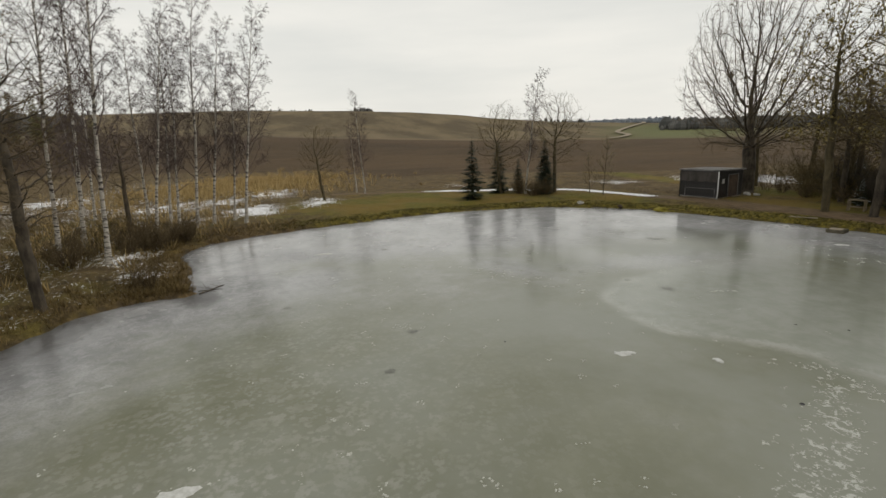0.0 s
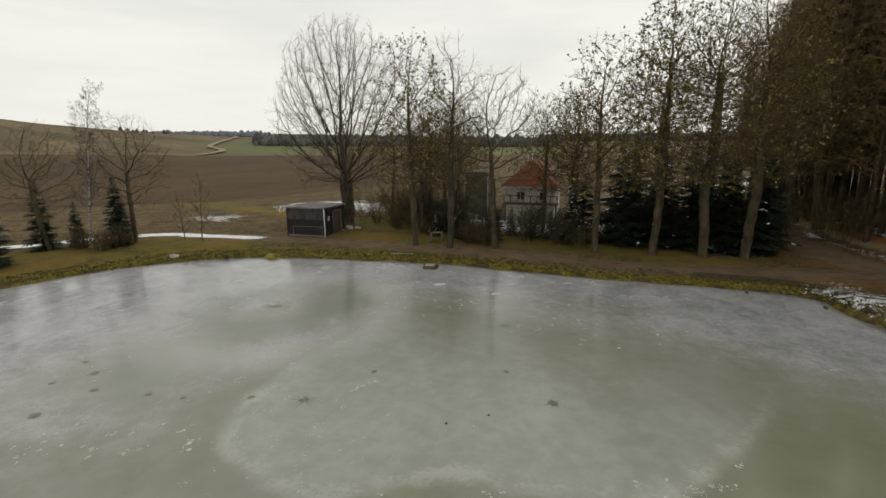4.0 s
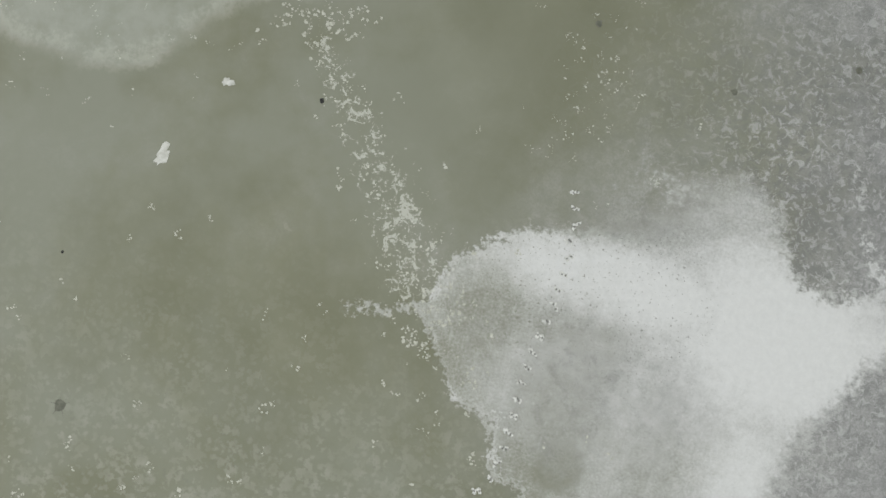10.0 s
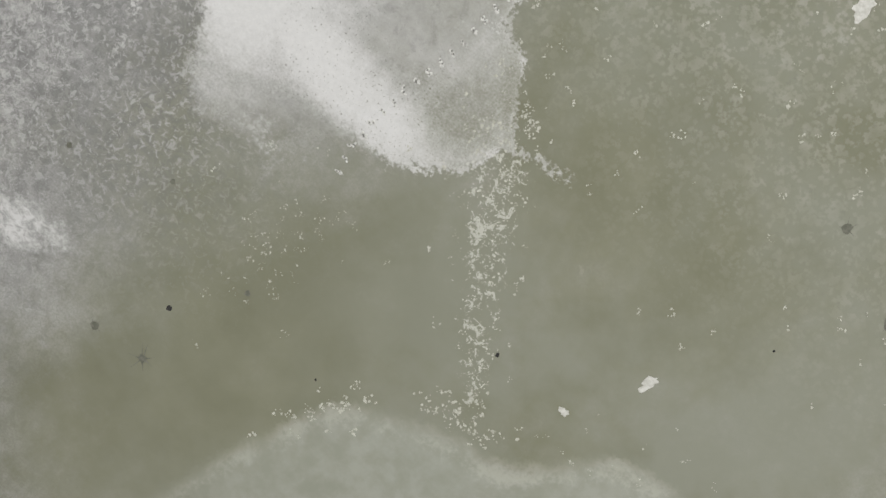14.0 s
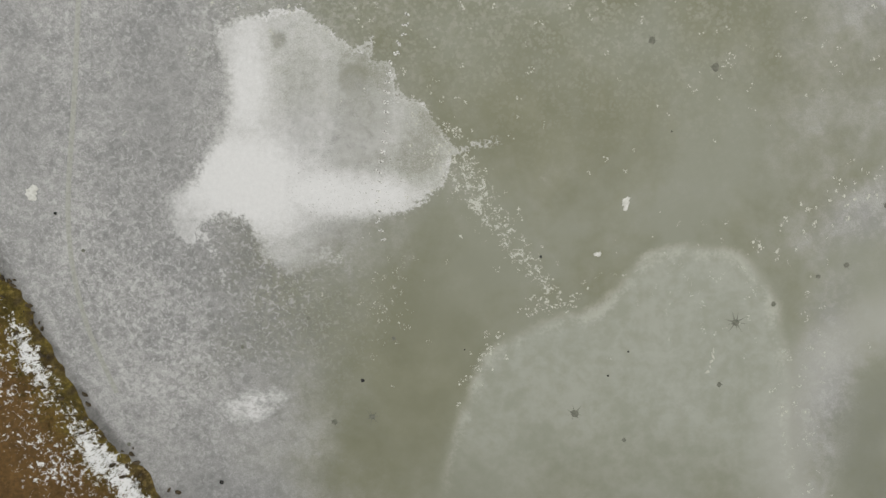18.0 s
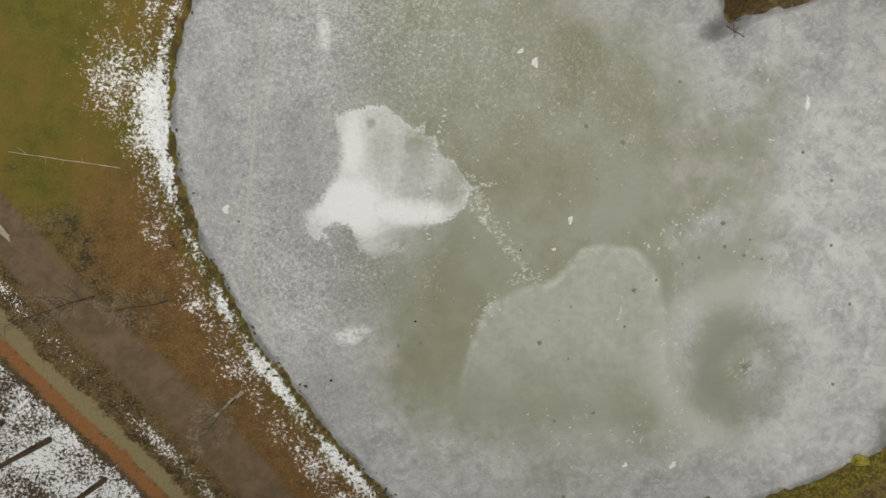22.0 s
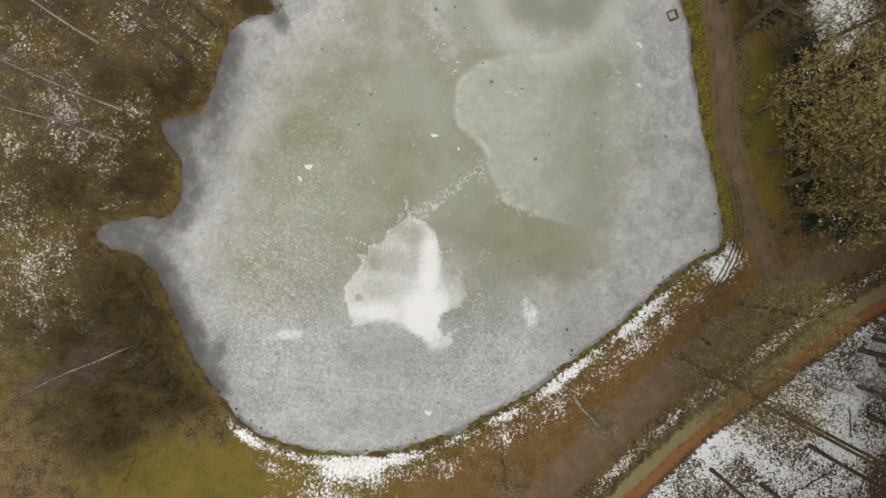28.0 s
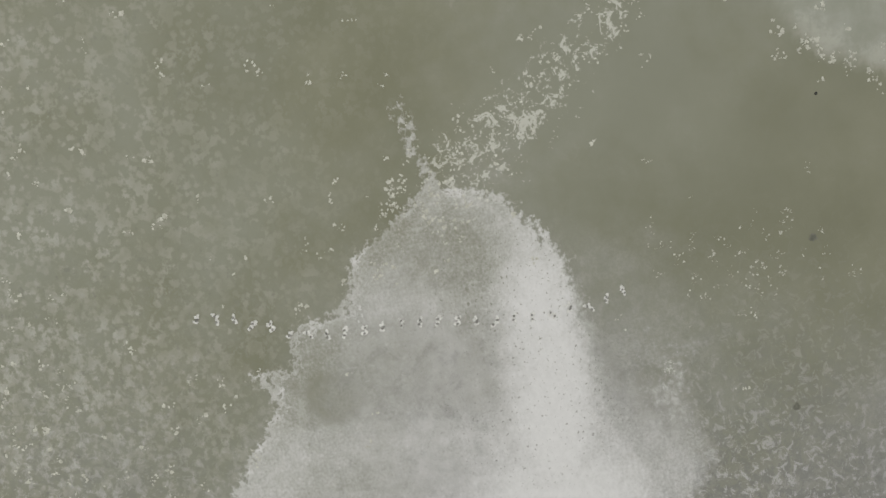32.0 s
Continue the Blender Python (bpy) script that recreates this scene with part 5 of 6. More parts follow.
    while n < 9:
        x, y = rng.uniform(-46, -16), rng.uniform(-78, -50)
        if apart(V([x]), V([y]), ROAD)[0] > 9:
            copy_thing(f2 if n % 3 else f1, spun(x, y, rng.uniform(0, 360), rng.uniform(1.0, 1.25)))
            n += 1
    for i in range(0, 19, 2):
        x, y = (-15.0 + 11.5 * ((i * 0.618) % 1), -52.0 - 1.8 * i) if i < 12 else (-7.0 + 8.0 * ((i * 0.618) % 1), -56.0 - 3.0 * (i - 12))
        copy_thing(f1, spun(x, y, i * 77, 1.12 + 0.02 * (i % 7)))
    # a leaning birch at the wood's edge
    copy_thing(b3, spun(-13.4, -37.2, 60, 0.9, 0.0, toward(0, 8, 60)))
    # brush
    h1 = shrub("shrub", "dense bare olive-brown willow brush", 81, (0, 0, 0), 2.6, 12, TWIG_OLIVE)
    h2 = shrub("shrub", "low tangled brown brush", 82, (0, 0, 0), 1.7, 12, TWIG)
    h3 = shrub("shrub", "tall bare brush with arching shoots", 83, (0, 0, 0), 4.0, 12, TWIG_OLIVE, 0.9)
    h4 = shrub("shrub", "dense dark brown thicket under the trees", 85, (0, 0, 0), 3.0, 16, BARK, 0.8)
    place(h4, 27.0, -35.0)
    place(h1, -10.5, 28.0)
    place(h2, 20.5, 16.5)
    place(h3, -7.5, 29.5)
    rng = np.random.RandomState(84)
    rows = {h1: [], h2: [], h3: [], h4: []}
    for cx, cy, sx, sy, n, pick in ((29, -36.5, 2.5, 1.2, 5, (h4,)), (24.5, -34.2, 3.0, 0.9, 5, (h4,)), (19.0, -35.2, 2.5, 0.8, 3, (h4,)), (-11, 25.2, 5, 1.4, 14, (h1, h3)), (-17, 22.2, 3.5, 1.4, 9, (h1, h2)), (3, 25.6, 3, 1.6, 9, (h1, h2)), (12, 23.0, 3, 1.6, 9, (h1, h2)), (-8, 28, 3, 2, 8, (h3,)), (-12, 31, 6, 4, 16, (h1, h3)), (-15, 25.5, 6, 2.5, 18, (h1, h2)), (-20, 30, 6, 4, 10, (h1, h3)), (3, 31, 5, 4, 12, (h1, h3, h2)), (13, 27, 4, 4, 8, (h1, h2)), (29, 21, 6, 3, 12, (h2,)), (33, 18.6, 4, 1.2, 8, (h2,)), (24, 27, 6, 5, 9, (h2, h1)),
                                    (47, -13.5, 2, 1.6, 5, (h2,)), (28, -38.5, 3, 2.0, 2, (h1,)), (37, -40, 5, 5, 9, (h3, h1)), (31, -38.5, 4, 3, 7, (h3, h2)), (-22, 27, 4, 4, 8, (h1, h3)), (22.5, -32.0, 3, 0.7, 5, (h2,)), (-4, 37, 6, 3, 6, (h3,)), (12, 37, 8, 3, 6, (h3,)), (33, -35.5, 3, 2, 6, (h1,)), (-15, -49, 6, 4, 6, (h3,)), (-6, -52, 5, 5, 8, (h3,)), (17, -36.5, 5, 1.5, 3, (h1,)), (29, -34, 4, 1.5, 5, (h1, h2)), (3, -50, 4, 5, 8, (h3,))):
        done = 0
        while done < n:
            x, y = rng.normal(cx, sx * 0.6), rng.normal(cy, sy * 0.6)
            if signed(V([x]), V([y]), SHORE)[0] > 0.9 and apart(V([x]), V([y]), DRIVE)[0] > 2.6:
                rows[pick[rng.randint(len(pick))]].append((x, y, rng.uniform(0, 360), rng.uniform(0.7, 1.2)))
                done += 1
    for k, r in rows.items():
        plant(k, r)


build_trees()


# ---------------------------------------------------------------- grass on the banks
def tufts(name, label, pts, rng, height, width, blades, material, spread=0.16):
    """Many clumps of blades as one mesh."""
    s = Shape()
    z = land(pts[:, 0], pts[:, 1])
    for (x, y), zz in zip(pts, z):
        k = rng.uniform(0.5, 1.25)
        for _ in range(blades):
            a = rng.uniform(0, 6.28)
            o = V((math.cos(a), math.sin(a), 0.0))
            p = V((x, y, zz - 0.03)) + o * rng.uniform(0, spread)
            q = p + V((0, 0, height * k * rng.uniform(0.5, 1.0))) + o * height * rng.uniform(0.1, 0.7)
            sd = V((-o[1], o[0], 0.0)) * width
            b = len(s.v)
            s.v += [tuple(p - sd), tuple(p + sd), tuple(q)]
            s.f.append((b, b + 1, b + 2))
    ob = new(name, s.mesh(name, material))
    return tagged(ob, label, "grass", kind="stuff")


def build_grass():
    rng = np.random.RandomState(91)

    def along(n, test, lo, hi):
        out = []
        while len(out) < n:
            i = rng.randint(len(SHORE))
            a, b = SHORE[i], SHORE[(i + 1) % len(SHORE)]
            d = unit(b - a)
            p = a + (b - a) * rng.rand() + V((d[1], -d[0])) * rng.uniform(lo, hi)
            if test(p):
                out.append(p)
        return np.array(out)

    tufts("bank_grass", "mossy yellow-green grass along the bank", along(4200, lambda p: p[0] > -3 and p[1] < 13, 0.02, 1.8), rng, 0.15, 0.020, 7, BLADE)
    tufts("bank_grass", "short olive grass on the snowy bank", along(2200, lambda p: p[0] < -1 and p[1] < 18, 0.05, 2.2), rng, 0.18, 0.020, 6, BLADE)
    tufts("withered_herbs", "brown withered herbs on the wooded bank", along(3600, lambda p: p[1] > 11 and p[0] > -20, 0.05, 3.0), rng, 0.36, 0.018, 8, BLADE_BROWN, 0.25)
    spots = np.array([(rng.normal(68, 7), rng.normal(30, 6)) for _ in range(500)] + [(rng.normal(80, 10), rng.normal(22, 8)) for _ in range(1700)] + [(rng.normal(36, 8), rng.normal(24, 5)) for _ in range(260)])
    spots = spots[signed(spots[:, 0], spots[:, 1], SHORE) > 0.8]
    tufts("dry_grass", "tall straw-coloured dry grass", spots, rng, 1.1, 0.036, 9, BLADE_DRY, 0.45)
    spots = np.array([(rng.uniform(-20, 44), rng.uniform(22, 44)) for _ in range(2600)])
    spots = spots[signed(spots[:, 0], spots[:, 1], SHORE) > 1.0]
    tufts("withered_herbs", "brown undergrowth between the birches", spots, rng, 0.6, 0.02, 8, BLADE_BROWN, 0.4)


build_grass()

# ---------------------------------------------------------------- buildings
BLACK_BOARD = grainy("black_boards", (0.010, 0.010, 0.011), (0.030, 0.029, 0.029), 3.0, 0.38, 0.2, (1, 1, 0.2), 0.5)
GREY_BROWN_BOARD = grainy("grey_brown_boards", (0.030, 0.026, 0.023), (0.082, 0.072, 0.065), 3.0, 0.55, 0.2, (1, 1, 0.2), 0.4)
ROOF_FELT = grainy("grey_roof_felt", (0.115, 0.112, 0.110), (0.230, 0.225, 0.220), 2.0, 0.8, 0.3)
WHITE_TRIM = grainy("white_metal_trim", (0.42, 0.42, 0.41), (0.62, 0.62, 0.60), 6.0, 0.45, 0.1)
PALE_WOOD = grainy("weathered_pale_wood", (0.24, 0.20, 0.15), (0.46, 0.40, 0.32), 6.0, 0.8, 0.4, (0.3, 1, 1))
OLD_WOOD = grainy("old_grey_wood", (0.120, 0.095, 0.062), (0.270, 0.215, 0.145), 6.0, 0.85, 0.4, (0.3, 1, 1))
CONCRETE = grainy("weathered_concrete", (0.24, 0.22, 0.18), (0.44, 0.41, 0.35), 5.0, 0.9, 0.4)
WET_CONCRETE = grainy("wet_mossy_concrete", (0.060, 0.052, 0.034), (0.150, 0.132, 0.092), 5.0, 0.85, 0.4)
PLASTER = grainy("cream_plaster", (0.50, 0.46, 0.39), (0.66, 0.61, 0.53), 2.0, 0.9, 0.2)
PLASTER_WHITE = grainy("white_plaster", (0.60, 0.59, 0.56), (0.76, 0.75, 0.72), 2.0, 0.9, 0.2)
RED_ROOF = grainy("red_roof_tiles", (0.155, 0.046, 0.028), (0.285, 0.088, 0.056), 4.0, 0.8, 0.5)
DARK_WOOD = grainy("dark_stained_wood", (0.035, 0.024, 0.017), (0.090, 0.062, 0.042), 5.0, 0.75, 0.4, (1, 1, 0.2))
STONE = grainy("pale_stone", (0.26, 0.25, 0.22), (0.50, 0.48, 0.44), 4.0, 0.9, 0.5)
SIGN_BLUE = grainy("grey_blue_sign_back", (0.045, 0.052, 0.070), (0.090, 0.100, 0.125), 3.0, 0.45, 0.1, None, 0.5, 0.3)
GALVANISED = grainy("galvanised_posts", (0.30, 0.31, 0.32), (0.48, 0.49, 0.50), 8.0, 0.4, 0.1, None, 0.5, 0.8)


def glass():
    m = Mat("window_glass")
    n = m.noise(2.0, 2)
    return m.out(m.mix(n, (0.012, 0.014, 0.016), (0.025, 0.028, 0.030)), 0.08, 0.0, 0.6)


GLASS = glass()


def build_shed():
    """The black box shed: 3.7 m along the water, 4.1 m deep."""
    shed = thing("black_shed", "black boarded flat-roofed shed with white corner trim", "shed", (36.75, -27.9, land_at(36.75, -27.9) - 0.06))
    shed.rotation_euler = (0, 0, radians(-69.5))
    L, W, H = 4.1, 3.7, 2.55
    s = Shape()
    s.box((0, 0, 0.06), (L - 0.1, W - 0.1, 0.12))
    part("base_beam", s, PALE_WOOD, shed, "pale timber base")
    for sx, sy, lx, ly in ((0, W / 2 - 0.03, L, 0.06), (0, -W / 2 + 0.03, L, 0.06), (-L / 2 + 0.03, 0, 0.06, W - 0.13), (L / 2 - 0.03, 0, 0.06, W - 0.13)):
        n = 15
        s = Shape()
        s.box((sx, sy, 0.12 + (H - 0.12) / 2), (lx - 0.02 if lx > ly else 0.03, ly - 0.02 if ly > lx else 0.03, H - 0.14))
        wall = part("wall", s, BLACK_BOARD, shed)
        s = Shape()
        s.box((0, 0, 0), (lx / n - 0.012, ly, H - 0.12) if lx > ly else (lx, ly / n - 0.012, H - 0.12))
        board = s.mesh("board", BLACK_BOARD)
        for i in range(n):
            ob = new("board", board)
            ob.parent = wall
            k = (i + 0.5) / n - 0.5
            ob.location = (sx + lx * k, sy + 0.004 * (i % 2), 0.12 + (H - 0.12) / 2) if lx > ly else (sx + 0.004 * (i % 2), sy + ly * k, 0.12 + (H - 0.12) / 2)
    s = Shape()
    s.box((0, 0, H + 0.06), (L + 0.24, W + 0.24, 0.10))
    roof = part("roof", s, ROOF_FELT, shed, "flat grey felt roof", False, 0.015)
    roof.rotation_euler = (0, radians(1.2), 0)
    s = Shape()
    for a, b in ((-1, 0), (1, 0), (0, -1), (0, 1)):
        s.box((a * (L / 2 + 0.135), b * (W / 2 + 0.135), H + 0.045), (0.03 if a else L + 0.30, 0.03 if b else W + 0.30, 0.13))
    part("roof_edge", s, ROOF_FELT, roof, "grey metal roof edge")
    for y in (-1, 1):
        s = Shape()
        s.box((-L / 2 - 0.02, y * (W / 2 + 0.012), H / 2), (0.07, 0.07, H - 0.05))
        part("corner_trim", s, WHITE_TRIM if y < 0 else BLACK_BOARD, shed, "pale corner board")
    s = Shape()
    s.tube([V((-L / 2 - 0.09, -W / 2 - 0.08, H)), V((-L / 2 - 0.09, -W / 2 - 0.08, 0.35)), V((-L / 2 - 0.38, -W / 2 - 0.16, 0.06))], [0.045] * 3, 8, True)
    part("downpipe", s, WHITE_TRIM, shed, "white rain pipe with a kicked foot", True)
    # upper boards in a paler grey-brown than the black wall
    for i in range(8):
        s = Shape()
        s.box((-L / 2 - 0.008, -W / 2 + 0.06 + (W - 0.12) * (i + 0.5) / 8, 2.03), (0.012, (W - 0.12) / 8 - 0.01, 0.94 - 0.05 * (i % 3)))
        part("upper_panel", s, GREY_BROWN_BOARD, shed, "paler grey-brown upper boards")
    s = Shape()
    s.box((-L / 2 - 0.03, 0, 0.16), (0.05, W, 0.06))
    part("base_rail", s, ROOF_FELT, shed, "grey base rail")
    # low rail along the water side
    s = Shape()
    for z in (0.95,):
        s.box((-L / 2 - 0.05, -0.2, z), (0.04, W - 0.8, 0.05))
    for y in (-W / 2 + 0.25, W / 2 - 0.55):
        s.box((-L / 2 - 0.05, y, 0.52), (0.04, 0.05, 0.86))
    part("rail", s, ROOF_FELT, shed, "thin grey rail on the wall")
    # opening with door on the drive side
    s = Shape()
    s.box((0.35, -W / 2 - 0.03, 1.12), (1.6, 0.05, 2.0))
    door = part("door", s, DARK_WOOD, shed, "dark plank door", False, 0.008)
    s = Shape()
    for x in (-0.47, 1.17):
        s.box((x, -W / 2 - 0.05, 1.14), (0.06, 0.07, 2.08))
    s.box((0.35, -W / 2 - 0.05, 2.16), (1.7, 0.07, 0.06))
    part("door_frame", s, ROOF_FELT, door, "grey frame")
    s = Shape()
    s.box((-1.3, -W / 2 - 0.05, 1.62), (0.34, 0.03, 0.42))
    part("notice_board", s, WHITE_TRIM, shed, "small white board on the wall")


def build_house():
    house = thing("house", "cream cottage with a steep red tiled half-hipped roof", "house", (24.6, -49.8, land_at(24.6, -49.8) - 0.35))
    house.rotation_euler = (0, 0, radians(18))
    w, l, h, top = 5.3, 9.0, 4.05, 6.65
    s = Shape()
    s.box((0, 0, h / 2 - 0.1), (w, l, h + 0.2))
    part("wall", s, PLASTER, house)
    s = Shape()
    e, z0 = 0.42, h - 0.12
    a = [(-w / 2 - e, l / 2 + e, z0), (w / 2 + e, l / 2 + e, z0), (w / 2 + e, -l / 2 - e, z0), (-w / 2 - e, -l / 2 - e, z0), (0, l / 2 - 1.7, top), (0, -l / 2 + 1.7, top)]
    s.v = a + [(x, y, z - 0.14) for x, y, z in a]
    s.f = [(0, 1, 4), (1, 2, 5, 4), (2, 3, 5), (3, 0, 4, 5), (6, 10, 7), (7, 10, 11, 8), (8, 11, 9), (9, 11, 10, 6), (0, 6, 7, 1), (1, 7, 8, 2), (2, 8, 9, 3), (3, 9, 6, 0)]
    roof = part("roof", s, RED_ROOF, house, "red tiled hipped roof")
    rows = 11
    for i in range(rows):
        f0 = i / rows
        s = Shape()
        x0, y0, z = (w / 2 + e) * (1 - f0), l / 2 + e - (e + 1.7) * f0, z0 + (top - z0) * f0
        s.tube([V((-x0, y0 + 0.02, z + 0.03)), V((x0, y0 + 0.02, z + 0.03))], [0.035, 0.035], 5)
        part("tile_course", s, RED_ROOF, roof)
    s = Shape()
    s.box((0.6, -0.6, top + 0.1), (0.5, 0.5, 1.1))
    part("chimney", s, PLASTER, roof)
    s = Shape()
    s.box((0, l / 2 + e, z0 - 0.10), (w + 2 * e, 0.06, 0.16))
    part("gutter_board", s, WHITE_TRIM, roof, "white eaves board")
    for x, z, ww, hh in ((-1.5, 2.9, 0.8, 0.9), (0.9, 2.9, 0.9, 0.9), (-1.4, 1.0, 0.9, 1.1)):
        s = Shape()
        for dx, dz, bx, bz in ((-ww / 2, 0, 0.08, hh + 0.08), (ww / 2, 0, 0.08, hh + 0.08), (0, hh / 2, ww, 0.08), (0, -hh / 2, ww, 0.08), (0, 0, 0.05, hh)):
            s.box((x + dx, l / 2 + 0.03, z + dz), (bx, 0.10, bz))
        win = part("window", s, PLASTER_WHITE, house, "white framed window")
        s = Shape()
        s.box((x, l / 2 + 0.01, z), (ww - 0.05, 0.03, hh - 0.05))
        part("pane", s, GLASS, win)
        s = Shape()
        s.box((x, l / 2 + 0.10, z - hh / 2 - 0.07), (ww + 0.2, 0.2, 0.05))
        part("sill", s, CONCRETE, win)
    s = Shape()
    s.box((-0.3, l / 2 + 0.65, 2.15), (w + 0.4, 1.3, 0.10))
    porch = part("balcony", s, DARK_WOOD, house, "dark timber balcony")
    for i in range(9):
        s = Shape()
        s.box((-0.3 - w / 2 - 0.1 + (w + 0.2) * i / 8, l / 2 + 1.25, 2.6), (0.08, 0.06, 0.85))
        part("baluster", s, DARK_WOOD, porch)
    s = Shape()
    s.box((-0.3, l / 2 + 1.25, 3.03), (w + 0.4, 0.09, 0.07))
    part("handrail", s, DARK_WOOD, porch)
    for x in (-w / 2 - 0.3, w / 2 - 0.3):
        s = Shape()
        s.box((x, l / 2 + 1.2, 1.05), (0.14, 0.14, 2.1))
        part("post", s, DARK_WOOD, porch)
    # low outbuilding beside it
    hut = thing("outbuilding", "olive-grey hut with a pale roof edge behind the trees", "hut", (30.6, -47.6, land_at(30.6, -47.6)))
    hut.rotation_euler = (0, 0, radians(18))
    s = Shape()
    s.box((0, 0, 2.4), (2.6, 3.4, 4.9))
    part("wall", s, grainy("olive_render", (0.075, 0.075, 0.050), (0.130, 0.128, 0.090), 2.0, 0.9, 0.2), hut)
    s = Shape()
    s.box((0, 0, 4.98), (3.0, 3.8, 0.14))
    part("roof", s, ROOF_FELT, hut)
    s = Shape()
    s.box((0, 1.93, 4.98), (3.06, 0.05, 0.18))
    s.box((-1.33, 1.74, 2.4), (0.10, 0.08, 4.8))
    part("roof_edge", s, WHITE_TRIM, hut, "pale edge boards")


def build_outlet():
    """The square outlet chamber at the water's edge."""
    o = thing("pond_outlet", "small square concrete outlet chamber at the water's edge", "outlet", (21.2, -24.9, -0.14))
    o.rotation_euler = (0, 0, radians(24))
    for x, y, a, b in ((-0.40, 0, 0.16, 0.96), (0.40, 0, 0.16, 0.96), (0, 0.40, 0.64, 0.16), (0, -0.40, 0.64, 0.16)):
        s = Shape()
        s.box((x, y, 0.05), (a, b, 0.62))
        part("wall", s, WET_CONCRETE, o, "", False, 0.012)
    s = Shape()
    for i in range(4):
        s.box((-0.24 + 0.16 * i, 0.14, 0.38), (0.15, 0.62, 0.035))
    part("plank_cover", s, PALE_WOOD, o, "pale plank cover, half open")
    s = Shape()
    s.box((0, 0, 0.02), (0.66, 0.66, 0.03))
    part("dark_water", s, GLASS, o)


def build_sign():
    x, y = -10.4, -28.6
    g = thing("road_sign", "blue-grey sign panel on two metal posts, seen from behind", "sign", (x, y, land_at(x, y) - 0.1))
    g.rotation_euler = (0, 0, radians(28))
    for dx in (-0.28, 0.28):
        s = Shape()
        s.tube([V((dx, 0, 0)), V((dx, 0, 3.5))], [0.04, 0.04], 8, True)
        part("post", s, GALVANISED, g, "", True)
    s = Shape()
    s.box((0, 0.06, 2.85), (0.72, 0.03, 1.35))
    pan = part("panel", s, SIGN_BLUE, g, "back of a blue-grey panel", False, 0.008)
    for z in (2.45, 3.25):
        s = Shape()
        s.box((0, 0.03, z), (0.68, 0.03, 0.05))
        part("brace", s, GALVANISED, pan)


def build_bench():
    x, y = 24.6, -30.4
    b = thing("garden_stand", "pale weathered wooden stand on the grass", "stand", (x, y, land_at(x, y)))
    b.rotation_euler = (0, 0, radians(20))
    s = Shape()
    s.box((0, 0, 0.82), (1.0, 0.45, 0.06))
    part("top", s, OLD_WOOD, b, "", False, 0.01)
    for dx in (-0.5, 0.5):
        for dy in (-0.18, 0.18):
            s = Shape()
            s.box((dx, dy, 0.40), (0.08, 0.08, 0.82))
            part("leg", s, OLD_WOOD, b)
    s = Shape()
    s.box((0, 0, 0.30), (1.0, 0.40, 0.04))
    part("shelf", s, OLD_WOOD, b)


def rock(name, label, at, size, seed, material=None, group=""):
    """A worn stone."""
    bm = bmesh.new()
    bmesh.ops.create_icosphere(bm, subdivisions=3, radius=1.0)
    for v in bm.verts:
        n = noise.noise(v.co * 1.3 + Vector((seed * 3.1, 0, 0))) * 0.45 + noise.noise(v.co * 3.5 + Vector((seed, 5, 0))) * 0.16
        v.co = v.co * (1 + n)
        v.co = Vector((v.co.x * size[0], v.co.y * size[1], v.co.z * size[2]))
    me = bpy.data.meshes.new(name)
    bm.to_mesh(me)
    bm.free()
    me.materials.append(material or STONE)
    me.polygons.foreach_set("use_smooth", np.ones(len(me.polygons), bool))
    ob = new(name, me)
    ob.location = at
    return tagged(ob, label, "stone", group)


def log(name, label, a, b, r, material, group="fallen wood"):
    s = Shape()
    rng = np.random.RandomState(int(abs(a[0] * 7 + a[1] * 3)) % 1000)
    pts = [V(a) + (V(b) - V(a)) * t + rng.normal(0, r * 0.3, 3) * (0 < t < 1) for t in np.linspace(0, 1, 7)]
    s.tube(pts, [r * (1 - 0.45 * t) for t in np.linspace(0, 1, 7)], 7, True)
    for k in range(4):
        p = pts[2 + k]
        q = p + V((rng.normal(0, 0.6), rng.normal(0, 0.6), rng.uniform(0.02, 0.2)))
        s.tube([p, q], [r * 0.4, r * 0.12], 4)
    ob = new(name, s.mesh(name, material, True))
    return tagged(ob, label, "wood", group)


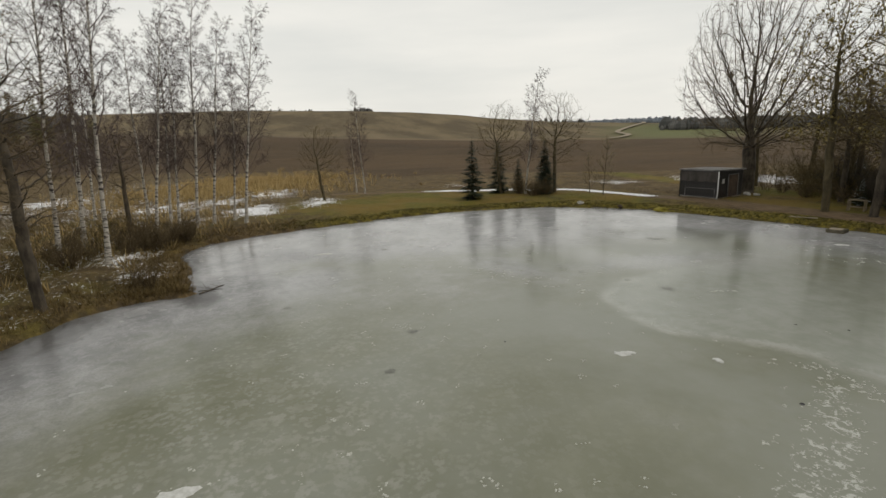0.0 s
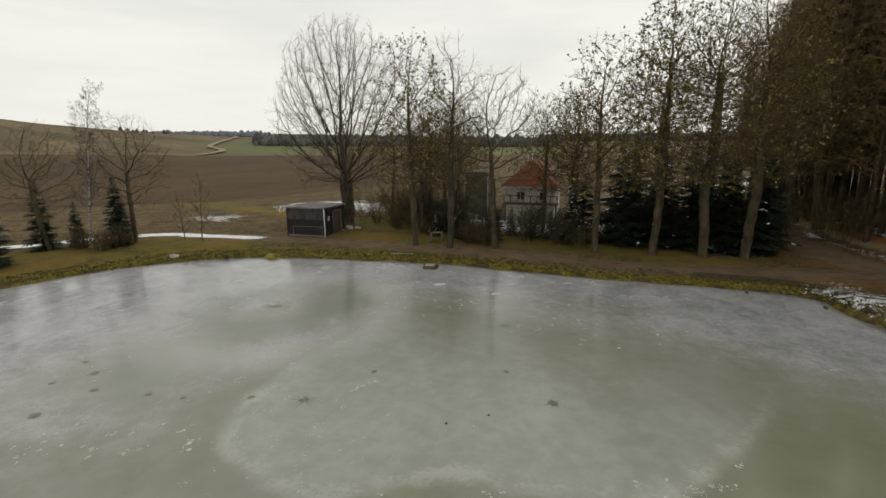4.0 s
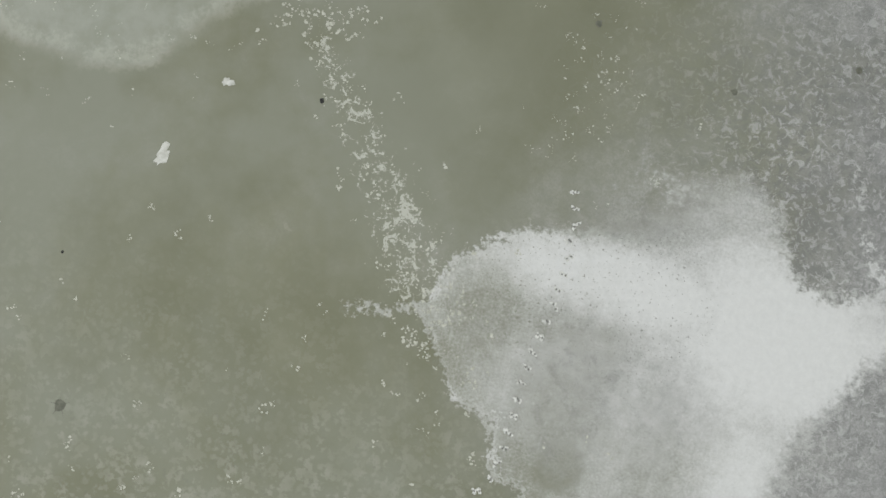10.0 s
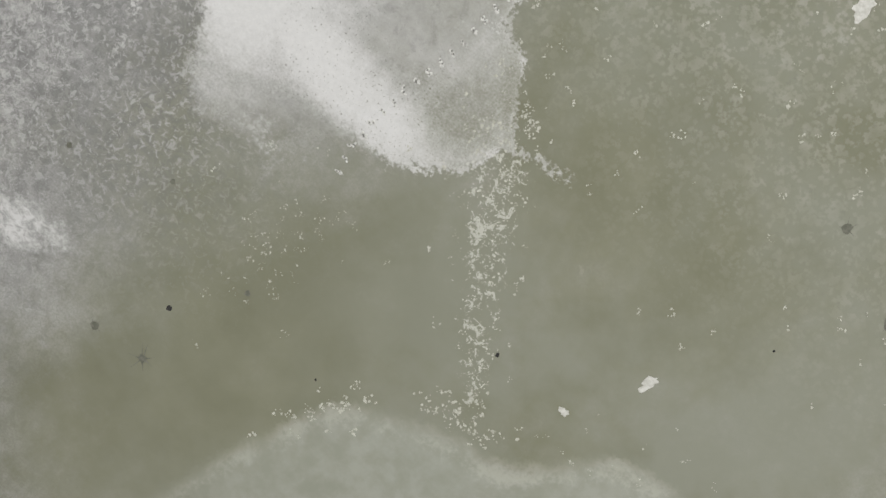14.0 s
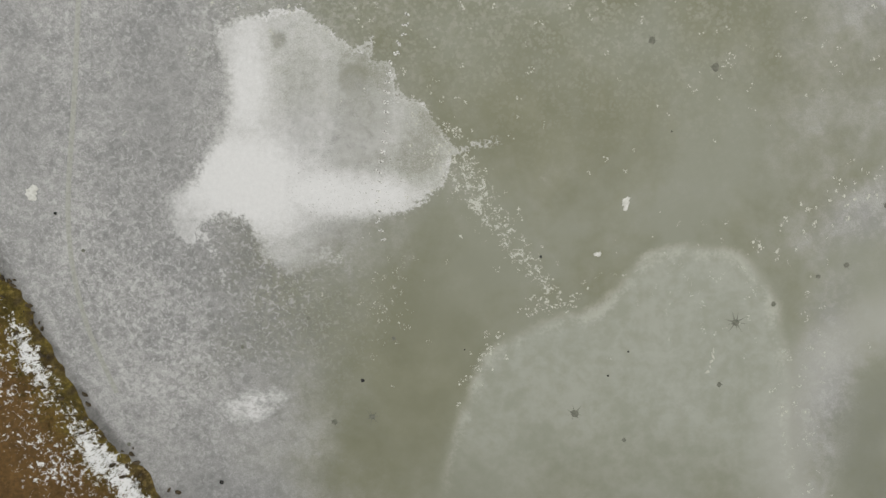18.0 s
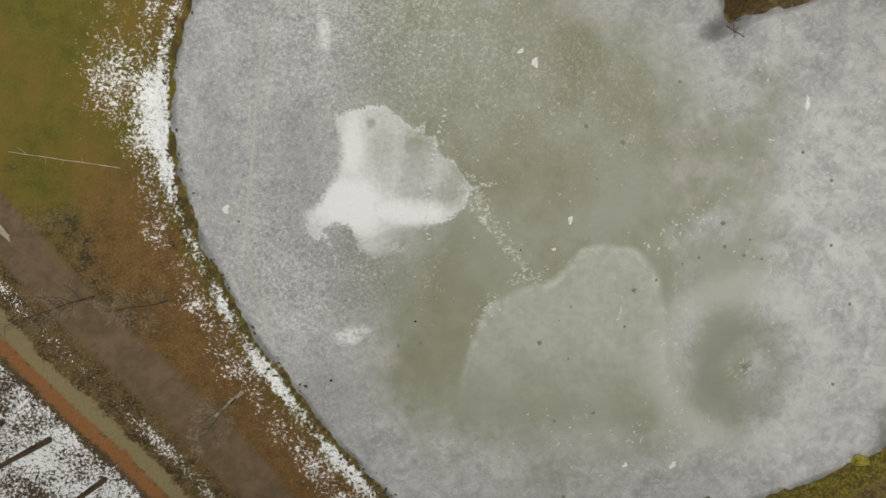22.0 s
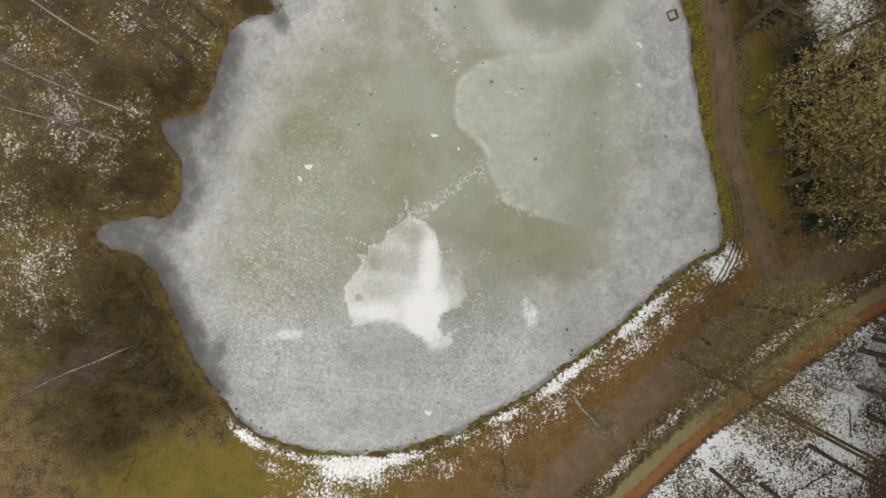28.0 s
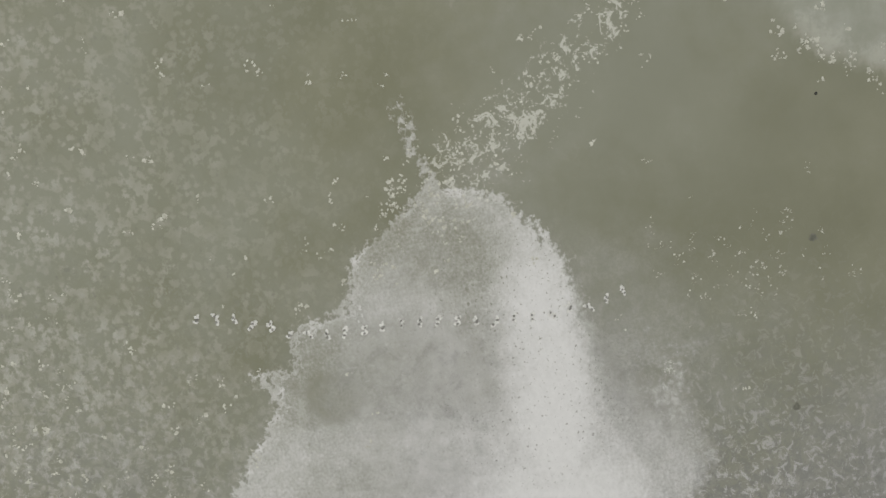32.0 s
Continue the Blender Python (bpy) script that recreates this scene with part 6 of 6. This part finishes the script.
def build_details():
    build_shed()
    build_house()
    build_outlet()
    build_sign()
    build_bench()
    rock("bank_stone", "pale boulder half in the water", (39.6, -15.8, 0.12), (0.5, 0.35, 0.35), 1)
    rock("bank_stone", "dark wet stone by the inlet", (36.9, -18.4, 0.10), (0.42, 0.22, 0.2), 2, DARK_WOOD)
    rock("moss_hummock", "yellow-green mossy hummock at the water's edge", (33.7, -20.5, 0.02), (0.75, 0.5, 0.32), 3, grainy("yellow_moss", (0.13, 0.115, 0.014), (0.33, 0.27, 0.05), 7.0, 0.95, 0.8))
    for i, (x, y) in enumerate(((37.6, -31.8), (38.2, -32.3), (37.1, -32.4))):
        rock("pale_stone", "pale stone beside the shed", (x - 2.0, y + 0.8, land_at(x - 2.0, y + 0.8) + 0.05), (0.32, 0.26, 0.16), 5 + i, STONE, "stones by the shed")
    s = Shape()
    s.box((38.6, -17.2, 0.10), (1.6, 0.18, 0.05), 12)
    tagged(new("white_board", s.mesh("white_board", WHITE_TRIM)), "pale board frozen in at the inlet", "board")
    log("fallen_pole", "pale bare pole lying on the grass", (-27.8, 0.2, land_at(-27.8, 0.2) + 0.08), (-36.6, 1.0, land_at(-36.6, 1.0) + 0.08), 0.045, PALE_WOOD)
    log("cut_beam", "grey weathered beam leaning beside the road", (-17.5, -17.3, land_at(-17.5, -17.3) + 0.10), (-19.6, -19.4, land_at(-19.6, -19.4) + 0.22), 0.17, PALE_WOOD)
    log("drift_branch", "dead branch frozen into the ice", (19.5, 14.0, 0.06), (21.0, 13.2, 0.03), 0.035, BARK)
    log("drift_branch", "dead branch frozen into the ice", (20.0, 14.2, 0.06), (20.2, 13.1, 0.03), 0.025, BARK)
    log("bank_log", "pale plank lying along the track", (24.0, -26.4, land_at(24, -26.4) + 0.05), (25.6, -25.6, land_at(25.6, -25.6) + 0.05), 0.05, PALE_WOOD)
    for i in range(9):
        rng = np.random.RandomState(300 + i)
        x, y = rng.uniform(-40, -14), 0
        y = -33.6 - (x + 18.9) * 1.05 - rng.uniform(2.5, 16)
        a = rng.uniform(0, 6.28)
        log("fallen_branch", "dark fallen branch on the snowy forest floor", (x, y, land_at(x, y) + 0.06), (x + 3 * math.cos(a), y + 3 * math.sin(a), land_at(x + 3 * math.cos(a), y + 3 * math.sin(a)) + 0.06), 0.07, BARK)
    # stalks standing in the ice by the inlet
    rng = np.random.RandomState(5)
    s = Shape()
    for i in range(26):
        x, y = rng.normal(38.6, 0.9), rng.normal(-16.4, 1.4)
        h = rng.uniform(0.4, 1.0)
        p = V((x, y, -0.03))
        s.tube([p, p + V((rng.normal(0, 0.1), rng.normal(0, 0.1), h)), p + V((rng.normal(0, 0.35), rng.normal(0, 0.35), h * rng.uniform(0.8, 1.1)))], [0.012, 0.010, 0.006], 3)
    tagged(new("reed_stalks", s.mesh("reed_stalks", TWIG)), "bent brown reed stalks standing in the ice", "reeds", kind="stuff")


    # dark clods of mud and roots at the snowy bank
    rng = np.random.RandomState(12)
    s = Shape()
    count = 0
    while count < 190:
        i = rng.randint(len(SHORE))
        a, b = SHORE[i], SHORE[(i + 1) % len(SHORE)]
        d = unit(b - a)
        p = a + (b - a) * rng.rand() + V((d[1], -d[0])) * rng.normal(0.25, 0.40)
        if p[0] > 2 or p[1] > 19:
            continue
        r = rng.uniform(0.04, 0.15)
        turn = rng.uniform(0, 3.14)
        q = V((math.cos(turn), math.sin(turn), 0.0)) * r
        z = max(0.0, land_at(p[0], p[1]))
        s.tube([V((*p, z - 0.02)) - q * 1.3, V((*p, z + r * 0.2)) - q * 0.6, V((*p, z + r * 0.25)) + q * 0.5, V((*p, z - 0.02)) + q * 1.2], [r * 0.2, r * rng.uniform(0.5, 0.8), r * rng.uniform(0.5, 0.8), r * 0.2], 6)
        count += 1
    tagged(new("mud_clods", s.mesh("mud_clods", grainy("dark_mud", (0.036, 0.028, 0.017), (0.105, 0.080, 0.048), 8.0, 0.9, 0.5), True)), "dark clods of mud and roots along the snowy bank", "mud", kind="stuff")


build_details()


# ---------------------------------------------------------------- woods and trees far off
def far_wood(name, label, th0, th1, r0, r1, n, height, seed, material=None):
    rng = np.random.RandomState(seed)
    s = Shape()
    th = np.radians(rng.uniform(th0, th1, n))
    r = rng.uniform(r0, r1, n)
    X, Y = r * np.cos(th), r * np.sin(th)
    Z = land(X, Y)
    for x, y, z in zip(X, Y, Z):
        h = height * rng.uniform(0.4, 1.2) * (1.25 if rng.rand() < 0.12 else 1.0)
        w = h * rng.uniform(0.28, 0.55)
        pts = [V((x, y, z - 1)), V((x, y, z + h * 0.25)), V((x, y, z + h * 0.6)), V((x, y, z + h))]
        s.tube(pts, [w * 0.7, w, w * 0.85, w * 0.2], 6)
    ob = new(name, s.mesh(name, material or WOODS))
    tagged(ob, label, "woods", kind="stuff")


WOODS = leafy("far_woods", (0.066, 0.067, 0.064), (0.130, 0.126, 0.118), 0.95)
# Pale blue-grey paints the distance haze into the far ridge wood's colour.
WOODS_HAZE_TINT = leafy("haze_tinted_woods", (0.150, 0.170, 0.195), (0.200, 0.220, 0.245), 0.95)
far_wood("far_wood", "dark wood on the ridge", -68, -34, 430, 560, 800, 7, 1)
far_wood("far_wood", "strip of wood on the far ridge", -36, -22, 1500, 1700, 700, 11, 2, WOODS_HAZE_TINT)
far_wood("far_wood", "low hedge on the hill's crest", 4, 14, 690, 715, 70, 2.6, 8)
far_wood("far_wood", "wooded skyline behind the house", -110, -66, 620, 800, 800, 9, 3)
far_wood("far_wood", "hedge trees along the field track", -27, -22, 640, 690, 16, 4, 4)
far_wood("far_wood", "copse on the hilltop", -2.6, -0.4, 700, 720, 24, 4.5, 5)
far_wood("far_wood", "dark wood behind the birches", 26, 60, 380, 460, 500, 9, 6)
far_wood("far_wood", "woods to the west and north", 70, 240, 170, 330, 800, 15, 7)

# ---------------------------------------------------------------- marks on the ice
def flat_material(name, dark, light, rough=0.5):
    m = Mat(name)
    n = m.noise(7.0, 4, 0.6)
    return m.out(m.mix(m.step(n, 0.3, 0.7), dark, light), rough, 0.0, 0.4)


MELT = flat_material("dark_melt_ice", (0.085, 0.088, 0.068), (0.150, 0.152, 0.122), 0.35)
HOLE = flat_material("open_hole", (0.006, 0.006, 0.006), (0.016, 0.016, 0.014), 0.15)
CRUMB = flat_material("snow_crumb", (0.36, 0.36, 0.31), (0.56, 0.56, 0.51), 0.8)
# Dark tone that paints the shadow inside each footprint.
PRINT_SHADE = flat_material("print_shade", (0.16, 0.16, 0.15), (0.26, 0.26, 0.25), 0.6)
CRUST = flat_material("snow_crust", (0.46, 0.46, 0.43), (0.64, 0.64, 0.62), 0.8)
RIM = flat_material("kicked_up_snow", (0.56, 0.56, 0.55), (0.72, 0.72, 0.71), 0.8)


def star(name, label, x, y, size, arms, seed, mat, core=0.28):
    """A melt star: a dark core with thin crooked rays."""
    rng = np.random.RandomState(seed)
    s = Shape()
    rim = []
    step = 6.2832 / arms
    for k in range(arms):
        a = step * (k + rng.uniform(-0.25, 0.25))
        ln = size * rng.uniform(0.6, 1.1)
        bend = rng.normal(0, 0.12)
        w = size * 0.022
        d, e = V((math.cos(a), math.sin(a))), V((-math.sin(a), math.cos(a)))
        c = size * core * rng.uniform(0.8, 1.2)
        rim += [d * c - e * w * 1.6, d * ln * 0.55 - e * (w - bend * ln * 0.5), d * ln + e * bend * ln, d * ln * 0.55 + e * (w + bend * ln * 0.5), d * c + e * w * 1.6]
        b = a + step / 2
        rim.append(V((math.cos(b), math.sin(b))) * size * core * rng.uniform(0.75, 1.15))
    s.v = [(0, 0, 0.006)] + [(p[0], p[1], 0.004) for p in rim]
    n = len(rim)
    s.f = [(0, 1 + i, 1 + (i + 1) % n) for i in range(n)]
    ob = new(name, s.mesh(name, mat))
    ob.location = (x, y, 0)
    return tagged(ob, label, "melt star", "melt stars on the ice")


def crust(name, label, x, y, sx, sy, turn, seed, mat, group="", h=0.02):
    """A thin scrap of crusted snow with a ragged rim."""
    rng = np.random.RandomState(seed)
    s = Shape()
    n = 26
    ph = rng.uniform(0, 6.28, 4)
    rim = []
    for i in range(n):
        a = 6.2832 * i / n
        k = 1 + 0.22 * math.sin(2 * a + ph[0]) + 0.16 * math.sin(3 * a + ph[1]) + 0.12 * math.sin(7 * a + ph[2]) + rng.normal(0, 0.06)
        rim.append(V((math.cos(a) * sx * k, math.sin(a) * sy * k, 0.0)))
    for k, z in ((1.0, 0.001), (0.86, h), (0.4, h * 1.2)):
        s.v += [tuple(p * k + V((0, 0, z))) for p in rim]
    for r in range(2):
        for i in range(n):
            s.f.append((r * n + i, r * n + (i + 1) % n, (r + 1) * n + (i + 1) % n, (r + 1) * n + i))
    s.f.append(tuple(2 * n + i for i in range(n)))
    ob = new(name, s.mesh(name, mat, True))
    ob.matrix_basis = pose(x, y, 0.001, 0, 0, turn)
    return tagged(ob, label, "snow", group)


def footprint_mesh(seed):
    """A pair of prints: lumps of kicked-up snow, with dark discs painted as their shadows."""
    rng = np.random.RandomState(seed)
    s = Shape()
    n = 7
    shade_faces = []
    for cx, cy in ((-0.09, 0.05), (0.08, -0.05)):
        for _ in range(5):
            a, r = rng.uniform(0, 6.28), rng.uniform(0.02, 0.10)
            x, y, k = cx + r * math.cos(a), cy + r * math.sin(a), rng.uniform(0.035, 0.075)
            b = len(s.v)
            for ring, z in ((1.0, 0.002), (0.6, 0.035)):
                s.v += [(x + k * ring * rng.uniform(0.7, 1.3) * math.cos(6.2832 * i / n), y + k * ring * rng.uniform(0.7, 1.3) * math.sin(6.2832 * i / n), z) for i in range(n)]
            s.v.append((x, y, 0.045))
            s.f += [(b + i, b + (i + 1) % n, b + n + (i + 1) % n, b + n + i) for i in range(n)] + [(b + n + i, b + n + (i + 1) % n, b + 2 * n) for i in range(n)]
        b = len(s.v)
        x, y = cx + rng.normal(0, 0.03), cy + rng.normal(0, 0.03)
        s.v += [(x + 0.04 * math.cos(6.2832 * i / n), y + 0.055 * math.sin(6.2832 * i / n), 0.048) for i in range(n)]
        shade_faces.append(len(s.f))
        s.f.append(tuple(b + i for i in range(n)))
    me = s.mesh("footprint", RIM, True)
    me.materials.append(PRINT_SHADE)
    for i in shade_faces:
        me.polygons[i].material_index = 1
    return me


def build_marks():
    star("melt_star", "dark melt star with short crooked rays", 13.87, -7.35, 0.62, 9, 1, MELT)
    star("melt_star", "dark melt spot with faint rays", 6.45, -12.1, 0.55, 7, 2, MELT, 0.36)
    star("melt_star", "large spring star with long thin rays", 23.4, -13.15, 1.15, 11, 3, MELT, 0.16)
    star("melt_star", "dark melt spot with a few rays", -3.3, -12.65, 0.5, 7, 4, MELT)
    star("melt_star", "small dark melt star", 8.1, -18.6, 0.5, 6, 5, MELT)
    for i, (x, y, r) in enumerate(((13.3, -10.4, 0.26), (11.3, -17.7, 0.32), (8.9, -13.3, 0.22), (-5.1, -13.0, 0.30), (30.8, -14.2, 0.28), (20.6, -1.5, 0.4), (22.5, -4.0, 0.35), (20.9, -3.4, 0.3),
                                    (18.9, -4.4, 0.25), (17.6, -5.0, 0.22), (22.9, -2.7, 0.25), (24.0, -4.2, 0.25), (29.0, 2.4, 0.3), (29.5, -2.8, 0.28), (-2.4, -8.8, 0.2), (-6.5, -8.0, 0.2), (15.6, -6.4, 0.25), (9.3, -25.0, 0.3), (-17.2, -5.2, 0.18),
                                    (-9.6, -9.5, 0.18), (-15, -14.5, 0.2), (12.0, 4.5, 0.4), (9.0, 5.6, 0.35), (26.5, 4.5, 0.3), (31.5, -7.5, 0.3), (16.2, 9.5, 0.3))):
        star("melt_spot", "small dark melt spot in the ice", x, y, r, 4 + i % 3, 20 + i, MELT, 0.5)
    for i, (x, y, r) in enumerate(((-3.83, -10.9, 0.12), (8.83, -8.97, 0.06), (7.93, -10.18, 0.06), (10.2, 1.5, 0.05), (1.0, -9.2, 0.05), (-10.5, -16.2, 0.14), (-18.5, -3.5, 0.1), (4.4, -4.6, 0.09))):
        star("ice_hole", "small black hole in the ice", x, y, r, 3, 60 + i, HOLE, 0.95)
    crust("snow_scrap", "bright white scrap of snow on the ice", 8.28, -1.91, 0.16, 0.34, -20, 1, CRUST, "snow scraps on the ice")
    crust("snow_scrap", "small white scrap of snow on the ice", 7.10, -4.37, 0.16, 0.13, 30, 2, CRUST, "snow scraps on the ice")
    for k in range(5):
        rk = np.random.RandomState(500 + k)
        crust("snow_scrap", "thin white streak of snow on the ice", 12.72 + 0.06 * k + rk.normal(0, 0.10), -9.8 + 0.26 * k, rk.uniform(0.03, 0.07), rk.uniform(0.08, 0.18), rk.uniform(-60, 60), 90 + k, CRUMB, "snow scraps on the ice", 0.012)
    crust("snow_scrap", "white scrap of snow on the ice", 14.24, -22.0, 0.22, 0.18, 10, 4, CRUST, "snow scraps on the ice")
    crust("snow_scrap", "white scrap of snow on the ice", 18.2, -21.8, 0.30, 0.24, 50, 5, CRUST, "snow scraps on the ice")
    crust("snow_scrap", "white scrap of snow on the ice", 4.6, 10.4, 0.42, 0.22, 80, 6, CRUST, "snow scraps on the ice")
    crust("snow_scrap", "white scrap of snow on the ice", 3.4, 11.2, 0.25, 0.18, 20, 7, CRUST, "snow scraps on the ice")
    crust("snow_scrap", "white scrap of snow on the ice", -19.6, -2.6, 0.35, 0.28, 20, 8, CRUST, "snow scraps on the ice")
    crust("snow_scrap", "white scrap of snow on the ice", 26.5, 8.4, 0.18, 0.5, 10, 9, CRUST, "snow scraps on the ice")
    # a line of paired prints across the snow patch
    prints = [footprint_mesh(k) for k in range(5)]
    track = smooth([(-2.65, -5.9), (-2.85, -4.8), (-3.3, -3.1), (-3.35, -1.0), (-3.1, 1.2), (-3.15, 2.9), (-3.0, 4.0), (-2.5, 5.4), (-2.3, 6.4)], False, 12)
    seg = np.concatenate([[0], np.cumsum(np.linalg.norm(np.diff(track, axis=0), axis=1))])
    rng = np.random.RandomState(8)
    for k in range(4, 29):
        s = 0.46 * k
        if s > seg[-1]:
            break
        x, y = np.interp(s, seg, track[:, 0]), np.interp(s, seg, track[:, 1])
        ob = new("footprint", prints[k % 5])
        ob.matrix_basis = pose(x + rng.normal(0, 0.03), y, 0.002, 0, 0, rng.normal(25, 24)) @ Matrix.Scale(0.54 + 0.2 * rng.rand(), 4)
        tagged(ob, "paired animal footprint with a raised snow rim", "footprint", "line of footprints")

    # crumbs of snow scattered over the ice
    s = Shape()

    def crumb(x, y, r):
        n = rng.randint(5, 9)
        b = len(s.v)
        a0 = rng.uniform(0, 6.28)
        e = rng.uniform(0.6, 1.0)
        tw = rng.uniform(0, 3.14)
        for i in range(n):
            a = a0 + 6.2832 * i / n
            u, w = r * math.cos(a) * rng.uniform(0.3, 1.5), r * e * math.sin(a) * rng.uniform(0.3, 1.5)
            s.v.append((x + u * math.cos(tw) - w * math.sin(tw), y + u * math.sin(tw) + w * math.cos(tw), 0.003))
        s.v.append((x, y, 0.003 + r * 0.25))
        s.f.extend([(b + i, b + (i + 1) % n, b + n) for i in range(n)])

    def cluster(cx, cy, sx, sy, turn, n, lo, hi):
        c, si = math.cos(radians(turn)), math.sin(radians(turn))
        for _ in range(n):
            u, w = rng.normal(0, sx), rng.normal(0, sy)
            gx, gy = cx + u * c - w * si, cy + u * si + w * c
            for _ in range(rng.randint(2, 9)):
                gx, gy = gx + rng.normal(0, 0.07), gy + rng.normal(0, 0.07)
                crumb(gx, gy, rng.uniform(lo, hi) * rng.uniform(0.3, 0.9))

    for t in np.linspace(0, 1, 60):
        x, y = 0.3 + 4.8 * t, -0.6 - 5.9 * t
        cluster(x, y, 0.3, 0.85 * (1 - 0.65 * t), -52, 1, 0.02, 0.07)
    cluster(-2.6, -7.0, 0.8, 1.7, 0, 60, 0.015, 0.05)
    cluster(5.2, -6.8, 0.8, 0.3, 20, 30, 0.03, 0.09)
    cluster(1.9, -9.6, 0.25, 0.9, -25, 26, 0.03, 0.08)
    cluster(17.5, -1.8, 2.4, 0.6, 30, 40, 0.03, 0.10)
    cluster(12.0, -6.0, 2.5, 1.6, 0, 60, 0.02, 0.05)
    cluster(-4.5, 12.5, 4.0, 3.5, 0, 240, 0.02, 0.09)
    cluster(14.0, -20.0, 4.5, 2.0, 0, 80, 0.03, 0.09)
    cluster(17.6, -12.0, 0.7, 4.0, 0, 50, 0.02, 0.07)
    cluster(-0.6, 0.4, 0.9, 1.3, 30, 70, 0.02, 0.08)
    cluster(8.0, 6.0, 8.0, 4.0, 0, 120, 0.02, 0.07)
    cluster(30.0, 2.0, 6.0, 8.0, 0, 160, 0.03, 0.10)
    tagged(new("snow_crumbs", s.mesh("snow_crumbs", CRUMB)), "crumbs of crusted snow scattered over the ice", "snow", kind="stuff")
    # long healed crack near the west shore
    s = Shape()
    line = smooth([(-16.6, 13.0), (-17.2, 9.4), (-17.6, 2.0), (-17.9, -3.9), (-17.2, -8.2), (-15.6, -12.0)], False, 8)
    for a, b in zip(line[:-1], line[1:]):
        d = unit(b - a)
        sd = V((-d[1], d[0])) * 0.12
        k = len(s.v)
        s.v += [(*(a - sd), 0.004), (*(a + sd), 0.004), (*(b + sd), 0.004), (*(b - sd), 0.004)]
        s.f.append((k, k + 1, k + 2, k + 3))
    tagged(new("healed_crack", s.mesh("healed_crack", flat_material("healed_crack", (0.28, 0.285, 0.26), (0.37, 0.375, 0.35), 0.6))), "long pale healed crack in the ice", "crack")


build_marks()


def build_field_track():
    """The pale track over the far hillside."""
    s = Shape()
    line = smooth([(236, -128), (262, -150), (300, -178), (345, -196), (395, -232), (452, -278), (520, -330), (600, -372)], False, 10)
    z = land(line[:, 0], line[:, 1])
    z = np.maximum(z, np.maximum(land(line[:, 0] + 8, line[:, 1] + 8), land(line[:, 0] - 8, line[:, 1] - 8))) + 0.5
    for i in range(len(line) - 1):
        d = unit(line[i + 1] - line[i])
        e = V((-d[1], d[0])) * (1.8 + 0.006 * i)
        k = len(s.v)
        s.v += [(*(line[i] - e), z[i]), (*(line[i] + e), z[i]), (*(line[i + 1] + e), z[i + 1]), (*(line[i + 1] - e), z[i + 1])]
        s.f.append((k, k + 1, k + 2, k + 3))
    tagged(new("field_track", s.mesh("field_track", flat_material("pale_track", (0.21, 0.17, 0.115), (0.31, 0.255, 0.185), 0.9))), "pale dirt track over the far hillside", "track", kind="structure")


build_field_track()


def draped(name, label, line, width, material, lift):
    """A strip laid over the ground."""
    s = Shape()
    for i in range(len(line) - 1):
        d = unit(line[i + 1] - line[i])
        e = V((-d[1], d[0])) * width
        q = np.array([line[i] - e, line[i] + e, line[i + 1] + e, line[i + 1] - e])
        z = land(q[:, 0], q[:, 1]) + lift
        k = len(s.v)
        s.v += [(*p, h) for p, h in zip(q, z)]
        s.f.append((k, k + 1, k + 2, k + 3))
    tagged(new(name, s.mesh(name, material)), label, "wheel track", kind="structure")


RUT = flat_material("muddy_rut", (0.040, 0.028, 0.016), (0.105, 0.080, 0.045), 0.9)
for off in (0.0, 0.42, 0.85):
    draped("wheel_rut", "muddy wheel rut through the snow at the road's corner", smooth([(-7.4 - off * 0.75, -28.6 - off * 0.65), (-5.6 - off * 0.7, -30.0 - off * 0.7), (-3.4 - off * 0.5, -31.4 - off * 0.85), (-0.8 - off * 0.25, -32.3 - off * 0.9), (2.2, -32.0 - off), (5.0, -31.2 - off)], False, 12), 0.07, RUT, 0.06)


def puddle(x, y, sx, sy, turn, seed):
    """A flat pale sandy patch lying in the road."""
    rng = np.random.RandomState(seed)
    s = Shape()
    n = 40
    ph = rng.uniform(0, 6.28, 3)
    k = [1 + 0.18 * math.sin(2 * a + ph[0]) + 0.12 * math.sin(5 * a + ph[1]) + 0.06 * math.sin(9 * a + ph[2]) for a in np.linspace(0, 6.2832, n, False)]
    s.v = [(sx * r * math.cos(6.2832 * i / n), sy * r * math.sin(6.2832 * i / n), 0.0) for i, r in enumerate(k)]
    s.f = [tuple(range(n))]
    ob = new("puddle", s.mesh("puddle", ROAD_SAND))
    c, d = math.cos(radians(turn)) * sx, math.sin(radians(turn)) * sx
    ob.matrix_basis = pose(x, y, max(land_at(x, y), land_at(x + c, y + d), land_at(x - c, y - d)) + 0.03, 0, 0, turn)
    tagged(ob, "pale sandy patch on the gravel road", "puddle", "puddles on the road")


ROAD_SAND = flat_material("pale_road_sand", (0.26, 0.22, 0.15), (0.40, 0.345, 0.245), 0.35)
puddle(-46.0, 2.5, 2.4, 0.42, -41, 1)
puddle(-41.5, -1.1, 0.55, 0.25, -41, 2)
puddle(-37.2, -5.2, 1.1, 0.25, -43, 3)
